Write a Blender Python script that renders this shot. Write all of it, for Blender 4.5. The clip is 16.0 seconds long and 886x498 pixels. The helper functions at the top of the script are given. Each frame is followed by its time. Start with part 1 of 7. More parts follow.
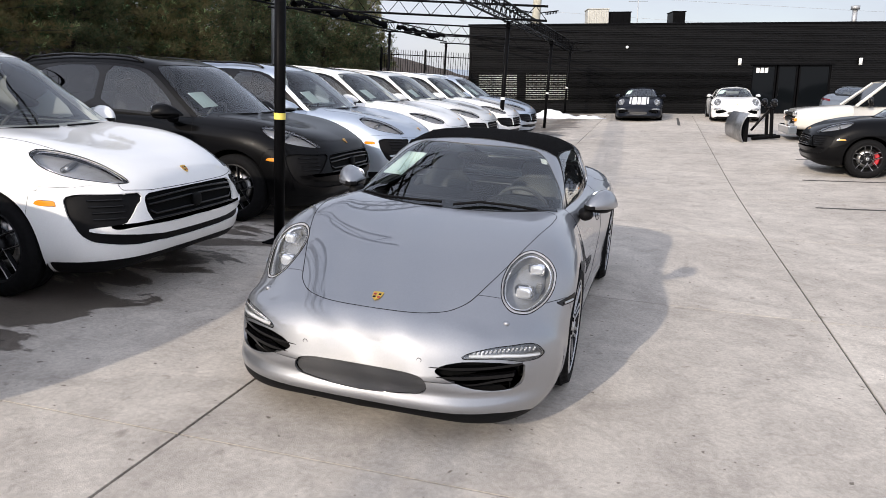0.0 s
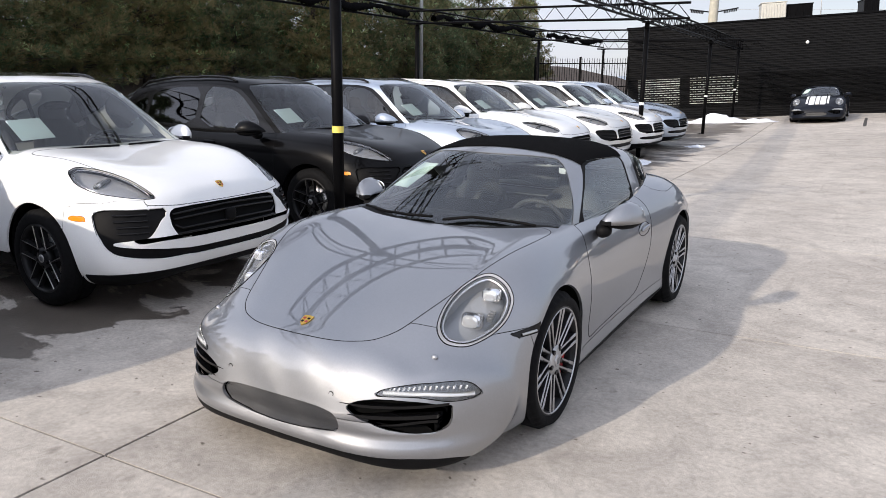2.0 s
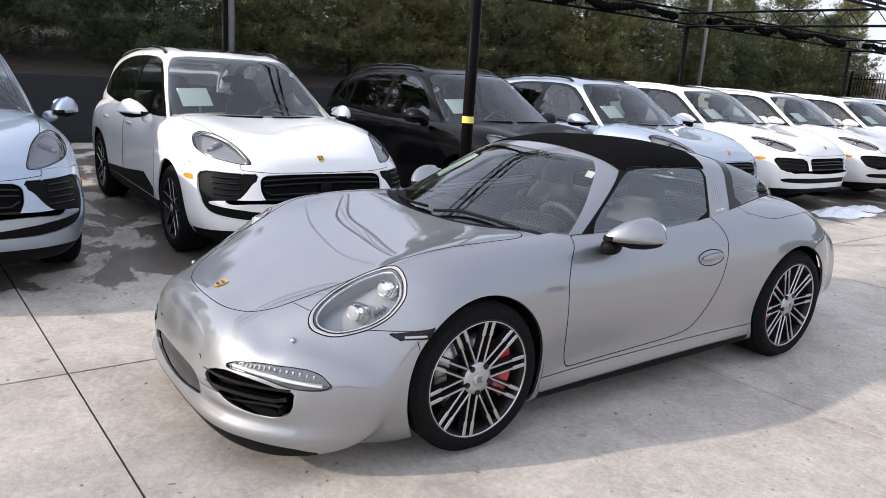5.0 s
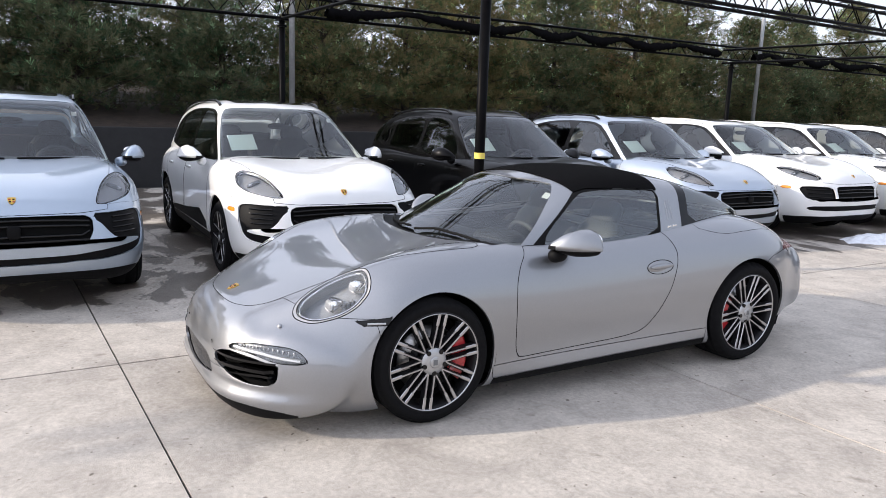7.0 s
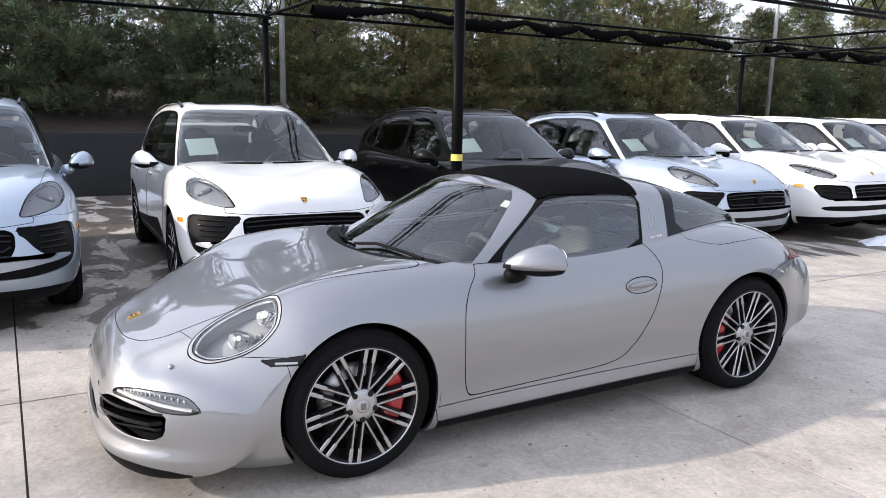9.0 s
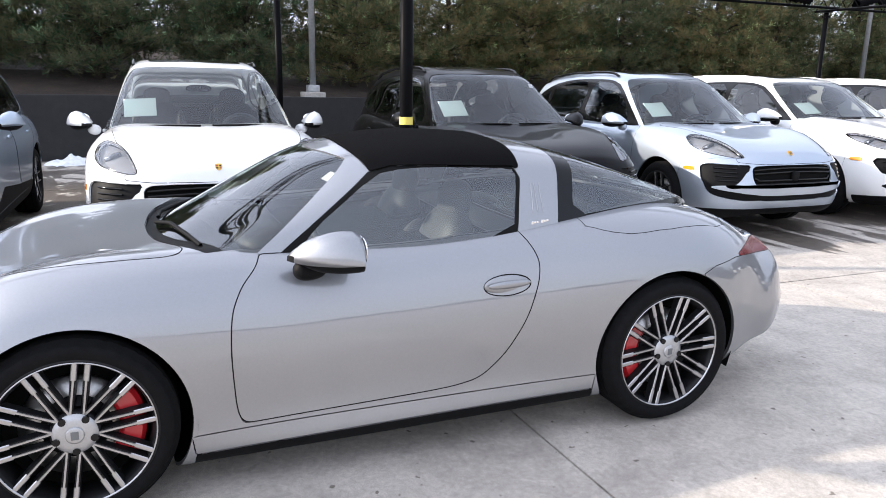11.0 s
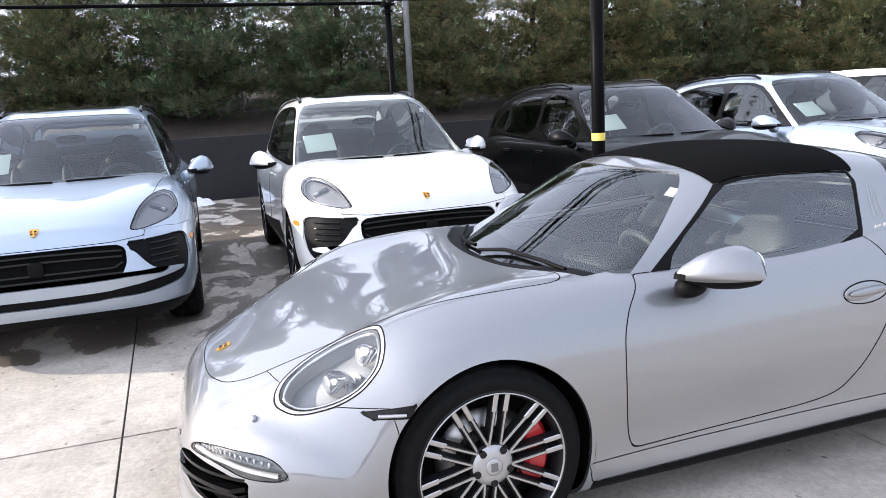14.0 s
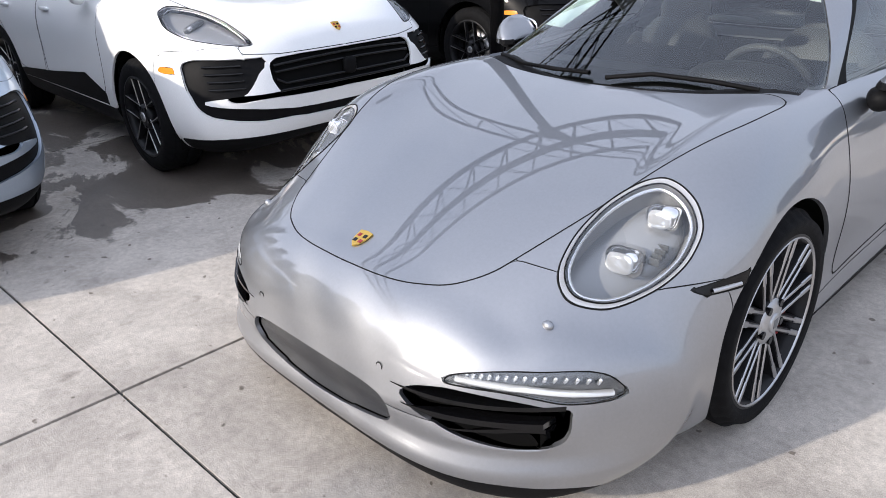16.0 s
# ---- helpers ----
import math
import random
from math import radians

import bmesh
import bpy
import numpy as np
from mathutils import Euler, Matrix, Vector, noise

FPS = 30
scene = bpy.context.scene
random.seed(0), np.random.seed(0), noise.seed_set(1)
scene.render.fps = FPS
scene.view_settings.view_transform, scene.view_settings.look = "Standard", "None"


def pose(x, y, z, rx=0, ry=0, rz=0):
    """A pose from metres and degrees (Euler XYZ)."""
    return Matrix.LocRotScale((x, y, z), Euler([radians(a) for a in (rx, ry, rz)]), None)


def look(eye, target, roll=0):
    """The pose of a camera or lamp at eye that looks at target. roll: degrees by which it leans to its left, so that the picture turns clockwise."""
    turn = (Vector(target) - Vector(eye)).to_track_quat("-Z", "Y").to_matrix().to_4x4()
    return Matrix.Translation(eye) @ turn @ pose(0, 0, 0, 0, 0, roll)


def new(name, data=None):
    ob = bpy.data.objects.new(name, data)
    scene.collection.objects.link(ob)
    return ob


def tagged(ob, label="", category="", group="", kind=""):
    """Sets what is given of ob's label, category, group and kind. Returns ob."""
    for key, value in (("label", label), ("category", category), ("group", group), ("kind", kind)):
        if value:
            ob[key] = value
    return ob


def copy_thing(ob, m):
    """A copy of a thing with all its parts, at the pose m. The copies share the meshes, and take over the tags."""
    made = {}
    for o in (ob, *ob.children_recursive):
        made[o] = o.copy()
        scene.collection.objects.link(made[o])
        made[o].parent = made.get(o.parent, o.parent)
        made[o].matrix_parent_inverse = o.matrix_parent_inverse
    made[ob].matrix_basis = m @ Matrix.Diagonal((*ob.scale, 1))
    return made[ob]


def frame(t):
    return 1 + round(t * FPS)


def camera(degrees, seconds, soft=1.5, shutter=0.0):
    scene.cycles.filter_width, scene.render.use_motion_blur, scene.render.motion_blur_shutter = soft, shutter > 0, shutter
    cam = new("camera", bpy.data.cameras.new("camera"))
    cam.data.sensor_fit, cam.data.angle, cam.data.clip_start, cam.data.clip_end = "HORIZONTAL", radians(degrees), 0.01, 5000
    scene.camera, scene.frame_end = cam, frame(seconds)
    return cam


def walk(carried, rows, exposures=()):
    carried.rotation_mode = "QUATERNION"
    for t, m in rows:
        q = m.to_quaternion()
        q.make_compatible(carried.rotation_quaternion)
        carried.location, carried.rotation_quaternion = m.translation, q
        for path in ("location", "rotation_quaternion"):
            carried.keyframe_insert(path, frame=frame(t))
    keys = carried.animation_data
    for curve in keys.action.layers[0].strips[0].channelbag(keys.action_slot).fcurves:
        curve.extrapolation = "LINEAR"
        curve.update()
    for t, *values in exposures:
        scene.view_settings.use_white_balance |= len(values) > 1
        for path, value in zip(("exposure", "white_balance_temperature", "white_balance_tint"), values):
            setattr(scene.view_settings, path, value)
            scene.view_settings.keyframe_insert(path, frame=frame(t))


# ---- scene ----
cam = camera(63.1, 16.0, 0.5)
PATH = [
    (0, (1.192, -5.158, 1.672), (0.665, -3.286, 1.205), 3.4),
    (0.5, (1.443, -5.112, 1.654), (0.846, -3.255, 1.215), 3.0),
    (1, (1.754, -4.981, 1.645), (1.022, -3.168, 1.226), 2.3),
    (1.5, (1.878, -4.678, 1.642), (1.018, -2.923, 1.216), 1.3),
    (2, (2.048, -4.374, 1.664), (1.072, -2.688, 1.21), 0.7),
    (2.5, (2.317, -4.055, 1.632), (1.231, -2.445, 1.151), 1.2),
    (3, (2.422, -3.798, 1.621), (1.25, -2.254, 1.126), 2.5),
    (3.5, (2.478, -3.49, 1.638), (1.205, -2.03, 1.141), 3.4),
    (4, (2.573, -3.295, 1.607), (1.158, -1.971, 1.114), 3.2),
    (6.5, (3.904, -3.013, 1.599), (2.25, -1.967, 1.19), 3.5),
    (7, (3.986, -3.02, 1.61), (2.289, -2.027, 1.244), 2.0),
    (7.5, (4.026, -2.95, 1.623), (2.321, -1.961, 1.284), 0.3),
    (8, (3.826, -2.756, 1.585), (2.138, -1.741, 1.238), -0.0),
    (8.5, (3.631, -2.607, 1.599), (1.94, -1.604, 1.235), 0.7),
    (9, (3.639, -2.371, 1.595), (1.919, -1.418, 1.231), 1.1),
    (11.5, (3.331, -0.789, 1.528), (1.477, -0.206, 1.055), 0.2),
    (12, (3.275, -0.8, 1.526), (1.364, -0.42, 1.077), -1.4),
    (12.5, (3.267, -1.048, 1.514), (1.332, -0.772, 1.089), -2.4),
    (13, (3.333, -1.435, 1.533), (1.4, -1.127, 1.123), -2.7),
    (13.5, (3.213, -1.709, 1.515), (1.302, -1.275, 1.115), -3.0),
    (14, (2.962, -2.034, 1.547), (1.096, -1.433, 1.151), -3.2),
    (14.5, (2.768, -2.446, 1.543), (0.971, -1.674, 1.125), -2.7),
    (15, (2.441, -2.767, 1.505), (0.741, -1.829, 1.022), -2.3),
    (15.5, (1.946, -2.992, 1.493), (0.413, -1.877, 0.854), -2.2),
    (16, (1.543, -3.173, 1.452), (0.22, -1.927, 0.618), -2.1),
]
walk(cam, [(t, look(eye, target, roll)) for t, eye, target, roll in PATH],
     [(0, 0.22, 6620, 10), (2, 0.27, 6600, 10), (4, 0.45, 6580, 10), (7, 0.53, 6560, 10), (8.5, 0.59, 6550, 10), (12.5, 1.09, 6440, 10), (14.5, 0.91, 6400, 10), (16, 0.52, 6330, 10)])

# ---- light ----
SUN_FROM = Vector((-0.78, -2.33, 1.0)).normalized()
world = bpy.data.worlds.new("world")
scene.world = world
world.use_nodes = True
wn = world.node_tree
sky = wn.nodes.new("ShaderNodeTexSky")
sky.sky_type = "NISHITA"
sky.sun_disc = False
sky.sun_elevation = math.asin(SUN_FROM.z)
sky.sun_rotation = math.atan2(SUN_FROM.x, SUN_FROM.y)
sky.air_density, sky.dust_density, sky.ozone_density = 1.0, 1.5, 1.0
# thin high cloud: a noise veil whitens the sky
tc = wn.nodes.new("ShaderNodeTexCoord")
mp = wn.nodes.new("ShaderNodeMapping")
mp.inputs["Scale"].default_value = (1.0, 1.0, 3.0)
cl = wn.nodes.new("ShaderNodeTexNoise")
cl.inputs["Scale"].default_value, cl.inputs["Detail"].default_value, cl.inputs["Roughness"].default_value = 2.2, 7.0, 0.58
rp = wn.nodes.new("ShaderNodeValToRGB")
rp.color_ramp.elements[0].position, rp.color_ramp.elements[1].position = 0.34, 0.66
rp.color_ramp.elements[0].color, rp.color_ramp.elements[1].color = (0.72, 0.72, 0.72, 1), (0.97, 0.97, 0.97, 1)
mx = wn.nodes.new("ShaderNodeMix")
mx.data_type = "RGBA"
# the veil thins out towards the zenith
high = wn.nodes.new("ShaderNodeSeparateXYZ")
thin = wn.nodes.new("ShaderNodeMapRange")
thin.interpolation_type = "SMOOTHSTEP"
thin.inputs["From Min"].default_value, thin.inputs["From Max"].default_value = 0.12, 0.80
thin.inputs["To Min"].default_value, thin.inputs["To Max"].default_value = 1.0, 0.72
veil = wn.nodes.new("ShaderNodeMath")
veil.operation = "MULTIPLY"
toward = wn.nodes.new("ShaderNodeVectorMath")
toward.operation = "DOT_PRODUCT"
toward.inputs[1].default_value = SUN_FROM
glow = wn.nodes.new("ShaderNodeMapRange")
glow.inputs["From Min"].default_value, glow.inputs["From Max"].default_value = -1.0, 1.0
glow.inputs["To Min"].default_value, glow.inputs["To Max"].default_value = 0.60, 1.55
bright = wn.nodes.new("ShaderNodeVectorMath")
bright.operation = "SCALE"
bright.inputs[0].default_value = (4.45, 4.65, 5.45)
for a, b in ((tc.outputs["Generated"], toward.inputs[0]), (toward.outputs["Value"], glow.inputs["Value"]), (glow.outputs["Result"], bright.inputs["Scale"]), (bright.outputs["Vector"], mx.inputs["B"])):
    wn.links.new(a, b)
for a, b in ((tc.outputs["Generated"], high.inputs["Vector"]), (high.outputs["Z"], thin.inputs["Value"]), (thin.outputs["Result"], veil.inputs[0]), (rp.outputs["Color"], veil.inputs[1]),
             (veil.outputs["Value"], mx.inputs["Factor"]), (tc.outputs["Generated"], mp.inputs["Vector"]), (mp.outputs["Vector"], cl.inputs["Vector"]), (cl.outputs["Fac"], rp.inputs["Fac"]),
             (sky.outputs["Color"], mx.inputs["A"]), (mx.outputs["Result"], wn.nodes["Background"].inputs["Color"])):
    wn.links.new(a, b)
wn.nodes["Background"].inputs["Strength"].default_value = 0.188
sun = new("sun", bpy.data.lights.new("sun", "SUN"))
sun.data.energy, sun.data.angle, sun.data.color = 3.35, radians(1.2), (1.0, 0.90, 0.79)
sun.matrix_world = look(SUN_FROM * 50, (0, 0, 0))
scene.view_settings.exposure = 0.0


# ---- materials ----
def material(name, color=(0.5, 0.5, 0.5), rough=0.5, metal=0.0, coat=0.0, grain=0.0, scale=20.0, bump=0.0, bump_scale=60.0, spec=0.5, wear=0.0, random_tint=0.0):
    """A principled material with a two-scale variation of its colour and a fine relief."""
    m = bpy.data.materials.new(name)
    m.use_nodes = True
    nt = m.node_tree
    p = nt.nodes["Principled BSDF"]
    p.inputs["Base Color"].default_value = (*color, 1)
    p.inputs["Roughness"].default_value, p.inputs["Metallic"].default_value = rough, metal
    p.inputs["Coat Weight"].default_value, p.inputs["Coat Roughness"].default_value, p.inputs["Coat IOR"].default_value = coat, 0.012, 1.6
    p.inputs["Specular IOR Level"].default_value = spec
    if grain or wear or random_tint:
        co = nt.nodes.new("ShaderNodeTexCoord")
        base = None
        for sc, amount in ((scale, grain), (scale * 0.13, wear)):
            if not amount:
                continue
            n = nt.nodes.new("ShaderNodeTexNoise")
            n.inputs["Scale"].default_value, n.inputs["Detail"].default_value = sc, 6
            nt.links.new(co.outputs["Object"], n.inputs["Vector"])
            r = nt.nodes.new("ShaderNodeMapRange")
            r.inputs["From Min"].default_value, r.inputs["From Max"].default_value = 0.25, 0.75
            r.inputs["To Min"].default_value, r.inputs["To Max"].default_value = 1 - amount, 1 + amount
            nt.links.new(n.outputs["Fac"], r.inputs["Value"])
            v = nt.nodes.new("ShaderNodeVectorMath")
            v.operation = "SCALE"
            if base is None:
                v.inputs[0].default_value = color
            else:
                nt.links.new(base, v.inputs[0])
            nt.links.new(r.outputs["Result"], v.inputs["Scale"])
            base = v.outputs["Vector"]
        if random_tint:
            oi = nt.nodes.new("ShaderNodeObjectInfo")
            r = nt.nodes.new("ShaderNodeMapRange")
            r.inputs["To Min"].default_value, r.inputs["To Max"].default_value = 1 - random_tint, 1 + random_tint
            nt.links.new(oi.outputs["Random"], r.inputs["Value"])
            v = nt.nodes.new("ShaderNodeVectorMath")
            v.operation = "SCALE"
            if base is None:
                v.inputs[0].default_value = color
            else:
                nt.links.new(base, v.inputs[0])
            nt.links.new(r.outputs["Result"], v.inputs["Scale"])
            base = v.outputs["Vector"]
        nt.links.new(base, p.inputs["Base Color"])
    if bump:
        co = nt.nodes.new("ShaderNodeTexCoord")
        n = nt.nodes.new("ShaderNodeTexNoise")
        n.inputs["Scale"].default_value, n.inputs["Detail"].default_value = bump_scale, 4
        nt.links.new(co.outputs["Object"], n.inputs["Vector"])
        b = nt.nodes.new("ShaderNodeBump")
        b.inputs["Strength"].default_value, b.inputs["Distance"].default_value = bump, 0.01
        nt.links.new(n.outputs["Fac"], b.inputs["Height"])
        nt.links.new(b.outputs["Normal"], p.inputs["Normal"])
    return m


def paint(name, color, metal=0.0, rough=0.35, coat_ior=1.6):
    """Car paint under clear coat, with faint flake and road dust."""
    m = material(name, color, rough, metal, 1.0, 0.05, 900.0, 0.0, wear=0.03, spec=0.5 if metal else 0.05)
    m.node_tree.nodes["Principled BSDF"].inputs["Coat IOR"].default_value = 1.30 if max(color) < 0.05 else coat_ior
    m.node_tree.nodes["Principled BSDF"].inputs["Coat Weight"].default_value = 0.4 if max(color) < 0.05 else 1.0
    return m


def glass(name, tint=(0.75, 0.85, 0.82), strength=0.75, ior=1.6):
    """A thin tinted pane: some light passes, the rest mirrors the sky."""
    m = bpy.data.materials.new(name)
    m.use_nodes = True
    nt = m.node_tree
    nt.nodes.remove(nt.nodes["Principled BSDF"])
    tr = nt.nodes.new("ShaderNodeBsdfTransparent")
    tr.inputs["Color"].default_value = (*[c * strength for c in tint], 1)
    gl = nt.nodes.new("ShaderNodeBsdfGlossy")
    gl.inputs["Roughness"].default_value = 0.015
    gl.inputs["Color"].default_value = (0.95, 0.97, 1.0, 1)
    fr = nt.nodes.new("ShaderNodeFresnel")
    fr.inputs["IOR"].default_value = ior
    mixer = nt.nodes.new("ShaderNodeMixShader")
    nt.links.new(fr.outputs["Fac"], mixer.inputs["Fac"])
    nt.links.new(tr.outputs["BSDF"], mixer.inputs[1])
    nt.links.new(gl.outputs["BSDF"], mixer.inputs[2])
    nt.links.new(mixer.outputs["Shader"], nt.nodes["Material Output"].inputs["Surface"])
    return m


SILVER = paint("silver_paint", (0.285, 0.292, 0.308), 0.96, 0.50, 1.90)
ICE = paint("ice_blue_silver_paint", (0.41, 0.48, 0.565), 0.92, 0.50, 1.70)
SILVER2 = paint("cool_silver_paint", (0.47, 0.53, 0.61), 0.92, 0.50, 1.70)
WHITE = paint("white_paint", (0.80, 0.80, 0.79), coat_ior=1.42)
CREAM = paint("pearl_white_paint", (0.66, 0.66, 0.64), 0.2, 0.4)
BLACK_PAINT = paint("black_paint", (0.002, 0.002, 0.0024))
GREY_PAINT = paint("slate_grey_paint", (0.16, 0.18, 0.20), 0.6, 0.3)
NAVY_PAINT = paint("dark_navy_paint", (0.010, 0.012, 0.018))
TAN_PAINT = paint("sand_white_paint", (0.62, 0.60, 0.55))
PLASTIC = material("black_plastic", (0.006, 0.006, 0.0065), 0.55, grain=0.2, bump=0.08, bump_scale=300, spec=0.08)
GLOSS_BLACK = material("gloss_black", (0.004, 0.004, 0.0045), 0.15, spec=0.3)
RUBBER = material("tyre_rubber", (0.006, 0.006, 0.0065), 0.75, grain=0.25, scale=40, bump=0.15, bump_scale=200, spec=0.10)
SEAL = material("rubber_seal", (0.005, 0.005, 0.005), 0.7, spec=0.15)
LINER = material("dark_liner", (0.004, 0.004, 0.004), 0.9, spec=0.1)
FABRIC = material("black_canvas", (0.005, 0.005, 0.0055), 0.95, grain=0.3, scale=500, bump=0.4, bump_scale=700, spec=0.03)
LEATHER = material("grey_leather", (0.055, 0.055, 0.058), 0.55, grain=0.08, scale=6)
DASH = material("dark_dashboard", (0.012, 0.012, 0.013), 0.6, grain=0.1, scale=8)
CHROME = material("chrome", (0.85, 0.85, 0.86), 0.08, 1.0)
ALLOY = material("machined_alloy", (0.47, 0.47, 0.48), 0.28, 1.0, grain=0.06, scale=200)
HUB_SATIN = material("satin_hub_alloy", (0.45, 0.45, 0.455), 0.42, 0.8, grain=0.06, scale=200)
DARK_ALLOY = material("graphite_alloy", (0.011, 0.011, 0.012), 0.4, 0.0, grain=0.1, spec=0.2)
DISC = material("brake_disc_steel", (0.42, 0.41, 0.40), 0.35, 1.0, grain=0.15, scale=80)
RED = material("red_caliper_enamel", (0.42, 0.012, 0.018), 0.3, coat=0.5)
GOLD = material("gold_enamel", (0.72, 0.46, 0.10), 0.3, 0.8)
CREST_RED = material("dark_red_enamel", (0.30, 0.02, 0.02), 0.3)
AMBER = material("amber_lens", (0.85, 0.28, 0.02), 0.15, coat=1.0)
TAIL = material("red_lens", (0.13, 0.002, 0.004), 0.2, spec=0.2)
PAPER = material("pale_green_paper", (0.80, 0.89, 0.87), 0.6)
STICKER = material("white_sticker", (0.8, 0.8, 0.8), 0.6)
SCREEN = glass("windscreen_glass", (0.80, 0.90, 0.86), 0.84, 1.85)
SIDEGLASS = glass("side_glass", (0.76, 0.86, 0.82), 0.88, 2.1)
DARK_SCREEN = glass("shaded_windscreen_glass", (0.72, 0.80, 0.80), 0.80, 1.6)
DIM_GLASS = glass("dim_side_glass", (0.62, 0.70, 0.72), 0.5, 1.7)
PRIVACY = glass("privacy_glass", (0.3, 0.32, 0.33), 0.25)
LENS = glass("lamp_lens", (1, 1, 1), 0.97)
LAMP_BOWL = material("lamp_reflector", (0.75, 0.77, 0.80), 0.18, 0.85)
LAMP_SATIN = material("satin_grey_lamp_bowl", (0.27, 0.28, 0.29), 0.38, 0.35)
LAMP_DARK = material("lamp_housing", (0.16, 0.17, 0.18), 0.3, 0.5)
TRIM_SILVER = material("satin_silver_trim", (0.48, 0.485, 0.50), 0.45, 0.4, coat=0.6)
LAMP_MID = material("satin_lamp_reflector", (0.45, 0.46, 0.48), 0.30, 0.6)
LAMP_WHITE_GUIDE = material("frosted_light_guide", (0.62, 0.64, 0.66), 0.25, 0.2, coat=0.5)
LAMP_GLASS = material("projector_lens", (0.9, 0.93, 0.96), 0.03, 0.6, coat=1.0)
MESH_GREY = material("grey_mesh", (0.045, 0.045, 0.047), 0.55, grain=0.3, scale=250, bump=0.5, bump_scale=300)
STEEL = material("black_painted_steel", (0.004, 0.004, 0.0045), 0.4, grain=0.2, wear=0.15, spec=0.035)
GALV = material("galvanised_steel", (0.42, 0.43, 0.44), 0.5, 0.6, grain=0.15, wear=0.2)
YELLOW = material("yellow_tape", (0.75, 0.62, 0.12), 0.5)
WHITE_TAPE = material("white_tape", (0.8, 0.8, 0.78), 0.5)
WALL_DARK = material("dark_retaining_wall", (0.013, 0.013, 0.014), 0.75, grain=0.25, scale=8, wear=0.3, bump=0.2, bump_scale=120)
SIDING = material("black_siding", (0.007, 0.007, 0.0075), 0.45, grain=0.2, scale=6, wear=0.25, spec=0.12)
BARK = material("pine_bark", (0.05, 0.038, 0.030), 0.9, grain=0.4, scale=25, bump=0.6, bump_scale=40)
SNOW = material("old_snow", (0.80, 0.82, 0.86), 0.7, grain=0.12, scale=20, bump=0.5, bump_scale=40)
COVER = material("sage_car_cover", (0.20, 0.25, 0.235), 0.85, grain=0.2, scale=12, bump=0.2)
CONCRETE_BASE = material("cast_concrete", (0.38, 0.36, 0.33), 0.85, grain=0.2, scale=30, wear=0.15, bump=0.3)
SOIL = material("mulch_soil", (0.045, 0.031, 0.022), 0.95, grain=0.5, scale=30, wear=0.4, bump=0.8, bump_scale=50)
BEIGE_METAL = material("beige_sheet_metal", (0.50, 0.49, 0.44), 0.5, 0.2, grain=0.1)
PLOW = material("scuffed_steel", (0.35, 0.35, 0.35), 0.35, 0.9, grain=0.35, scale=15, wear=0.3)
RED_SIGN = material("red_sign", (0.5, 0.02, 0.05), 0.5)


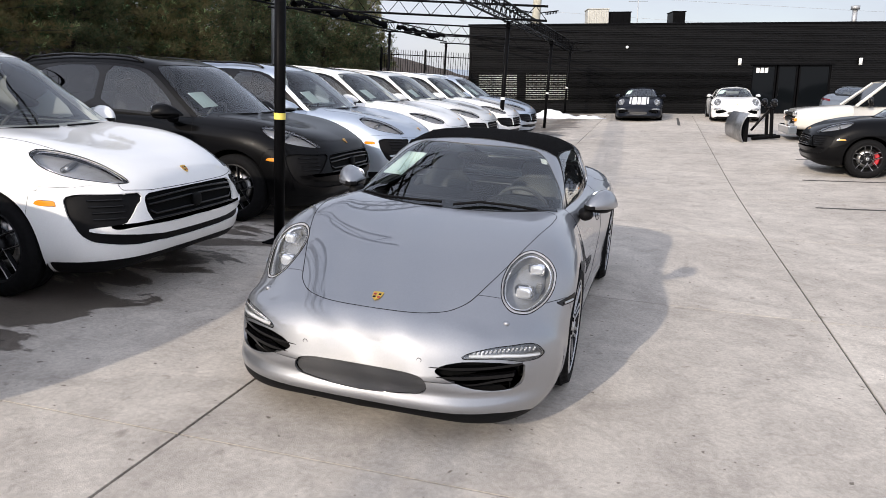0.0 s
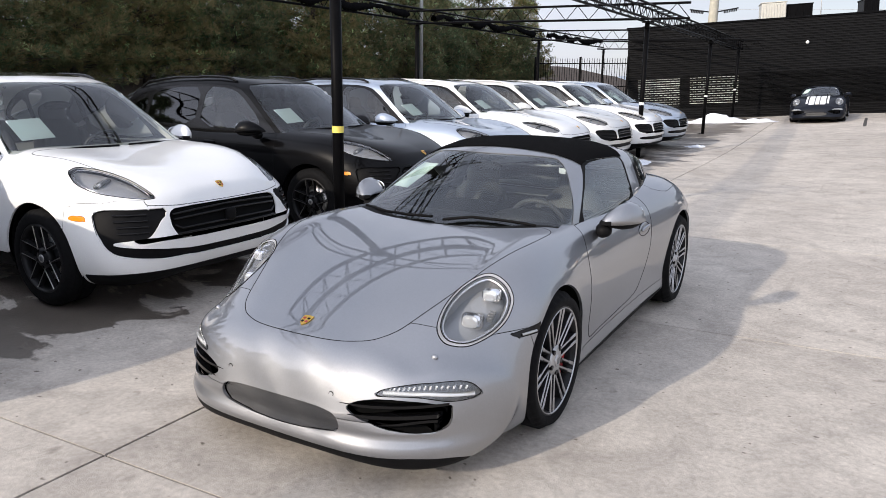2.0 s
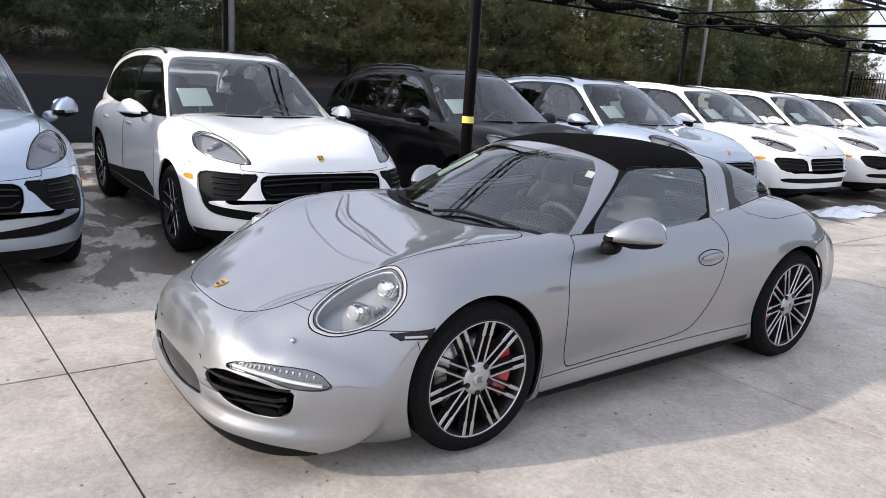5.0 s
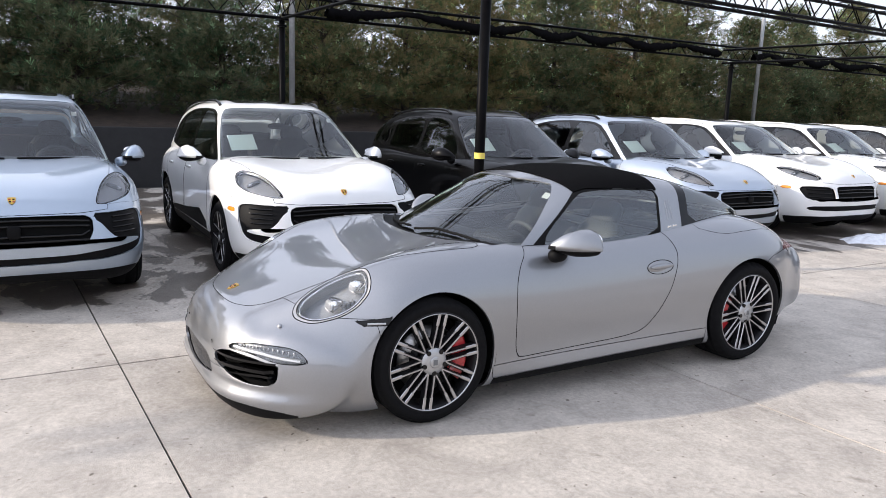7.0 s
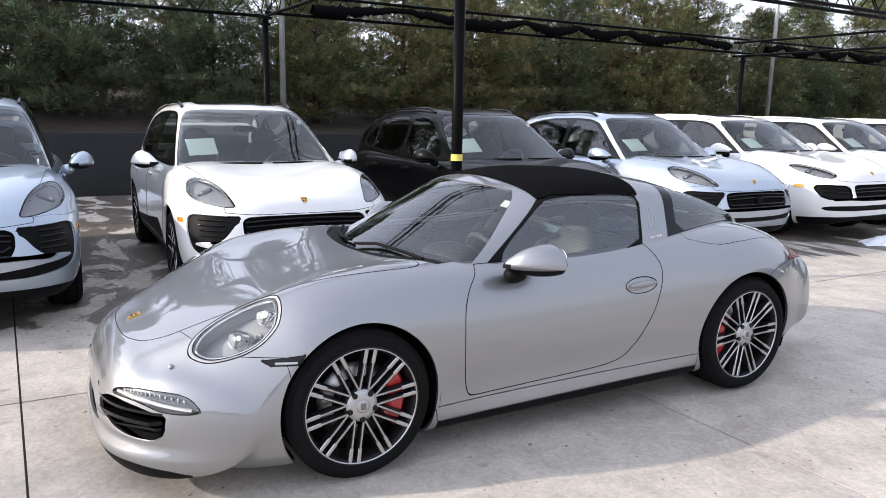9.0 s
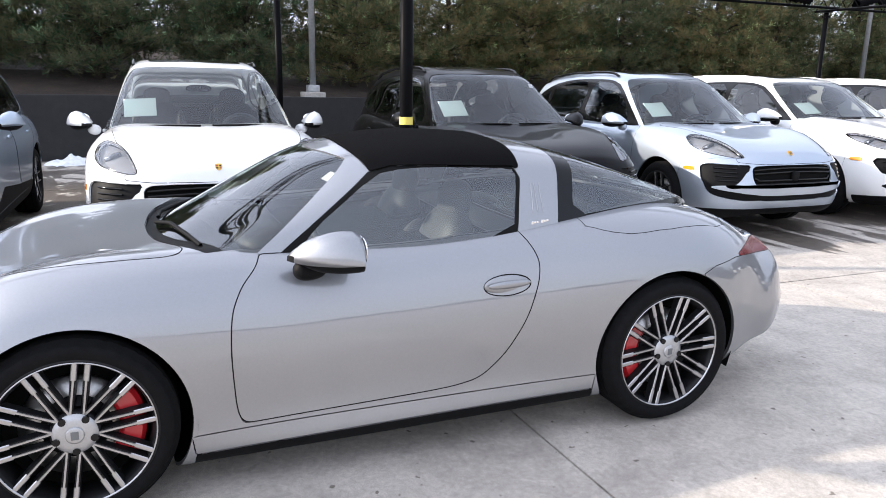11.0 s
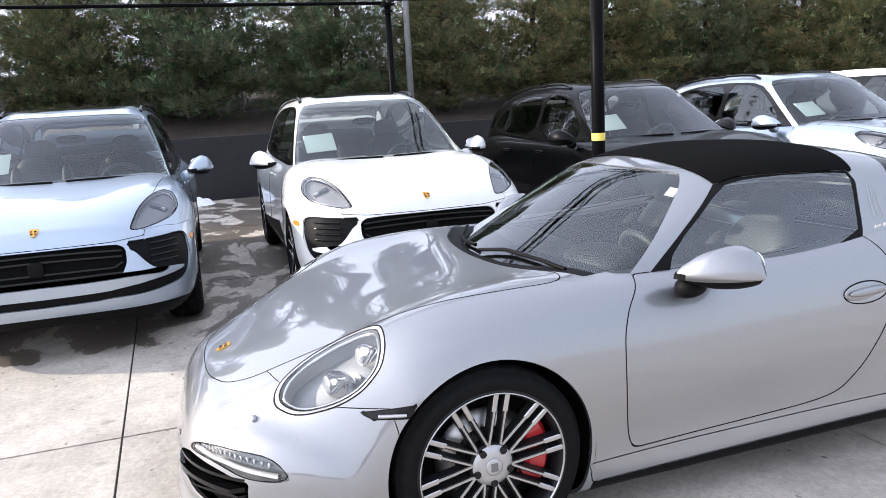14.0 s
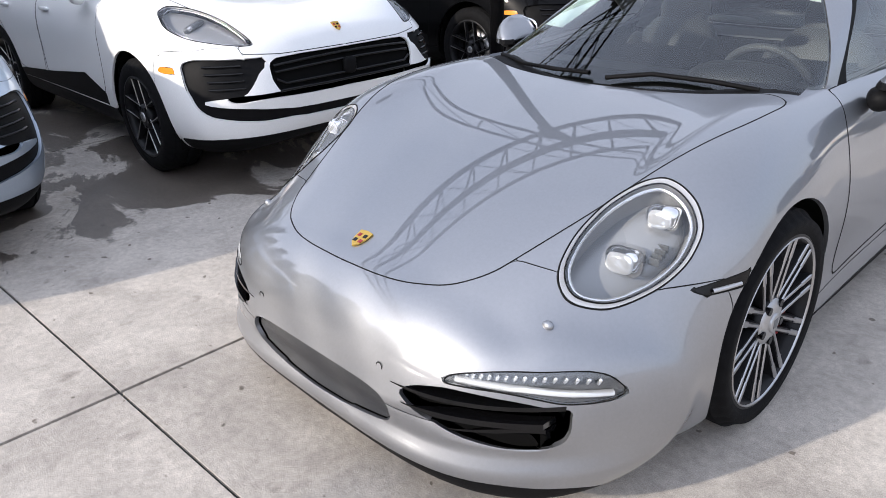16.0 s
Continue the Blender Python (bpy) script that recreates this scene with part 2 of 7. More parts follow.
def concrete_material():
    """Broom-finished pale concrete with stains at several sizes and thin tyre marks."""
    m = material("lot_concrete", (0.4, 0.38, 0.35), 0.8)
    nt = m.node_tree
    p = nt.nodes["Principled BSDF"]
    geo = nt.nodes.new("ShaderNodeNewGeometry")
    oi = nt.nodes.new("ShaderNodeObjectInfo")

    def noise_node(scale, detail=6.0, rough=0.55, stretch=None, warp=0.0):
        n = nt.nodes.new("ShaderNodeTexNoise")
        n.inputs["Scale"].default_value, n.inputs["Detail"].default_value, n.inputs["Roughness"].default_value = scale, detail, rough
        n.inputs["Distortion"].default_value = warp
        src = geo.outputs["Position"]
        if stretch:
            k = nt.nodes.new("ShaderNodeMapping")
            k.inputs["Scale"].default_value = stretch
            nt.links.new(src, k.inputs["Vector"])
            src = k.outputs["Vector"]
        nt.links.new(src, n.inputs["Vector"])
        return n.outputs["Fac"]

    def ramp(fac, lo, hi, c0, c1):
        r = nt.nodes.new("ShaderNodeValToRGB")
        r.color_ramp.elements[0].position, r.color_ramp.elements[1].position = lo, hi
        r.color_ramp.elements[0].color, r.color_ramp.elements[1].color = (*c0, 1), (*c1, 1)
        nt.links.new(fac, r.inputs["Fac"])
        return r.outputs["Color"]

    def times(a, b):
        x = nt.nodes.new("ShaderNodeMix")
        x.data_type, x.blend_type = "RGBA", "MULTIPLY"
        x.inputs["Factor"].default_value = 1.0
        nt.links.new(a, x.inputs["A"])
        nt.links.new(b, x.inputs["B"])
        return x.outputs["Result"]

    c = ramp(noise_node(0.55, 5, 0.6), 0.3, 0.7, (0.445, 0.402, 0.355), (0.60, 0.55, 0.49))
    c = times(c, ramp(noise_node(3.2, 8, 0.65, warp=0.6), 0.30, 0.62, (0.74, 0.735, 0.73), (1.05, 1.05, 1.04)))
    c = times(c, ramp(noise_node(38, 6, 0.7), 0.3, 0.7, (0.78, 0.78, 0.78), (1.14, 1.14, 1.14)))
    c = times(c, ramp(noise_node(260, 3, 0.6), 0.25, 0.75, (0.68, 0.68, 0.68), (1.28, 1.28, 1.28)))
    c = times(c, ramp(noise_node(1.3, 6, 0.6, (6.0, 0.55, 1.0), 0.3), 0.60, 0.75, (1, 1, 1), (0.86, 0.85, 0.84)))
    c = times(c, ramp(noise_node(5.5, 3, 0.45), 0.69, 0.77, (1, 1, 1), (0.62, 0.605, 0.59)))
    c = times(c, ramp(noise_node(21, 2, 0.4), 0.715, 0.745, (1, 1, 1), (0.40, 0.38, 0.36)))
    c = times(c, ramp(noise_node(11, 8, 0.75, warp=1.5), 0.35, 0.60, (0.88, 0.875, 0.87), (1.03, 1.03, 1.03)))
    # meltwater that ran from under the parked cars: dark damp tongues
    sep = nt.nodes.new("ShaderNodeSeparateXYZ")
    nt.links.new(geo.outputs["Position"], sep.inputs["Vector"])
    near = nt.nodes.new("ShaderNodeMapRange")
    near.interpolation_type = "SMOOTHSTEP"
    near.inputs["From Min"].default_value, near.inputs["From Max"].default_value = -1.5, -2.7
    near.inputs["To Min"].default_value, near.inputs["To Max"].default_value = -0.32, 0.030
    nt.links.new(sep.outputs["X"], near.inputs["Value"])
    add = nt.nodes.new("ShaderNodeMath")
    nt.links.new(near.outputs["Result"], add.inputs[0])
    nt.links.new(noise_node(1.5, 6.0, 0.6, (0.75, 1.35, 1.0), 1.0), add.inputs[1])
    edge = nt.nodes.new("ShaderNodeMapRange")
    edge.interpolation_type = "SMOOTHSTEP"
    edge.inputs["From Min"].default_value, edge.inputs["From Max"].default_value = -0.7, -2.0
    edge.inputs["To Min"].default_value, edge.inputs["To Max"].default_value = -0.30, 0.03
    nt.links.new(sep.outputs["X"], edge.inputs["Value"])
    along = nt.nodes.new("ShaderNodeMapRange")
    along.inputs["From Min"].default_value, along.inputs["From Max"].default_value = 3.2, 5.0
    along.inputs["To Min"].default_value, along.inputs["To Max"].default_value = -0.5, 0.0
    nt.links.new(sep.outputs["Y"], along.inputs["Value"])
    streak = noise_node(1.0, 5.0, 0.6, (0.45, 2.6, 1.0), 0.6)
    for extra in (edge.outputs["Result"], along.outputs["Result"]):
        plus = nt.nodes.new("ShaderNodeMath")
        nt.links.new(streak, plus.inputs[0])
        nt.links.new(extra, plus.inputs[1])
        streak = plus.outputs["Value"]
    most = nt.nodes.new("ShaderNodeMath")
    most.operation = "MAXIMUM"
    nt.links.new(add.outputs["Value"], most.inputs[0])
    nt.links.new(streak, most.inputs[1])
    wet = ramp(most.outputs["Value"], 0.487, 0.512, (1, 1, 1), (0.30, 0.28, 0.265))
    c = times(c, wet)
    rr = nt.nodes.new("ShaderNodeMapRange")
    rr.inputs["From Min"].default_value, rr.inputs["From Max"].default_value = 0.4, 1.0
    rr.inputs["To Min"].default_value, rr.inputs["To Max"].default_value = 0.38, 0.82
    nt.links.new(wet, rr.inputs["Value"])
    nt.links.new(rr.outputs["Result"], p.inputs["Roughness"])
    r = nt.nodes.new("ShaderNodeMapRange")
    r.inputs["To Min"].default_value, r.inputs["To Max"].default_value = 0.94, 1.05
    nt.links.new(oi.outputs["Random"], r.inputs["Value"])
    v = nt.nodes.new("ShaderNodeVectorMath")
    v.operation = "SCALE"
    nt.links.new(c, v.inputs[0])
    nt.links.new(r.outputs["Result"], v.inputs["Scale"])
    nt.links.new(v.outputs["Vector"], p.inputs["Base Color"])
    bm_ = nt.nodes.new("ShaderNodeBump")
    bm_.inputs["Strength"].default_value, bm_.inputs["Distance"].default_value = 0.45, 0.005
    nt.links.new(noise_node(120, 6, 0.7), bm_.inputs["Height"])
    nt.links.new(bm_.outputs["Normal"], p.inputs["Normal"])
    return m


CONCRETE = concrete_material()


def needle_material():
    m = material("pine_needles", (0.05, 0.07, 0.03), 0.75, spec=0.2)
    nt = m.node_tree
    p = nt.nodes["Principled BSDF"]
    geo = nt.nodes.new("ShaderNodeNewGeometry")
    r = nt.nodes.new("ShaderNodeValToRGB")
    r.color_ramp.elements[0].color, r.color_ramp.elements[1].color = (0.055, 0.105, 0.052, 1), (0.44, 0.62, 0.31, 1)
    e = r.color_ramp.elements.new(0.985)
    e.color = (0.26, 0.20, 0.11, 1)
    r.color_ramp.elements[1].position = 0.95
    nt.links.new(geo.outputs["Random Per Island"], r.inputs["Fac"])
    oi = nt.nodes.new("ShaderNodeObjectInfo")
    tree = nt.nodes.new("ShaderNodeValToRGB")
    tree.color_ramp.elements[0].color, tree.color_ramp.elements[1].color = (0.75, 0.92, 0.95, 1), (1.12, 1.08, 0.92, 1)
    nt.links.new(oi.outputs["Random"], tree.inputs["Fac"])
    tinted = nt.nodes.new("ShaderNodeMix")
    tinted.data_type, tinted.blend_type = "RGBA", "MULTIPLY"
    tinted.inputs["Factor"].default_value = 1.0
    nt.links.new(r.outputs["Color"], tinted.inputs["A"])
    nt.links.new(tree.outputs["Color"], tinted.inputs["B"])
    nt.links.new(tinted.outputs["Result"], p.inputs["Base Color"])
    tl = nt.nodes.new("ShaderNodeBsdfTranslucent")
    nt.links.new(tinted.outputs["Result"], tl.inputs["Color"])
    mixer = nt.nodes.new("ShaderNodeMixShader")
    mixer.inputs["Fac"].default_value = 0.4
    nt.links.new(p.outputs["BSDF"], mixer.inputs[1])
    nt.links.new(tl.outputs["BSDF"], mixer.inputs[2])
    nt.links.new(mixer.outputs["Shader"], nt.nodes["Material Output"].inputs["Surface"])
    return m


NEEDLES = needle_material()


# ---- mesh helpers ----
def mesh_object(name, verts, faces, mat, parent=None, label="", smooth=True, normals=None):
    me = bpy.data.meshes.new(name)
    me.from_pydata([tuple(v) for v in np.asarray(verts, float).tolist()], [], [tuple(f) for f in faces])
    me.materials.append(mat)
    if smooth and len(me.polygons):
        me.polygons.foreach_set("use_smooth", np.ones(len(me.polygons), bool))
    if normals is not None:
        me.normals_split_custom_set_from_vertices([tuple(n) for n in np.asarray(normals, float).tolist()])
    me.update()
    ob = new(name, me)
    if parent is not None:
        ob.parent = parent
    if label:
        ob["label"] = label
    return ob


def part(name, bm, mat, parent=None, label="", smooth=False):
    """Links a bmesh as one mesh object under a thing or a part."""
    me = bpy.data.meshes.new(name)
    bm.to_mesh(me)
    bm.free()
    me.materials.append(mat)
    if smooth and len(me.polygons):
        me.polygons.foreach_set("use_smooth", np.ones(len(me.polygons), bool))
    ob = new(name, me)
    if parent is not None:
        ob.parent = parent
    if label:
        ob["label"] = label
    return ob


def thing(name, label, category, group="", m=None, kind=""):
    ob = new(name)
    if m is not None:
        ob.matrix_basis = m
    return tagged(ob, label, category, group, kind)


def box_bm(bm, x0, x1, y0, y1, z0, z1, bevel=0.0, m=None):
    g = bmesh.ops.create_cube(bm, size=1.0)
    bmesh.ops.scale(bm, vec=(x1 - x0, y1 - y0, z1 - z0), verts=g["verts"])
    bmesh.ops.translate(bm, vec=((x0 + x1) / 2, (y0 + y1) / 2, (z0 + z1) / 2), verts=g["verts"])
    vs = g["verts"]
    if bevel:
        es = list({e for v in vs for e in v.link_edges})
        r = bmesh.ops.bevel(bm, geom=es, offset=bevel, segments=2, affect="EDGES", profile=0.6)
        vs = list({v for f in r["faces"] for v in f.verts} | {v for v in vs if v.is_valid})
    if m is not None:
        bmesh.ops.transform(bm, matrix=m, verts=vs)
    return bm


def rod_bm(bm, a, b, r, seg=8, r2=None):
    a, b = Vector(a), Vector(b)
    d = b - a
    m = Matrix.Translation((a + b) / 2) @ d.to_track_quat("Z", "Y").to_matrix().to_4x4()
    bmesh.ops.create_cone(bm, cap_ends=True, segments=seg, radius1=r, radius2=r if r2 is None else r2, depth=d.length, matrix=m)
    return bm


def tube(points, r, seg=6, closed=False):
    """Vertices and faces of a tube along points."""
    P = np.asarray(points, float)
    n = len(P)
    T = np.roll(P, -1, 0) - np.roll(P, 1, 0) if closed else np.gradient(P, axis=0)
    T /= np.linalg.norm(T, axis=1)[:, None] + 1e-9
    up = np.array([0.31, 0.17, 0.93])
    A = np.cross(T, up)
    A /= np.linalg.norm(A, axis=1)[:, None] + 1e-9
    B = np.cross(T, A)
    V, F = [], []
    for k in range(seg):
        a = 2 * math.pi * k / seg
        V.append(P + r * (math.cos(a) * A + math.sin(a) * B))
    V = np.stack(V, 1).reshape(-1, 3)
    for i in range(n if closed else n - 1):
        j = (i + 1) % n
        for k in range(seg):
            q = (k + 1) % seg
            F.append((i * seg + k, i * seg + q, j * seg + q, j * seg + k))
    return V, F


def revolve(profile, seg=64, axis_x=True):
    """Spins (offset along the axis, radius) pairs round the x axis."""
    V, F = [], []
    n = len(profile)
    for i in range(seg):
        a = 2 * math.pi * i / seg
        for o, r in profile:
            V.append((o, r * math.cos(a), r * math.sin(a)))
    for i in range(seg):
        j = (i + 1) % seg
        for k in range(n - 1):
            F.append((i * n + k, i * n + k + 1, j * n + k + 1, j * n + k))
    return V, F


# ---- lofted bodywork ----
def line(keys, values, soft=0.03, wide=0.0):
    """A smooth curve through (key, value) pairs. wide: a broader smoothing away from the two ends."""
    k, v = np.asarray(keys, float), np.asarray(values, float)
    h, d = np.diff(k), np.diff(v) / np.diff(k)
    m = np.zeros(len(k))
    m[0], m[-1] = d[0], d[-1]
    for i in range(1, len(k) - 1):
        if d[i - 1] * d[i] > 0:
            w1, w2 = 2 * h[i] + h[i - 1], h[i] + 2 * h[i - 1]
            m[i] = (w1 + w2) / (w1 / d[i - 1] + w2 / d[i])
    x = np.arange(k[0], k[-1] + 0.0025, 0.005)
    i = np.clip(np.searchsorted(k, x, "right") - 1, 0, len(k) - 2)
    t = (x - k[i]) / h[i]
    y = (1 + 2 * t) * (1 - t) ** 2 * v[i] + t * (1 - t) ** 2 * h[i] * m[i] + t * t * (3 - 2 * t) * v[i + 1] + t * t * (t - 1) * h[i] * m[i + 1]
    def smoothed(width):
        n = max(1, int(3 * width / 0.005))
        g = np.exp(-0.5 * (np.arange(-n, n + 1) * 0.005 / width) ** 2)
        pad = np.concatenate([2 * y[0] - y[n:0:-1], y, 2 * y[-1] - y[-2:-n - 2:-1]])
        return np.convolve(pad, g / g.sum(), "valid")

    out = smoothed(soft)
    if wide:
        w = np.clip((np.minimum(x - x[0], x[-1] - x) - 0.10) / 0.30, 0, 1)
        w = w * w * (3 - 2 * w)
        out = w * smoothed(wide) + (1 - w) * out
    return lambda s: np.interp(s, x, out)


def spline(P, n, mirrored=True):
    """n points along a smooth curve through the control points P, crossing the centreline square."""
    Q = np.vstack([P[1:2] * (-1, 1), P]) if mirrored else P
    t = np.concatenate([[0], np.cumsum(np.linalg.norm(np.diff(Q, axis=0), axis=1) ** 0.75 + 1e-6)])
    m = len(Q)
    A, R = np.zeros((m, m)), np.zeros((m, 2))
    h = np.diff(t)
    A[0, 0] = A[-1, -1] = 1
    for i in range(1, m - 1):
        A[i, i - 1], A[i, i], A[i, i + 1] = h[i - 1], 2 * (h[i - 1] + h[i]), h[i]
        R[i] = 6 * ((Q[i + 1] - Q[i]) / h[i] - (Q[i] - Q[i - 1]) / h[i - 1])
    M = np.linalg.solve(A, R)
    t0 = t[1] if mirrored else t[0]
    for rounds in range(2):
        u = np.linspace(t0, t[-1], n) if rounds == 0 else u2
        i = np.clip(np.searchsorted(t, u, "right") - 1, 0, m - 2)
        a, b, hh = (t[i + 1] - u)[:, None], (u - t[i])[:, None], h[i][:, None]
        C = M[i] * a ** 3 / (6 * hh) + M[i + 1] * b ** 3 / (6 * hh) + (Q[i] / hh - M[i] * hh / 6) * a + (Q[i + 1] / hh - M[i + 1] * hh / 6) * b
        if rounds == 0:
            L = np.concatenate([[0], np.cumsum(np.linalg.norm(np.diff(C, axis=0), axis=1))])
            u2 = np.interp(np.linspace(0, L[-1], n), L, u)
    return C


def loft(s_rows, controls, bow, nv):
    """The half shell x >= 0: one smooth section for each station, bent by bow(s, x)."""
    V = np.zeros((len(s_rows), nv, 3))
    cols = [(cx(s_rows), cz(s_rows)) for cx, cz in controls]
    for i, s in enumerate(s_rows):
        C = spline(np.array([(cx[i], cz[i]) for cx, cz in cols]), nv)
        C[:, 0] = np.maximum(C[:, 0], 0)
        C[0, 0] = C[-1, 0] = 0
        V[i, :, 0], V[i, :, 2] = C[:, 0], C[:, 1]
        V[i, :, 1] = s + bow(s, C[:, 0])
    return V


def fair(V, along=40, across=12, ends=14):
    """Irons small waves out of a shell without shrinking it; the ends and the centreline stay."""
    w = np.clip(np.minimum(np.arange(len(V)), np.arange(len(V))[::-1]) / ends - 0.3, 0, 1)[:, None, None]
    for axis, rounds in ((0, along), (1, across)):
        for k in range(rounds):
            for amount in (0.5, -0.52):
                L = np.zeros_like(V)
                if axis == 0:
                    L[1:-1] = (V[:-2] + V[2:]) / 2 - V[1:-1]
                else:
                    L[:, 1:-1] = (V[:, :-2] + V[:, 2:]) / 2 - V[:, 1:-1]
                V = V + amount * w * L
    V[:, 0, 0] = V[:, -1, 0] = 0
    return V


def grid_normals(V):
    N = np.cross(np.gradient(V, axis=1), np.gradient(V, axis=0))
    N /= np.linalg.norm(N, axis=2)[..., None] + 1e-12
    N[:, 0, 0] = 0
    return N


def rounded(poly, n=2):
    P = np.asarray(poly, float)
    for _ in range(n):
        Q = np.roll(P, -1, 0)
        P = np.stack([0.8 * P + 0.2 * Q, 0.2 * P + 0.8 * Q], 1).reshape(-1, 2)
    return P


def oval(cx, cy, a, b, turn=0.0, n=40):
    t = np.linspace(0, 2 * math.pi, n, endpoint=False)
    c, s = math.cos(radians(turn)), math.sin(radians(turn))
    return np.stack([cx + a * np.cos(t) * c - b * np.sin(t) * s, cy + a * np.cos(t) * s + b * np.sin(t) * c], 1)


def signed_distance(Q, poly):
    """Distance of points to a closed outline, minus inside, and the way outwards."""
    A, B = poly, np.roll(poly, -1, 0)
    best, grad = np.full(len(Q), 1e9), np.zeros((len(Q), 2))
    inside = np.zeros(len(Q), bool)
    for a, b in zip(A, B):
        e = b - a
        t = np.clip(((Q - a) @ e) / (e @ e + 1e-12), 0, 1)
        D = Q - (a + t[:, None] * e)
        d = np.linalg.norm(D, axis=1)
        w = d < best
        best[w], grad[w] = d[w], D[w]
        cross = ((a[1] <= Q[:, 1]) != (b[1] <= Q[:, 1])) & (Q[:, 0] < a[0] + (Q[:, 1] - a[1]) / (b[1] - a[1] + 1e-12) * e[0])
        inside ^= cross
    grad /= best[:, None] + 1e-9
    sign = np.where(inside, -1, 1)
    return best * sign, grad * sign[:, None]


AXES = {"yz": [1, 2], "xz": [0, 2], "xy": [0, 1]}


def carve(V, regions, default):
    """Cuts the shell along the outlines of the regions. Gives for each name its vertices, normals and faces, with clean edges."""
    ns, nv, _ = V.shape
    N = grid_normals(V).reshape(-1, 3)
    P = V.reshape(-1, 3).copy()
    hold = np.zeros(len(P), bool)
    hold_x = P[:, 0] < 1e-6
    grid = np.arange(ns * nv).reshape(ns, nv)
    A = np.concatenate([grid[:-1].ravel(), grid[:, :-1].ravel()])
    B = np.concatenate([grid[1:].ravel(), grid[:, 1:].ravel()])
    for r in reversed(regions):
        ax = AXES[r["axes"]]
        D, G = np.full(len(P), 9.0), np.zeros((len(P), 2))
        lo, hi = r["poly"].min(0) - 0.08, r["poly"].max(0) + 0.08
        q = P[:, ax]
        idx = np.flatnonzero(((q > lo) & (q < hi)).all(1) & r["mask"](P, N))
        if not len(idx):
            continue
        D[idx], G[idx] = signed_distance(P[idx][:, ax], r["poly"])
        c = np.flatnonzero(((D[A] < 0) != (D[B] < 0)) & (np.abs(D[A]) < 0.08) & (np.abs(D[B]) < 0.08))
        a, b = A[c], B[c]
        near, far = np.where(np.abs(D[a]) <= np.abs(D[b]), a, b), np.where(np.abs(D[a]) <= np.abs(D[b]), b, a)
        pick = np.where(hold[near], far, near)
        other = np.where(hold[near], near, far)
        free = ~hold[pick]
        pick, other = pick[free], other[free]
        move = (P[other] - P[pick]) * (D[pick] / (D[pick] - D[other]))[:, None]
        order = np.argsort(-np.linalg.norm(move, axis=1))
        Q = P.copy()
        Q[pick[order]] = P[pick[order]] + move[order]
        P = Q
        hold[pick] = True
    P[hold_x, 0] = 0
    I = np.arange(ns * nv).reshape(ns, nv)
    quads = np.stack([I[:-1, :-1], I[:-1, 1:], I[1:, 1:], I[1:, :-1]], -1).reshape(-1, 4)
    hq = hold[quads]
    s02, s13 = hq[:, 0] & hq[:, 2] & ~(hq[:, 1] & hq[:, 3]), hq[:, 1] & hq[:, 3]
    plain = quads[~(s02 | s13)]
    a, b = quads[s02], quads[s13 & ~s02]
    tris = np.concatenate([a[:, [0, 1, 2]], a[:, [0, 2, 3]], b[:, [0, 1, 3]], b[:, [1, 2, 3]]])
    faces = [tuple(f) for f in plain.tolist()] + [tuple(f) for f in tris.tolist()]
    C = np.concatenate([P[plain].mean(1), P[tris].mean(1)])
    CN = np.concatenate([N[plain].mean(1), N[tris].mean(1)])
    label = np.full(len(faces), -1)
    for k, r in enumerate(regions):
        ax = AXES[r["axes"]]
        idx = np.flatnonzero(r["mask"](C, CN))
        if not len(idx):
            continue
        lo, hi = r["poly"].min(0), r["poly"].max(0)
        q = C[idx][:, ax]
        idx = idx[((q > lo) & (q < hi)).all(1)]
        if len(idx):
            d, _ = signed_distance(C[idx][:, ax], r["poly"])
            label[idx[d < 0]] = k
    names = [r["name"] for r in regions]
    out = {}
    for k in range(-1, len(regions)):
        sel = [faces[i] for i in np.flatnonzero(label == k)]
        if sel:
            out.setdefault(default if k < 0 else names[k], []).extend(sel)
    return P, N, out


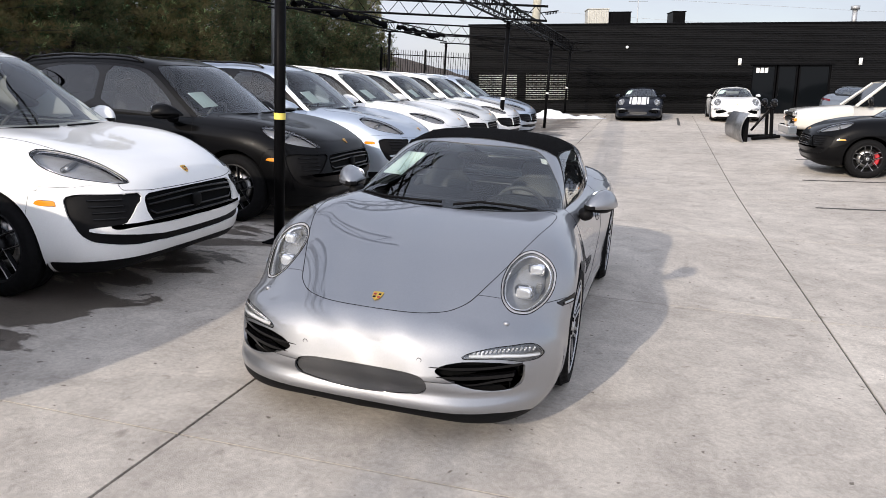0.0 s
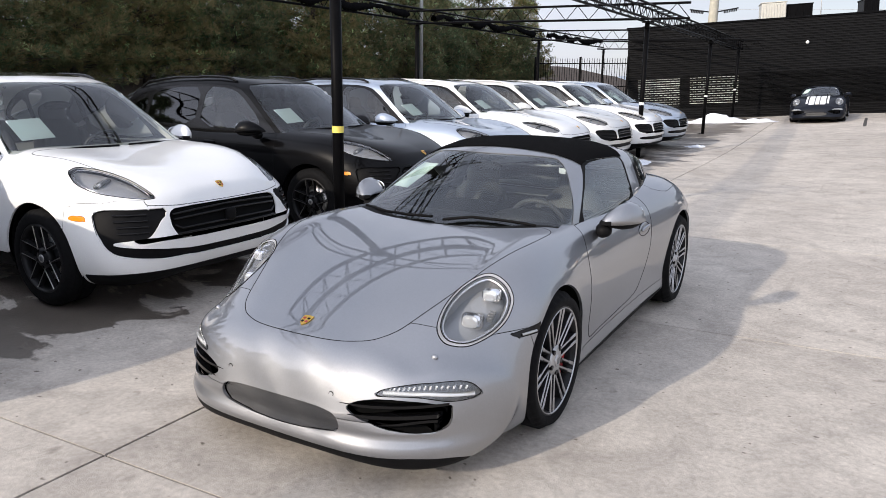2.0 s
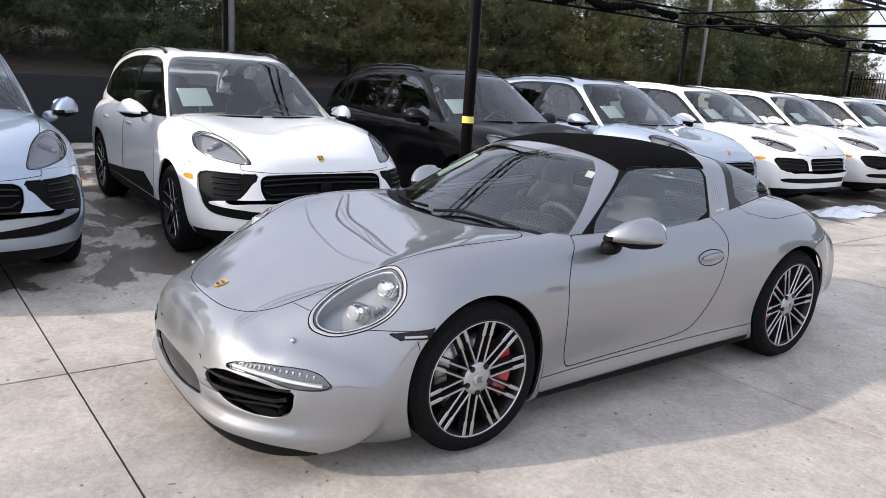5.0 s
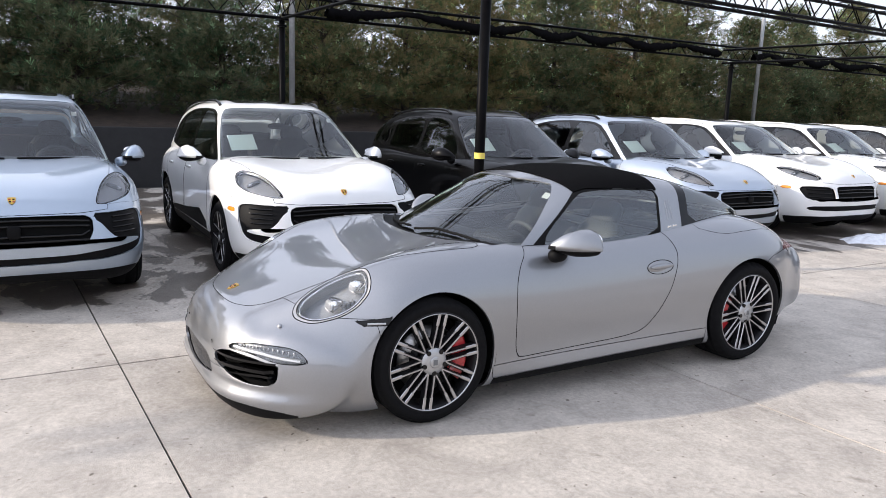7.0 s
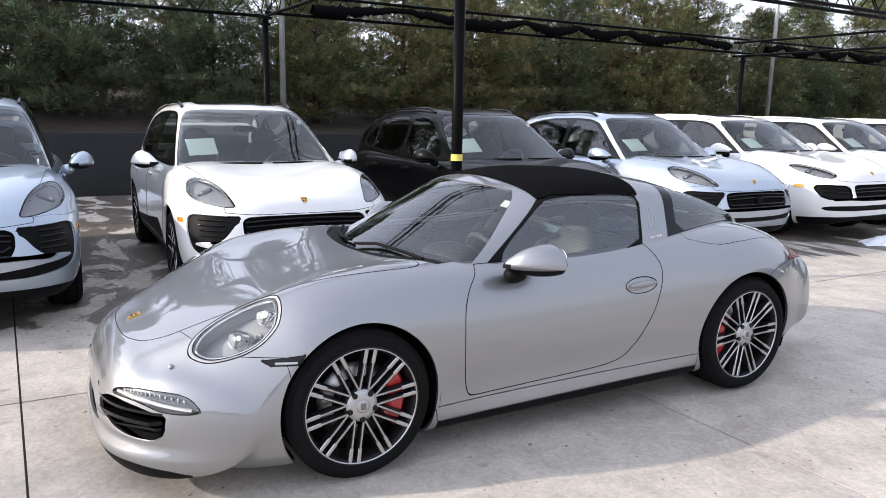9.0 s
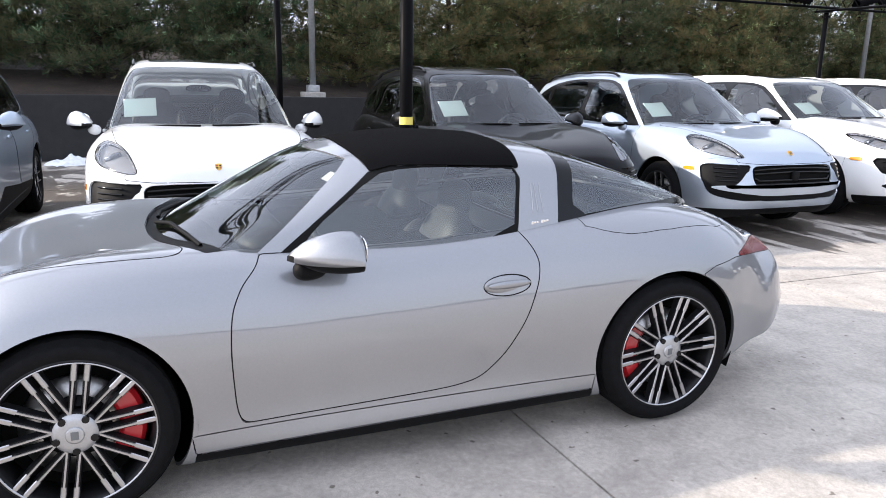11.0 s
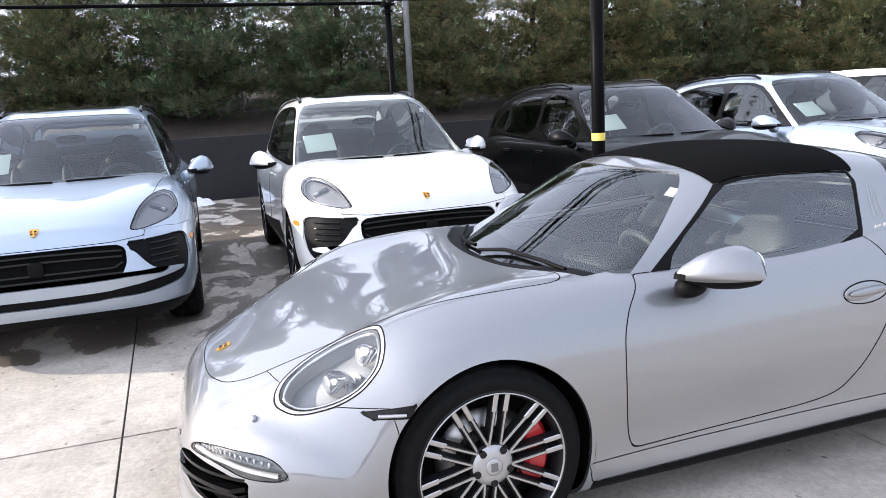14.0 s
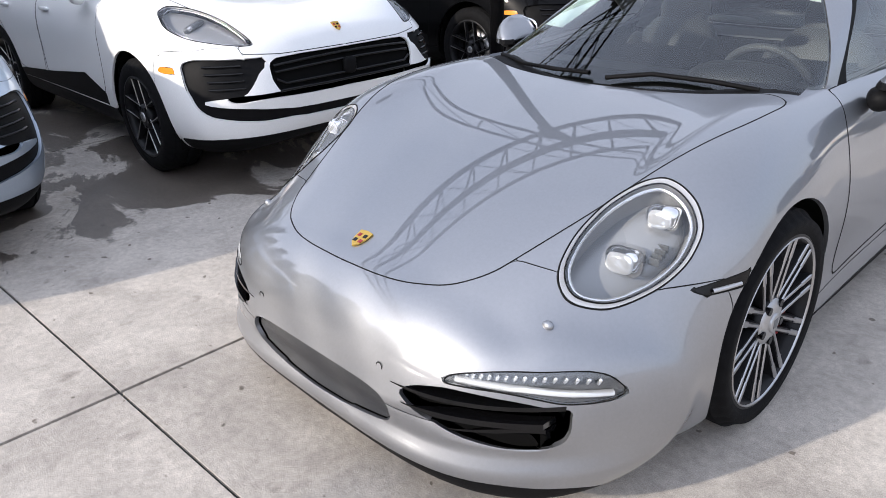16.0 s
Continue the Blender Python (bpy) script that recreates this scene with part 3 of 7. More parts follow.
def shell_part(name, P, N, faces, mat, parent, label="", side=0, gap=0.0018, flange=0.014, inset=0.0):
    """One panel of the shell. side: 0 both halves as one panel, 1 the half x > 0, -1 its mirror image."""
    used = np.unique(np.concatenate([np.array(f) for f in faces]))
    back = {int(u): i for i, u in enumerate(used)}
    F = [tuple(back[i] for i in f) for f in faces]
    p, n = P[used].copy(), N[used]
    count = {}
    for f in F:
        for a, b in zip(f, f[1:] + f[:1]):
            count[(min(a, b), max(a, b))] = count.get((min(a, b), max(a, b)), 0) + 1
    rim = [(a, b) for f in F for a, b in zip(f, f[1:] + f[:1]) if count[(min(a, b), max(a, b))] == 1 and not (p[a, 0] < 1e-6 and p[b, 0] < 1e-6)]
    edge = sorted({i for e in rim for i in e})
    if gap and edge:
        cen, num = np.zeros_like(p), np.zeros(len(p))
        for f in F:
            c = p[list(f)].mean(0)
            for i in f:
                cen[i] += c
                num[i] += 1
        e = np.array(edge)
        w = cen[e] / num[e][:, None] - p[e]
        w[p[e, 0] < 1e-6, 0] = 0
        p[e] += gap * w / (np.linalg.norm(w, axis=1)[:, None] + 1e-9)
    if inset:
        p = p - inset * n
    allv, alln, allf = [p], [n], list(F)
    if flange and edge:
        m = {v: len(p) + i for i, v in enumerate(edge)}
        q = {v: len(p) + len(edge) + i for i, v in enumerate(edge)}
        allv += [p[edge], p[edge] - flange * n[edge]]
        sidew = np.zeros((len(edge), 3))
        pos = {v: i for i, v in enumerate(edge)}
        for a, b in rim:
            c = np.cross(p[b] - p[a], n[a])
            sidew[pos[a]] += c
            sidew[pos[b]] += c
            allf.append((m[b], m[a], q[a], q[b]))
        sidew /= np.linalg.norm(sidew, axis=1)[:, None] + 1e-9
        alln += [sidew, sidew]
    p, n = np.vstack(allv), np.vstack(alln)
    if side <= 0:
        pm, nm = p * (-1, 1, 1), n * (-1, 1, 1)
        fm = [tuple(reversed(f)) for f in allf]
        if side < 0:
            p, n, allf = pm, nm, fm
        else:
            k = len(p)
            p, n, allf = np.vstack([p, pm]), np.vstack([n, nm]), allf + [tuple(i + k for i in f) for f in fm]
    return mesh_object(name, p, allf, mat, parent, label, True, n)


def always(P, N):
    return np.ones(len(P), bool)


def region(name, axes, poly, mask=always):
    return dict(name=name, axes=axes, poly=np.asarray(poly, float), mask=mask)


def stations(first, last, step, fine_front=0.12, fine_back=0.12):
    """Stations at even steps, closer at the two ends, where the surface turns across."""
    a = first + fine_front * np.linspace(0, 1, int(fine_front / step * 1.8)) ** 1.7
    b = last - fine_back * np.linspace(1, 0, int(fine_back / step * 1.8)) ** 1.7
    mid = np.linspace(a[-1], b[0], int((b[0] - a[-1]) / step))[1:-1]
    return np.concatenate([a, mid, b])


def surface_point(V, axes, a, b, mask=None):
    """The point of the shell whose two coordinates are nearest to (a, b)."""
    P = V.reshape(-1, 3)
    ax = AXES[axes]
    d = (P[:, ax[0]] - a) ** 2 + (P[:, ax[1]] - b) ** 2
    if mask is not None:
        d = np.where(mask(P), d, 9)
    i = int(d.argmin())
    return Vector(P[i]), Vector(grid_normals(V).reshape(-1, 3)[i])


def surface_curve(V, xs, zs, mask, inset=0.0, order=3):
    """Points of the front face at the given x and z, on one fair curve."""
    ys = np.array([surface_point(V, "xz", x, z, mask)[0].y for x, z in zip(xs, zs)])
    return np.stack([xs, np.polyval(np.polyfit(xs, ys, order), xs) + inset, zs], 1)


def flank_curve(V, ys, zs):
    """Points of the flank at the given y and z, on a fair patch fitted round them."""
    P = V.reshape(-1, 3)
    cy, cz = np.mean(ys), np.mean(zs)
    w = (np.abs(P[:, 1] - cy) < 0.16) & (np.abs(P[:, 2] - cz) < 0.08) & (P[:, 0] > 0.5)
    f = lambda y, z: np.stack([1 + 0 * y, y - cy, z - cz, (y - cy) ** 2, (y - cy) * (z - cz), (z - cz) ** 2], 1)
    k = np.linalg.lstsq(f(P[w, 1], P[w, 2]), P[w, 0], rcond=None)[0]
    return np.stack([f(ys, zs) @ k, ys, zs], 1)


# ---- wheels ----
def annular_bar(bm, a0, a1, r0, r1, w0, w1, x_out0, x_out1, depth):
    """A spoke: a tapered bar from radius r0 to r1, at angles a0 and a1 of its axis, with its face at x_out."""
    pts = []
    for r, a, w, xo in ((r0, a0, w0, x_out0), (r1, a1, w1, x_out1)):
        c, s = math.cos(a), math.sin(a)
        for dx, dw in ((0, -w / 2), (0, w / 2), (-depth, w / 2 * 1.5), (-depth, -w / 2 * 1.5)):
            pts.append(bm.verts.new((xo + dx, r * c - dw * s, r * s + dw * c)))
    q = pts
    for f in ((0, 1, 2, 3), (7, 6, 5, 4), (0, 4, 5, 1), (1, 5, 6, 2), (2, 6, 7, 3), (3, 7, 4, 0)):
        bm.faces.new([q[i] for i in f])


def make_wheel(R, rim_r, width, twins, parent, at, side, face=ALLOY, well=DARK_ALLOY, caliper=PLASTIC, phase=0.0, cap=0.030, spread=0.040, dark_lip=False, caliper_end=1):
    """A wheel with tyre, rim, spokes, brake and hub. Its outer face looks along +x (side 1) or -x."""
    w = new("wheel")
    w.parent = parent
    w.matrix_basis = Matrix.Translation(at) @ (Matrix.Identity(4) if side > 0 else pose(0, 0, 0, 0, 0, 180))
    h = width / 2
    prof = [(-h + 0.01, rim_r - 0.004), (-h - 0.006, rim_r + 0.02), (-h - 0.008, (rim_r + R) / 2), (-h + 0.008, R - 0.018), (-h + 0.03, R - 0.003)]
    for g in (-0.35, 0.0, 0.35):
        prof += [(g * width - 0.006, R), (g * width - 0.005, R - 0.007), (g * width + 0.005, R - 0.007), (g * width + 0.006, R)]
    prof += [(h - 0.03, R - 0.003), (h - 0.008, R - 0.018), (h + 0.008, (rim_r + R) / 2 + 0.01), (h + 0.006, rim_r + 0.016), (h - 0.004, rim_r - 0.002)]
    V, F = revolve(prof, 144)
    n = len(prof)
    for i in range(144):
        if i % 4 == 0:
            for k in (3, 4, n - 5, n - 4):
                o, y, z = V[i * n + k]
                V[i * n + k] = (o, y * 0.985, z * 0.985)
    mesh_object("tyre", V, F, RUBBER, w)
    V, F = revolve([(h - 0.002, rim_r + 0.006), (h + 0.003, rim_r), (h - 0.004, rim_r - 0.012), (h - 0.03, rim_r - 0.022), (-h + 0.02, rim_r - 0.03), (-h + 0.01, rim_r)], 72)
    mesh_object("rim_barrel", V, F, well, w)
    V, F = revolve([(h - 0.006, rim_r - 0.003), (h + 0.0035, rim_r - 0.004), (h + 0.003, rim_r - 0.008), (h - 0.008, rim_r - 0.010)], 72)
    mesh_object("rim_lip", V, F, well if dark_lip else face, w)
    for i in range(twins):
        a = 2 * math.pi * (i + phase) / twins
        dark, lit = bmesh.new(), bmesh.new()
        for s in (-1, 1):
            d1 = math.asin(spread / 2 / (rim_r - 0.01)) * s
            d0 = math.asin(min(0.9, spread / 2 / 0.070)) * s
            annular_bar(dark, a + d0, a + d1, 0.070, rim_r - 0.008, 0.015, 0.018, h - 0.020, h - 0.008, 0.030)
            mid = 0.66
            rm = 0.070 + (rim_r - 0.076) * mid
            am, xm = a + math.asin(spread / 2 / rm) * s, h - 0.0165 + 0.015 * mid
            thin, wide = (0.0050, 0.0060) if dark_lip else (0.0066, 0.0125)
            annular_bar(lit, a + d0 * 1.02, am, 0.070, rm, thin, thin, h - 0.0165, xm, 0.003)
            annular_bar(lit, am, a + d1, rm, rim_r - 0.004, wide, wide, xm, h - 0.0012, 0.003)
        sp = part("spoke", dark, well, w)
        part("machined_face", lit, face, sp)
    V, F = revolve([(h - 0.06, 0.0), (h - 0.06, 0.082), (h - 0.022, 0.080), (h - 0.010, 0.060), (h - 0.008, 0.045), (h - 0.008, 0.0)], 40)
    mesh_object("hub", V, F, well, w)
    V, F = revolve([(h - 0.020, 0.074), (h - 0.013, 0.070), (h - 0.006, 0.050), (h - 0.0055, 0.0)], 40)
    mesh_object("hub_face", V, F, well if dark_lip else HUB_SATIN, w)
    V, F = revolve([(h - 0.012, cap), (h - 0.001, cap), (h + 0.001, cap * 0.85), (h + 0.001, 0.0)], 32)
    cp = mesh_object("centre_cap", V, F, HUB_SATIN, w)
    bm = bmesh.new()
    box_bm(bm, h + 0.0005, h + 0.0025, -cap * 0.42, cap * 0.42, -cap * 0.5, cap * 0.5, 0.001)
    part("shield", bm, LAMP_DARK, cp)
    for i in range(5):
        a = 2 * math.pi * (i + 0.5) / 5 + math.pi / 10
        bm = bmesh.new()
        rod_bm(bm, (h - 0.03, 0.062 * math.cos(a), 0.062 * math.sin(a)), (h - 0.004, 0.062 * math.cos(a), 0.062 * math.sin(a)), 0.0125, 12)
        part("lug_bolt", bm, GLOSS_BLACK, w)
    V, F = revolve([(h - 0.085, 0.09), (h - 0.085, rim_r - 0.085), (h - 0.105, rim_r - 0.085), (h - 0.105, 0.09)], 48)
    mesh_object("brake_disc", V, F, DISC, w)
    V, F = revolve([(h - 0.07, 0.0), (h - 0.07, 0.11), (h - 0.1, 0.115)], 32)
    mesh_object("disc_hat", V, F, DARK_ALLOY, w)
    bm = bmesh.new()
    n = 10
    ring = []
    for i in range(n + 1):
        a = radians(-38 + 76 * i / n)
        c, s = math.cos(a), math.sin(a)
        ring.append([bm.verts.new((x, r * c * side * caliper_end, r * s)) for x, r in ((h - 0.055, 0.14), (h - 0.045, 0.155), (h - 0.045, rim_r - 0.055), (h - 0.06, rim_r - 0.04), (h - 0.12, rim_r - 0.04), (h - 0.12, 0.14))])
    for a, b in zip(ring, ring[1:]):
        for k in range(6):
            bm.faces.new((a[k], a[(k + 1) % 6], b[(k + 1) % 6], b[k]))
    bm.faces.new(ring[0])
    bm.faces.new(list(reversed(ring[-1])))
    bmesh.ops.recalc_face_normals(bm, faces=bm.faces)
    part("brake_caliper", bm, caliper, w)
    # added black disc that stands in for the shade behind the spokes
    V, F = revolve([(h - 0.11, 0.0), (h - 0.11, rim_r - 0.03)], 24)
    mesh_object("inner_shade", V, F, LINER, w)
    return w


def wheel_well(parent, y, z, r, x0, x1, side):
    V, F = [], []
    n = 24
    for i in range(n + 1):
        a = radians(-20 + 220 * i / n)
        V += [(side * x0, y + r * math.cos(a), z + r * math.sin(a)), (side * x1, y + r * math.cos(a), z + r * math.sin(a))]
    for i in range(n):
        F.append((2 * i, 2 * i + 1, 2 * i + 3, 2 * i + 2))
    k = len(V)
    V += [(side * x0, y, z)]
    F += [(k, 2 * i, 2 * i + 2) for i in range(n)]
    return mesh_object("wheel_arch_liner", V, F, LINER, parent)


def rim_loops(P, faces):
    """The closed rim lines of a set of faces."""
    count = {}
    for f in faces:
        for a, b in zip(f, f[1:] + f[:1]):
            k = (min(a, b), max(a, b))
            count[k] = count.get(k, 0) + 1
    nxt = {}
    for f in faces:
        for a, b in zip(f, f[1:] + f[:1]):
            if count[(min(a, b), max(a, b))] == 1:
                nxt[a] = b
    loops = []
    while nxt:
        start = next(iter(nxt))
        loop, cur = [start], nxt.pop(start)
        while cur != start and cur in nxt:
            loop.append(cur)
            cur = nxt.pop(cur)
        loops.append((loop, cur == start))
    return loops


def seam(name, P, N, faces, side, parent, r=0.0026, mat=None, inset=0.001, keep=None):
    """A dark bead in the joint round a panel."""
    V, F = [], []
    for loop, closed in rim_loops(P, faces):
        idx = [i for i in loop if (keep is None or keep(P[i])) and P[i, 0] > 1e-6]
        runs, run = [], []
        pos = {i: k for k, i in enumerate(loop)}
        for i in idx:
            if run and pos[i] - pos[run[-1]] != 1:
                runs.append(run)
                run = []
            run.append(i)
        runs.append(run)
        for run in runs:
            if len(run) < 4:
                continue
            whole = closed and len(run) == len(loop)
            L = P[run] - inset * N[run]
            for _ in range(3):
                M = (np.roll(L, 1, 0) + 2 * L + np.roll(L, -1, 0)) / 4
                L = M if whole else np.vstack([L[:1], M[1:-1], L[-1:]])
            v, f = tube(L, r, 5, whole)
            sides = (1, -1) if side == 0 else (side,)
            for s in sides:
                k = len(V)
                V += [tuple(q) for q in (v * (s, 1, 1)).tolist()]
                F += [tuple(j + k for j in g) for g in f]
    if V:
        return mesh_object(name, V, F, mat or SEAL, parent)


def lamp_unit(parent, P, N, faces, side, depth, bowl, projectors, ring=0.004):
    """A headlamp: the clear lens of the shell, a bowl behind it, a dark rim and projector lenses."""
    lamp = shell_part("headlamp", P, N, faces, LENS, parent, "headlamp under clear lens", side, 0.004, 0.0)
    lamp.visible_shadow = False
    shell_part("reflector_bowl", P, N, faces, bowl, lamp, "", side, 0.002, 0.0, depth)
    count = {}
    for f in faces:
        for a, b in zip(f, f[1:] + f[:1]):
            k = (min(a, b), max(a, b))
            count[k] = count.get(k, 0) + 1
    nxt = {}
    for f in faces:
        for a, b in zip(f, f[1:] + f[:1]):
            if count[(min(a, b), max(a, b))] == 1:
                nxt[a] = b
    start = next(iter(nxt))
    loop, cur = [start], nxt[start]
    while cur != start and cur in nxt and len(loop) < 4000:
        loop.append(cur)
        cur = nxt[cur]
    L = P[loop]
    for _ in range(3):
        L = (np.roll(L, 1, 0) + 2 * L + np.roll(L, -1, 0)) / 4
    flip = np.array((side, 1, 1))
    V, F = tube(L * flip, ring, 6, True)
    mesh_object("seal", V, F, SEAL, lamp)
    mid, nm = P[loop].mean(0), N[loop].mean(0)
    Ln = N[loop]
    inward = lambda k, dip: (mid + (L - mid) * k - Ln * dip) * flip
    if depth > 0.046:
        a, b = inward(0.985, -0.001), inward(0.915, 0.0005)
        n = len(a)
        mesh_object("trim_ring", np.vstack([a, b]), [(i, (i + 1) % n, n + (i + 1) % n, n + i) for i in range(n)], TRIM_SILVER, lamp)
        V, F = tube(inward(0.912, 0.0), 0.0024, 6, True)
        mesh_object("inner_seal", V, F, SEAL, lamp)
        rows = [inward(0.915, 0.003), inward(0.905, 0.030), inward(0.90, 0.072)]
        mesh_object("bowl_wall", np.vstack(rows), [(r * n + i, r * n + (i + 1) % n, (r + 1) * n + (i + 1) % n, (r + 1) * n + i) for r in range(2) for i in range(n)], LAMP_SATIN, lamp)
        V, F = tube(inward(0.86, 0.010), 0.0055, 8, True)
    else:
        V, F = tube(inward(0.90, 0.010), ring * 0.9, 6, True)
    mesh_object("light_ring", V, F, LAMP_BOWL, lamp)
    if depth > 0.046:
        c = Vector((mid + np.array((0.012, 0.05, 0.0)) - nm * 0.050) * flip)
        blob(lamp, "inner_housing", LAMP_SATIN, c, (0.080, 0.115, 0.026), (38, side * 28, 0))
        for k in range(4):
            c = Vector((mid + np.array((0.062 - 0.002 * k, 0.012 + 0.017 * k, -0.030 + 0.006 * k)) - nm * 0.026) * flip)
            bm = bmesh.new()
            box_bm(bm, -0.015, 0.015, -0.0025, 0.0025, -0.010, 0.010, 0.001, Matrix.Translation(c))
            part("cooling_rib", bm, LAMP_DARK, lamp)
    for ox, oy, oz, r in projectors:
        c = Vector((mid + np.array((ox, oy, oz)) - nm * (0.012 if depth > 0.046 else 0.022)) * flip)
        aim = Vector((0.12 * side, -1, 0.16)).normalized()
        if depth > 0.046:
            hd = blob(lamp, "projector", CHROME, c, (r * 1.08, 0.040, r * 0.86), (-9, 0, side * 7), 3.6)
            blob(hd, "projector_lens", LAMP_GLASS, c + aim * 0.030, (r * 0.80, 0.016, r * 0.60), (-9, 0, side * 7), 3.2)
        else:
            hd = blob(lamp, "projector", LAMP_DARK, c, (r * 1.9, 0.022, r * 0.62), (0, side * 24, side * 14), 3.0)
            for k in (-0.9, 0.9):
                blob(hd, "led", LAMP_GLASS, c + aim * 0.016 + Vector((side * r * k, 0, -0.3 * r * k)), (r * 0.42, 0.012, r * 0.34), (0, side * 24, side * 14), 3.0)
    return lamp


def crest_badge(parent, at, normal, size):
    """A small shield badge of plain gold and red shapes."""
    up = Vector((0, 1, 0))
    z = Vector(normal).normalized()
    x = up.cross(z).normalized()
    y = z.cross(x)
    m = Matrix(((x.x, y.x, z.x, at[0]), (x.y, y.y, z.y, at[1]), (x.z, y.z, z.z, at[2]), (0, 0, 0, 1)))
    out = [(-0.5, 0.55), (0, 0.62), (0.5, 0.55), (0.46, 0.0), (0.3, -0.4), (0, -0.66), (-0.3, -0.4), (-0.46, 0.0)]
    bm = bmesh.new()
    f = bm.faces.new([bm.verts.new((px * size, py * size, 0.0015)) for px, py in reversed(out)])
    r = bmesh.ops.extrude_face_region(bm, geom=[f])
    bmesh.ops.translate(bm, vec=(0, 0, 0.004), verts=[v for v in r["geom"] if isinstance(v, bmesh.types.BMVert)])
    bmesh.ops.recalc_face_normals(bm, faces=bm.faces)
    bmesh.ops.transform(bm, matrix=m, verts=bm.verts)
    badge = part("bonnet_badge", bm, GOLD, parent, "gold shield bonnet badge")
    for sx, sy, mat in ((-0.24, 0.2, CREST_RED), (0.22, -0.2, CREST_RED), (0.22, 0.2, GLOSS_BLACK), (-0.2, -0.2, GLOSS_BLACK)):
        bm = bmesh.new()
        box_bm(bm, (sx - 0.13) * size, (sx + 0.13) * size, (sy - 0.12) * size, (sy + 0.12) * size, 0.005, 0.0065, 0, m)
        part("badge_field", bm, mat, badge)
    return badge


def blob(parent, name, mat, at, size, rot=(0, 0, 0), power=2.0, label="", flat=None):
    """A rounded solid: an ellipsoid, squarer as power rises; flat cuts it below that share of its height."""
    bm = bmesh.new()
    bmesh.ops.create_uvsphere(bm, u_segments=24, v_segments=14, radius=1.0)
    for v in bm.verts:
        c = v.co
        n = (abs(c.x) ** power + abs(c.y) ** power + abs(c.z) ** power) ** (1 / power)
        c /= n
        if flat is not None:
            c.z = max(c.z, flat)
    bmesh.ops.transform(bm, matrix=pose(*at, *rot) @ Matrix.Diagonal((*size, 1)), verts=bm.verts)
    return part(name, bm, mat, parent, label, True)


def wing_mirror(parent, side, body, at, size=1.0, foot_to=None, label="", foot=PLASTIC):
    """A door mirror: a pointed dome that sweeps out and back, a black lower shell, a glass and a foot. at: the inner end of its lower rim, on the side x > 0."""
    x0, yb, z0 = at

    def dome(sign, hs, reach, grow, clip=9.0):
        V, F = [], []
        nu, nf = 22, 12
        for i in range(nu):
            u = i / (nu - 1)
            d = 0.215 * size * grow * (1 - u ** 2.6) ** 0.55 * (0.80 + 0.20 * min(1.0, u * 6)) + 0.004
            h = hs * size * grow * float(np.interp(u, (0, 0.12, 0.35, 0.58, 0.78, 0.93, 1.0), (0.22, 0.50, 0.86, 1.0, 0.86, 0.52, 0.12)))
            back = 0.04 * size * (1 - u) if sign > 0 else 0.0
            for k in range(nf):
                f = radians(112) * k / (nf - 1)
                c, q = math.cos(f), math.sin(f)
                V.append((side * (x0 + reach * size * u), yb - d * 0.27 - d * 0.73 * math.copysign(abs(c) ** 0.9, c) - back, z0 + min(clip, sign * h * q ** 0.85)))
        for i in range(nu - 1):
            for k in range(nf - 1):
                a = i * nf + k
                F.append((a, a + nf, a + nf + 1, a + 1))
        F.append(tuple(range(nf)))
        F += [(i * nf, i * nf + nf - 1, (i + 1) * nf + nf - 1, (i + 1) * nf) for i in range(nu - 1)]
        bm = bmesh.new()
        vs = [bm.verts.new(v) for v in V]
        for f in F:
            bm.faces.new([vs[j] for j in f])
        bmesh.ops.recalc_face_normals(bm, faces=bm.faces)
        return bm

    mir = part("door_mirror", dome(1, 0.116, 0.205, 1.0), body, parent, label, True)
    part("lower_shell", dome(-1, 0.044, 0.188, 0.99), PLASTIC, mir, "", True)
    part("lower_band", dome(1, 0.116, 0.186, 1.02, 0.022 * size), PLASTIC, mir)
    blob(mir, "mirror_glass", CHROME, (side * (x0 + 0.105 * size), yb + 0.002, z0 + 0.048 * size), (0.080 * size, 0.008, 0.046 * size), (0, 0, side * 4), 2.6)
    fx, fy, fz = foot_to or (x0 + 0.012, yb - 0.165, z0 - 0.044)
    blob(mir, "mirror_foot", foot, (side * fx, fy, fz), (0.046 * size, 0.066 * size, 0.042 * size), (0, -side * 18, side * 18), 2.4)
    return mir


def seat(parent, x, y, z, mat, scale=1.0):
    s = new("seat")
    s.parent = parent
    s.matrix_basis = pose(x, y, z) @ Matrix.Diagonal((scale, scale, scale, 1))
    blob(s, "cushion", mat, (0, 0, 0.10), (0.25, 0.27, 0.10), (6, 0, 0), 3)
    blob(s, "backrest", mat, (0, 0.32, 0.42), (0.25, 0.10, 0.36), (-16, 0, 0), 3)
    blob(s, "headrest", mat, (0, 0.42, 0.80), (0.14, 0.06, 0.11), (-14, 0, 0), 2.6)
    for k in (-1, 1):
        blob(s, "bolster", mat, (0.22 * k, 0.25, 0.38), (0.055, 0.12, 0.30), (-16, 0, 0), 2.4)
    return s


def steering_wheel(parent, x, y, z, tilt=-66):
    a = np.linspace(0, 2 * math.pi, 40, endpoint=False)
    m = pose(x, y, z, 90 + tilt + 90, 0, 0)
    V, F = tube(np.stack([0.178 * np.cos(a), 0.178 * np.sin(a), 0 * a], 1), 0.016, 8, True)
    w = mesh_object("steering_wheel", V, F, LEATHER, parent)
    w.matrix_basis = m
    bm = bmesh.new()
    box_bm(bm, -0.165, 0.165, -0.02, 0.03, -0.02, 0.0, 0.006)
    box_bm(bm, -0.02, 0.02, -0.165, 0.0, -0.02, 0.0, 0.006)
    part("crossbar", bm, LEATHER, w)
    return w


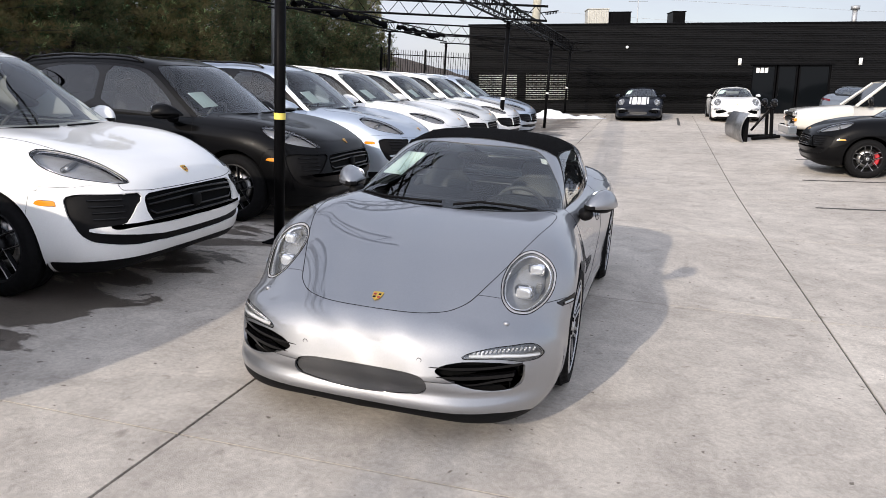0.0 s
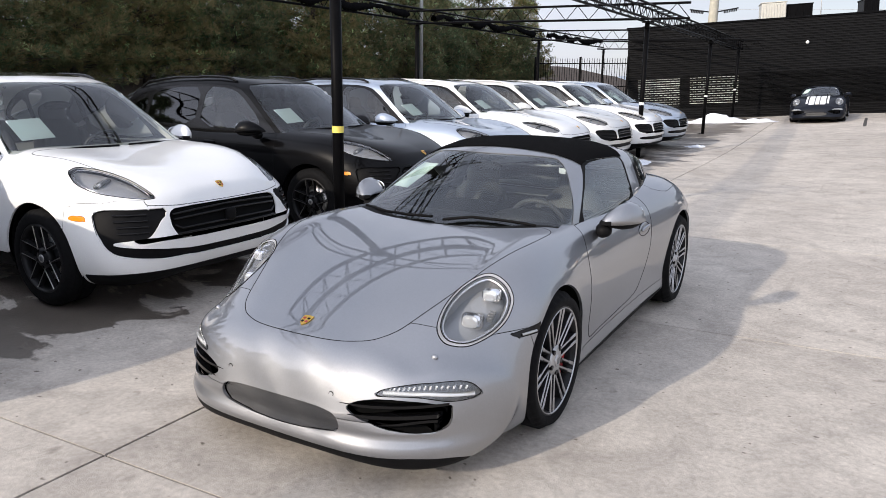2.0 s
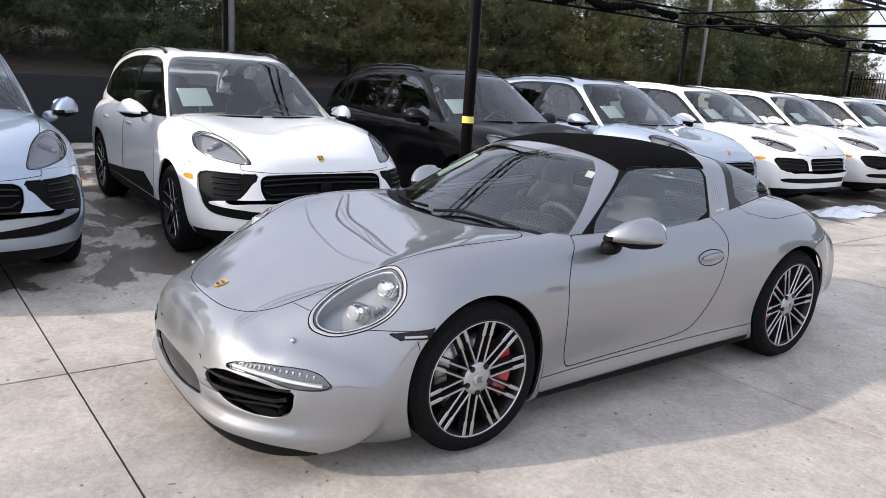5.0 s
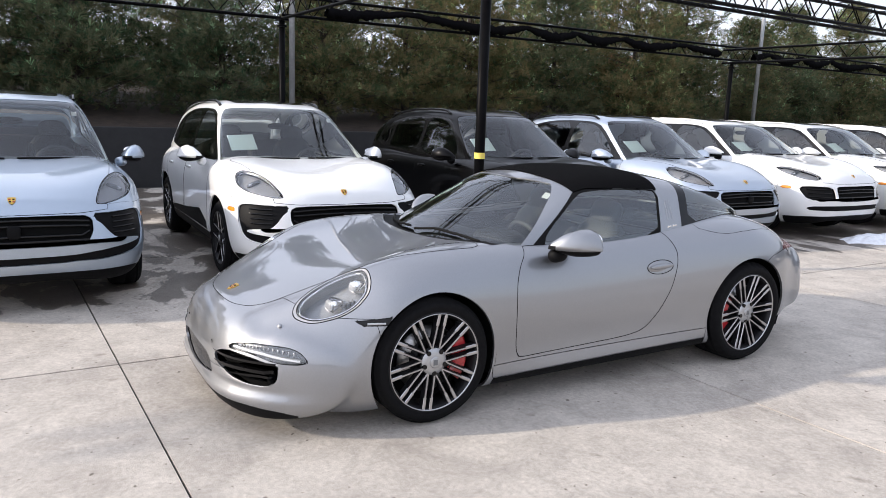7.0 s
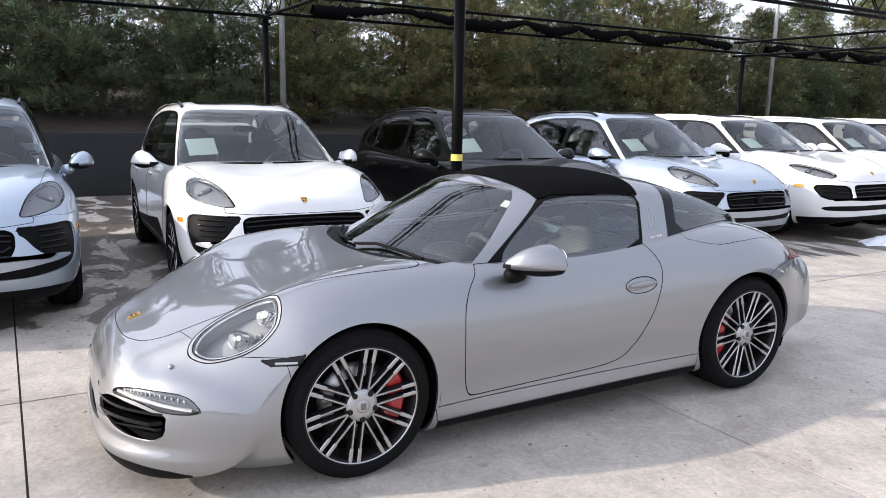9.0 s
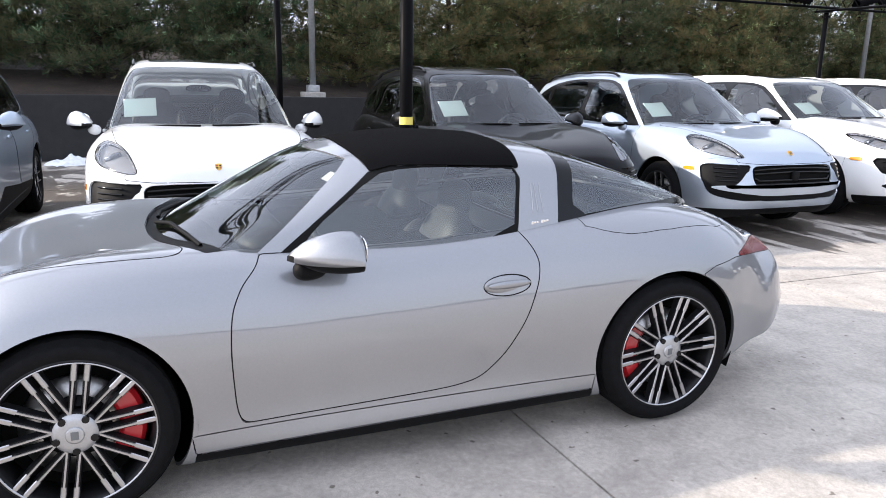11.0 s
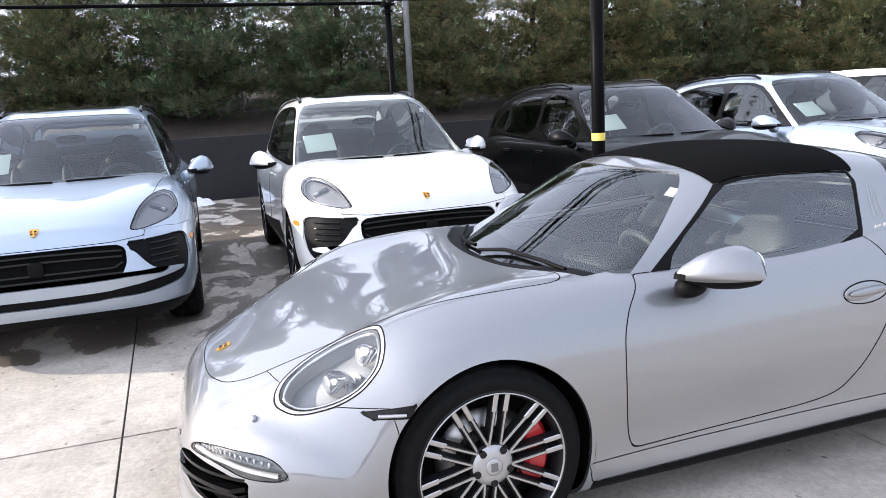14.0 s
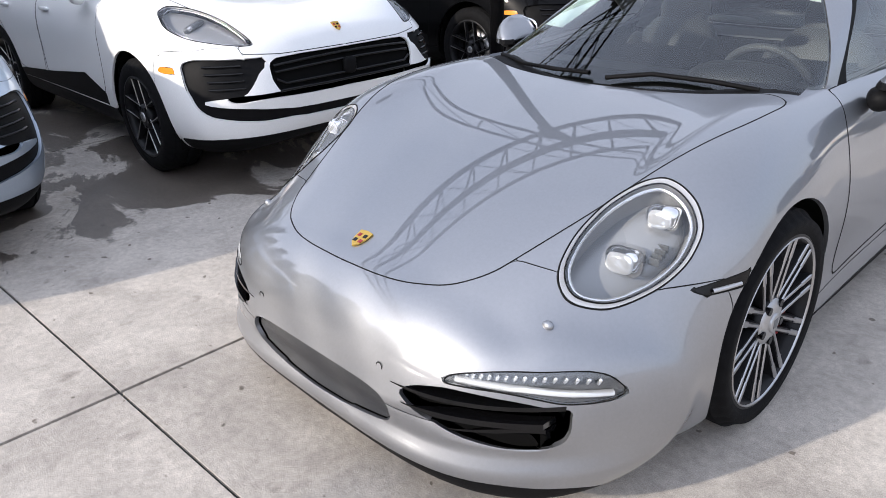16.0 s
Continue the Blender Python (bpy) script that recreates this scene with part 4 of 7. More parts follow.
def wiper(parent, pts):
    V, F = tube(np.array(pts), 0.009, 6)
    return mesh_object("wiper", V, F, PLASTIC, parent)


# ---- the sports car ----
def sports_body(detail=True):
    """The half shell of the sports car's lower body, from lengthwise lines: centre, crown, wing crest, shoulder, flank, sill, bottom."""
    S = (-2.25, -2.24, -2.22, -2.17, -2.11, -2.05, -1.95, -1.80, -1.65, -1.45, -1.22, -0.90, -0.60, 0.0, 0.50, 0.90, 1.22, 1.50, 1.80, 2.00, 2.15, 2.26)
    f = lambda *v: line(S, v, 0.02, 0.20)
    cz = f(0.36, 0.415, 0.468, 0.545, 0.600, 0.640, 0.688, 0.742, 0.785, 0.830, 0.870, 0.905, 0.915, 0.90, 0.93, 0.98, 1.00, 0.98, 0.91, 0.845, 0.72, 0.52)
    mz = f(0.35, 0.410, 0.464, 0.536, 0.587, 0.624, 0.671, 0.728, 0.774, 0.821, 0.862, 0.898, 0.908, 0.90, 0.93, 0.98, 1.00, 0.97, 0.90, 0.835, 0.71, 0.515)
    fx = f(0.40, 0.46, 0.50, 0.54, 0.575, 0.605, 0.638, 0.675, 0.703, 0.720, 0.725, 0.722, 0.715, 0.725, 0.730, 0.755, 0.765, 0.735, 0.665, 0.61, 0.56, 0.46)
    fz = f(0.35, 0.407, 0.455, 0.515, 0.552, 0.580, 0.628, 0.718, 0.796, 0.856, 0.883, 0.888, 0.866, 0.868, 0.902, 0.940, 0.952, 0.922, 0.855, 0.800, 0.69, 0.51)
    sx = f(0.60, 0.66, 0.70, 0.745, 0.775, 0.797, 0.822, 0.848, 0.862, 0.868, 0.866, 0.835, 0.795, 0.795, 0.812, 0.858, 0.884, 0.875, 0.825, 0.775, 0.715, 0.56)
    sz = f(0.35, 0.397, 0.438, 0.482, 0.502, 0.515, 0.542, 0.608, 0.680, 0.735, 0.765, 0.765, 0.765, 0.770, 0.790, 0.820, 0.825, 0.795, 0.745, 0.695, 0.64, 0.49)
    wx = f(0.72, 0.775, 0.805, 0.842, 0.862, 0.875, 0.886, 0.895, 0.900, 0.904, 0.905, 0.878, 0.848, 0.842, 0.856, 0.905, 0.926, 0.920, 0.885, 0.845, 0.785, 0.62)
    wz = f(0.345, 0.360, 0.375, 0.395, 0.410, 0.422, 0.442, 0.482, 0.525, 0.562, 0.585, 0.555, 0.53, 0.53, 0.55, 0.57, 0.585, 0.575, 0.55, 0.52, 0.49, 0.46)
    lx = f(0.71, 0.765, 0.795, 0.830, 0.850, 0.862, 0.872, 0.882, 0.888, 0.890, 0.888, 0.862, 0.842, 0.845, 0.855, 0.888, 0.900, 0.898, 0.868, 0.832, 0.775, 0.61)
    lz = f(0.29, 0.230, 0.200, 0.182, 0.180, 0.184, 0.200, 0.228, 0.252, 0.274, 0.280, 0.280, 0.276, 0.278, 0.282, 0.288, 0.292, 0.300, 0.320, 0.335, 0.36, 0.42)
    bx = f(0.66, 0.70, 0.72, 0.745, 0.765, 0.775, 0.79, 0.81, 0.83, 0.835, 0.835, 0.842, 0.848, 0.852, 0.858, 0.872, 0.87, 0.86, 0.82, 0.78, 0.71, 0.54)
    bz = f(0.28, 0.195, 0.150, 0.122, 0.112, 0.110, 0.110, 0.113, 0.118, 0.124, 0.132, 0.155, 0.160, 0.165, 0.172, 0.180, 0.185, 0.205, 0.240, 0.270, 0.31, 0.40)
    half = lambda f: (lambda s: 0.5 * f(s))
    zero = lambda s: 0 * s
    kf, kr = line((-2.25, -1.9, -1.45, -1.3, 2.3), (0.74, 0.50, 0.06, 0.0, 0.0)), line((-2.3, 1.3, 1.6, 2.0, 2.26), (0.0, 0.0, 0.10, 0.42, 0.60))
    rows = stations(-2.25, 2.26, 0.0125 if detail else 0.03)
    V = fair(loft(rows, [(zero, cz), (half(fx), mz), (fx, fz), (sx, sz), (wx, wz), (lx, lz), (bx, bz), (half(bx), bz), (zero, bz)], lambda s, x: (kf(s) - kr(s)) * x ** 4, 230 if detail else 110), 150 if detail else 10, 60 if detail else 4)
    # iron the bonnet into one even surface
    nh = V.shape[1] // 2
    X, Y, Z = V[:, :nh, 0], V[:, :nh, 1], V[:, :nh, 2]
    ease = lambda v, a, b: (lambda t: t * t * (3 - 2 * t))(np.clip((v - a) / (b - a), 0, 1))
    near = (X < 0.68) & (Y > -2.14) & (Y < -0.78)
    basis = lambda x, y: np.stack([x ** (2 * i) * (y + 1.45) ** j for i in range(3) for j in range(4)], -1)
    coef = np.linalg.lstsq(basis(X[near], Y[near]), Z[near], rcond=None)[0]
    blend = ease(X, 0.68, 0.52) * ease(Y, -2.14, -2.0) * ease(Y, -0.78, -0.92)
    V[:, :nh, 2] = Z + blend * (basis(np.minimum(X, 0.7), np.clip(Y, -2.2, -0.7)) @ coef - Z)
    # close the nose with a low dome
    ring, mid = V[0], (V[0, :1, 2] + V[0, -1:, 2]) / 2
    dome = []
    for q in np.linspace(0.0, 1.0, 7)[:-1]:
        d = ring.copy()
        d[:, 2] = mid + (ring[:, 2] - mid) * q
        d[:, 1] -= 0.006 * (1 - q * q)
        d[:, 0] *= 1 - 0.07 * (1 - q)
        dome.append(d)
    V = np.concatenate([np.array(dome), V])
    # the chin stands forward as a ledge below the openings
    k = np.clip((0.262 - V[..., 2]) / 0.060, 0, 1) * np.clip((-1.75 - V[..., 1]) / 0.30, 0, 1)
    V[..., 1] -= 0.034 * k * k * (3 - 2 * k)
    return V


def sports_cabin(detail=True):
    """The half shell of windscreen, roof, roll hoop and rear window."""
    zero = lambda s: 0 * s
    G = (-0.93, -0.75, -0.55, -0.30, -0.10, 0.25, 0.55, 0.80, 1.10, 1.35, 1.55, 1.66)
    rz = line(G, (0.885, 0.985, 1.095, 1.215, 1.262, 1.292, 1.280, 1.248, 1.170, 1.080, 1.000, 0.955))
    gx = line(G, (0.700, 0.705, 0.712, 0.722, 0.728, 0.730, 0.722, 0.705, 0.655, 0.575, 0.48, 0.40))
    gz = line(G, (0.845, 0.848, 0.850, 0.855, 0.860, 0.875, 0.905, 0.930, 0.950, 0.955, 0.945, 0.930))
    hgt = lambda s: rz(s) - gz(s)
    tx = lambda s: gx(s) - 0.50 * 0.74 * hgt(s)
    pts = [(zero, rz), (lambda s: 0.45 * tx(s), lambda s: gz(s) + 0.975 * hgt(s)), (lambda s: 0.80 * tx(s), lambda s: gz(s) + 0.90 * hgt(s)), (tx, lambda s: gz(s) + 0.74 * hgt(s)),
           (lambda s: gx(s) - 0.16 * hgt(s), lambda s: gz(s) + 0.38 * hgt(s)), (gx, gz), (lambda s: gx(s) + 0.004, lambda s: gz(s) - 0.05)]
    kg = line((-0.93, -0.5, -0.2, 0.2, 0.6, 1.66), (0.55, 0.52, 0.42, 0.12, 0.0, 0.0))
    return loft(stations(-0.93, 1.66, 0.0125 if detail else 0.03), pts, lambda s, x: kg(s) * x ** 2, 110 if detail else 60)


def sports_car(name, label, body=SILVER, top=FABRIC, caliper=RED, detail=True):
    """A low two-door car with a fabric roof panel and a roll hoop. Front towards -y, wheelbase centre on the ground at the origin."""
    car = thing(name, label, "car")
    V = sports_body(detail)
    front = lambda P, N: (P[:, 1] < -1.60) & (N[:, 1] < 0.2)
    upper = lambda P, N: N[:, 2] > 0.25
    flank = lambda P, N: P[:, 0] > 0.5
    regions = [
        region("front_bumper", "yz", [(-3, 0), (-1.50, 0), (-1.50, 0.30), (-1.56, 0.605), (-1.72, 0.605), (-1.80, 0.62), (-1.90, 0.655), (-1.95, 0.652), (-2.0, 0.70), (-3, 0.70)]),
        region("rear_bumper", "yz", [(1.50, 0), (1.50, 0.30), (1.44, 0.60), (1.37, 0.70), (1.45, 0.732), (1.60, 0.752), (1.85, 0.742), (3, 0.70), (3, 0)]),
        region("bonnet", "xy", rounded([(-0.4, -2.122), (0.10, -2.121), (0.24, -2.103), (0.36, -2.052), (0.435, -1.975), (0.475, -1.88), (0.575, -1.63), (0.650, -1.40), (0.690, -1.15), (0.690, -0.86), (0.60, -0.83), (0.40, -0.93), (0.2, -0.965), (-0.4, -0.99)]), upper),
        region("engine_lid", "xy", rounded([(-0.4, 1.50), (0.42, 1.46), (0.52, 1.56), (0.50, 1.86), (0.40, 1.97), (-0.4, 2.02)]), upper),
        region("cowl", "xy", [(-0.4, -0.985), (0.2, -0.960), (0.40, -0.925), (0.60, -0.825), (0.67, -0.76), (0.64, -0.60), (-0.4, -0.60)], upper),
        region("roof_cover", "xy", rounded([(-0.4, 0.78), (0.745, 0.80), (0.80, 0.92), (0.825, 1.05), (0.81, 1.30), (0.73, 1.63), (0.55, 1.72), (0.50, 1.52), (0.40, 1.45), (-0.4, 1.47)], 1), upper),
        region("cabin", "xy", [(-0.4, -0.80), (0.655, -0.62), (0.68, 0.0), (0.68, 0.6), (0.66, 0.95), (0.55, 1.25), (0.40, 1.42), (-0.4, 1.46)], upper),
        region("door", "yz", rounded([(-0.555, 0.92), (-0.584, 0.853), (-0.650, 0.79), (-0.692, 0.70), (-0.702, 0.55), (-0.685, 0.278), (-0.60, 0.278), (-0.266, 0.286), (0.15, 0.299), (0.30, 0.325), (0.409, 0.42), (0.50, 0.565), (0.558, 0.72), (0.570, 0.80), (0.545, 0.865), (0.49, 0.95)], 2), lambda P, N: P[:, 0] > 0.69),
        region("side_skirt", "yz", [(-0.88, -0.1), (-0.84, 0.182), (0.29, 0.200), (0.83, 0.210), (0.90, -0.1)], flank),
        region("sill", "yz", [(-0.842, 0.184), (-0.852, 0.258), (0.30, 0.270), (0.845, 0.279), (0.832, 0.212), (0.29, 0.202)], flank),
        region("tail_lamp", "yz", rounded([(1.60, 0.757), (1.75, 0.784), (1.93, 0.782), (2.2, 0.745), (2.2, 0.70), (1.83, 0.731)]), lambda P, N: P[:, 0] > 0.45),
        region("air_scoop", "xz", rounded([(0.352, 0.374), (0.40, 0.402), (0.478, 0.420), (0.56, 0.420), (0.647, 0.411), (0.700, 0.396), (0.738, 0.392), (0.742, 0.335), (0.732, 0.300), (0.700, 0.284), (0.62, 0.284), (0.517, 0.300), (0.41, 0.340)], 1), front),
        region("driving_lamp", "xz", rounded([(0.455, 0.430), (0.494, 0.458), (0.60, 0.481), (0.735, 0.481), (0.778, 0.462), (0.814, 0.412), (0.795, 0.398), (0.735, 0.400), (0.66, 0.424), (0.60, 0.434)], 1), front),
        region("centre_grille", "xz", rounded([(-0.2, 0.354), (0.10, 0.353), (0.24, 0.349), (0.300, 0.338), (0.326, 0.312), (0.330, 0.280), (0.312, 0.258), (0.25, 0.248), (0.10, 0.235), (-0.2, 0.230)], 1), front),
        region("front_lip", "yz", [(-3, 0), (-1.90, 0), (-1.93, 0.135), (-2.02, 0.160), (-2.15, 0.178), (-3, 0.188)], lambda P, N: P[:, 1] < -1.7),
        region("lamp", "xz", rounded([(0.650, 0.822), (0.705, 0.808), (0.755, 0.777), (0.793, 0.725), (0.795, 0.655), (0.770, 0.605), (0.711, 0.570), (0.630, 0.590), (0.572, 0.642), (0.550, 0.71), (0.560, 0.765), (0.60, 0.805)], 2), lambda P, N: (P[:, 1] < -1.4) & (N[:, 2] > 0.02)),
        region("side_marker", "yz", [(-1.655, 0.592), (-1.484, 0.614), (-1.500, 0.574), (-1.615, 0.572)], flank),
        region("arch", "yz", oval(-1.218, 0.338, 0.374, 0.374, 0, 72), lambda P, N: P[:, 0] > 0.55),
        region("arch", "yz", oval(1.225, 0.345, 0.381, 0.381, 0, 72), lambda P, N: P[:, 0] > 0.55),
    ]
    P, N, out = carve(V, regions, "fender")
    shell_part("front_bumper", P, N, out["front_bumper"], body, car)
    shell_part("rear_bumper", P, N, out["rear_bumper"], body, car)
    bonnet = shell_part("bonnet", P, N, out["bonnet"], body, car)
    shell_part("engine_lid", P, N, out["engine_lid"], body, car)
    shell_part("roof_cover", P, N, out["roof_cover"], body, car)
    shell_part("cowl", P, N, out["cowl"], PLASTIC, car, "black plastic cowl", 0, 0, 0.0, 0.012)
    shell_part("front_lip", P, N, out["front_lip"], PLASTIC, car, "black front lip")
    shell_part("centre_grille", P, N, out["centre_grille"], MESH_GREY, car, "dark grey mesh grille", 0, 0, 0.0, 0.020)
    shell_part("underbody", P, N, [f for k in ("fender", "bonnet", "front_bumper", "rear_bumper", "door", "sill", "side_skirt", "engine_lid") for f in out[k]], LINER, car, "", 0, 0, 0.0, 0.014)
    seam("bonnet_gap", P, N, out["bonnet"], 0, car)
    for side in (1, -1):
        shell_part("wing", P, N, out["fender"], body, car, "", side)
        door = shell_part("door", P, N, out["door"], body, car, "", side)
        seam("door_gap", P, N, out["door"], side, car, 0.003)
        seam("bumper_gap", P, N, out["front_bumper"], side, car, 0.0013, keep=lambda p: p[1] > -1.98 and p[2] > 0.58 and p[1] < -1.57)
        seam("rear_bumper_gap", P, N, out["rear_bumper"], side, car, 0.002, keep=lambda p: p[2] > 0.6)
        seam("roof_cover_gap", P, N, out["roof_cover"], side, car, 0.002, keep=lambda p: p[0] > 0.6)
        seam("lamp_edge", P, N, out["driving_lamp"], side, car, 0.0022)
        seam("marker_edge", P, N, out["side_marker"], side, car, 0.002)
        shell_part("sill", P, N, out["sill"], body, car, "", side, 0.0025)
        shell_part("side_skirt", P, N, out["side_skirt"], PLASTIC, car, "dark grey side skirt", side)
        shell_part("tail_lamp", P, N, out["tail_lamp"], TAIL, car, "red tail lamp", side, 0.001)
        scoop = shell_part("air_scoop", P, N, out["air_scoop"], LINER, car, "black air intake", side, 0, 0.0, 0.05)
        # fins: dark blades across the intake, whose pointed inner ends reach over the bumper
        for z, tip, x1, drop in ((0.386, 0.330, 0.728, 0.010), (0.347, 0.372, 0.700, 0.014), (0.312, 0.50, 0.690, 0.010)):
            xs = np.linspace(tip, x1, 18)
            zs = z + 0.012 * np.sin(np.linspace(0, 1.6, 18))
            face = surface_curve(V, xs, zs, lambda p: p[:, 1] < -1.6, -0.002)
            wide = np.minimum(1.0, (xs - tip) / 0.10)[:, None]
            inner = np.stack([face[:, 0], face[:, 1] + 0.004 + 0.045 * np.clip((xs - tip - 0.03) / 0.10, 0, 1), face[:, 2] - 0.004], 1)
            pts = [q * (side, 1, 1) for q in (inner + (0, 0, 0.003), face + (0, 0, 0.002), face - wide * (0, 0, drop), inner - wide * (0, 0, drop))]
            n = len(xs)
            F = [(r * n + i, r * n + i + 1, ((r + 1) % 4) * n + i + 1, ((r + 1) % 4) * n + i) for r in range(4) for i in range(n - 1)] + [(n - 1, 2 * n - 1, 3 * n - 1, 4 * n - 1)]
            mesh_object("fin", np.concatenate(pts), F, GLOSS_BLACK, scoop, "", False)
        drl = shell_part("driving_lamp", P, N, out["driving_lamp"], LENS, car, "clear driving lamp strip", side, 0.001)
        drl.visible_shadow = False
        shell_part("reflector", P, N, out["driving_lamp"], LAMP_DARK, drl, "", side, 0.001, 0.0, 0.016)
        xs = np.linspace(0.50, 0.785, 16)
        Vt, Ft = tube(surface_curve(V, xs, np.interp(xs, (0.50, 0.66, 0.74, 0.785), (0.442, 0.438, 0.422, 0.414)), lambda p: p[:, 1] < -1.6, 0.013) * (side, 1, 1), 0.0095, 6)
        mesh_object("light_guide", Vt, Ft, LAMP_WHITE_GUIDE, drl)
        xs = np.linspace(0.53, 0.76, 12)
        leds = surface_curve(V, xs, np.interp(xs, (0.53, 0.62, 0.70, 0.76), (0.455, 0.462, 0.458, 0.446)), lambda p: p[:, 1] < -1.6, 0.012)
        for x in np.linspace(0.520, 0.762, 15):
            at = (x * side, float(np.interp(x, leds[:, 0], leds[:, 1])), float(np.interp(x, leds[:, 0], leds[:, 2])))
            blob(drl, "led_cell", LAMP_BOWL, at, (0.0055, 0.004, 0.0115), (0, side * 30, 0), 3.0)
        lamp_unit(car, P, N, out["lamp"], side, 0.07, LAMP_SATIN, [(0.026, 0.108, 0.046, 0.040), (-0.012, -0.002, -0.050, 0.047)], 0.0026)
        mk = shell_part("side_marker", P, N, out["side_marker"], GLOSS_BLACK, car, "dark side marker lamp with a clear strip", side, 0.001)
        ys = np.linspace(-1.60, -1.515, 10)
        Vt, Ft = tube(flank_curve(V, ys, 0.582 + 0.02 * (ys + 1.60)) * (side, 1, 1), 0.006, 6)
        mesh_object("clear_strip", Vt, Ft, LAMP_MID, mk)
        for y, z, r in ((-1.225, 0.340, 0.40), (1.225, 0.346, 0.41)):
            wheel_well(car, y, z, r, 0.50, 0.86, side)
        make_wheel(0.340, 0.267, 0.245, 10, car, (side * 0.760, -1.225, 0.340), side, caliper=caliper, phase=0.25)
        make_wheel(0.346, 0.267, 0.290, 10, car, (side * 0.758, 1.225, 0.346), side, caliper=caliper, phase=0.1, caliper_end=-1)
        # handle: a lens-shaped cup with a pull bar
        q, nq = surface_point(V, "yz", 0.415, 0.714, lambda p: p[:, 0] > 0.6)
        o = oval(0.415, 0.714, 0.104, 0.042, 3, 48)
        Vt, Ft = tube(flank_curve(V, o[:, 0], o[:, 1]) * (side, 1, 1), 0.0028, 5, True)
        mesh_object("cup_edge", Vt, Ft, SEAL, door)
        blob(door, "handle_cup", body, (side * (q.x - 0.004), 0.415, 0.714), (0.012, 0.106, 0.042), (0, 0, 0), 2.0)
        blob(door, "door_handle", body, (side * (q.x + 0.013), 0.42, 0.720), (0.011, 0.098, 0.016), (2, 0, 0), 2.4)
        # mirror
        wing_mirror(car, side, body, (0.800, -0.235, 0.886), label="silver door mirror with black lower shell")
        for x, z in ((0.625, 0.557),):
            q, nq = surface_point(V, "xz", x, z, lambda p: p[:, 1] < -1.6)
            q.x *= side
            blob(car, "washer_cap", body, q, (0.016, 0.012, 0.012))
        for x, z in ((0.283, 0.42),):
            q, nq = surface_point(V, "xz", x, z, lambda p: p[:, 1] < -1.6)
            a = np.linspace(0, 2 * math.pi, 16, endpoint=False)
            c = np.stack([side * q.x + 0.011 * np.cos(a), q.y + 0 * a, q.z + 0.011 * np.sin(a)], 1)
            Vt, Ft = tube(c, 0.0015, 4, True)
            mesh_object("parking_sensor", Vt, Ft, SEAL, car)
    q, nq = surface_point(V, "xy", 0, -2.048, lambda p: p[:, 2] > 0.5)
    crest_badge(bonnet, q, nq, 0.052)

    # greenhouse
    W = sports_cabin(detail)
    gl = [
        region("windscreen", "yz", [(-1.2, 0.5), (-0.655, 0.80), (-0.600, 0.868), (-0.20, 1.180), (-0.165, 1.208), (-0.22, 1.222), (-0.40, 1.235), (-1.2, 1.235)]),
        region("roof_panel", "yz", [(-0.14, 1.40), (-0.14, 1.245), (-0.11, 1.20), (-0.085, 1.150), (0.05, 1.178), (0.287, 1.183), (0.54, 1.168), (0.565, 1.17), (0.585, 1.40)]),
        region("window_seal", "yz", [(-0.54, 0.80), (-0.515, 0.862), (-0.100, 1.165), (0.0, 1.186), (0.15, 1.188), (0.54, 1.176), (0.560, 1.13), (0.485, 0.80)]),
        region("side_window", "yz", rounded([(-0.42, 0.850), (-0.37, 0.950), (-0.078, 1.160), (0.055, 1.181), (0.287, 1.184), (0.53, 1.172), (0.550, 1.14), (0.488, 0.896), (-0.133, 0.853)], 1)),
        region("rear_frame", "yz", [(0.69, 0.80), (0.765, 1.21), (0.80, 1.40), (3, 1.4), (3, 0.5)]),
        region("rear_window", "yz", rounded([(0.795, 0.962), (0.845, 1.20), (0.875, 1.40), (1.50, 1.4), (1.62, 0.985), (1.45, 0.985), (1.15, 0.988)], 1)),
    ]
    P2, N2, o2 = carve(W, gl, "roll_hoop")
    ahead = [f for f in o2["roll_hoop"] if P2[list(f), 1].mean() < 0.2]
    shell_part("windscreen_frame", P2, N2, ahead, body, car)
    shell_part("roll_hoop", P2, N2, [f for f in o2["roll_hoop"] if P2[list(f), 1].mean() >= 0.2], body, car, "silver roll hoop")
    shell_part("windscreen", P2, N2, o2["windscreen"], SCREEN, car, "tinted windscreen", 0, 0, 0.004, 0.004).visible_shadow = False
    shell_part("roof_panel", P2, N2, o2["roof_panel"], top, car, "black fabric roof panel", 0, 0, 0.004, -0.006)
    shell_part("rear_window", P2, N2, o2["rear_window"], SIDEGLASS, car, "wraparound rear window", 0, 0, 0.004, 0.002).visible_shadow = False
    shell_part("rear_window_frame", P2, N2, o2["rear_frame"], GLOSS_BLACK, car, "black window surround", 0, 0, 0.004, 0.001)
    for side in (1, -1):
        shell_part("window_seal", P2, N2, o2["window_seal"], SEAL, car, "", side, 0, 0.004, 0.002)
        shell_part("side_window", P2, N2, o2["side_window"], SIDEGLASS, car, "", side, 0, 0.0, 0.004).visible_shadow = False
        for k in range(3):
            a, na = surface_point(W, "yz", 0.605 + 0.024 * k, 1.105, lambda p: p[:, 0] > 0.3)
            b, nb = surface_point(W, "yz", 0.600 + 0.024 * k, 0.985, lambda p: p[:, 0] > 0.3)
            Vt, Ft = tube([(side * (a.x + (b.x - a.x) * t), a.y + (b.y - a.y) * t, a.z + (b.z - a.z) * t) for t in np.linspace(0, 1, 6)], 0.0036, 6)
            mesh_object("gill", Vt, Ft, body, car)
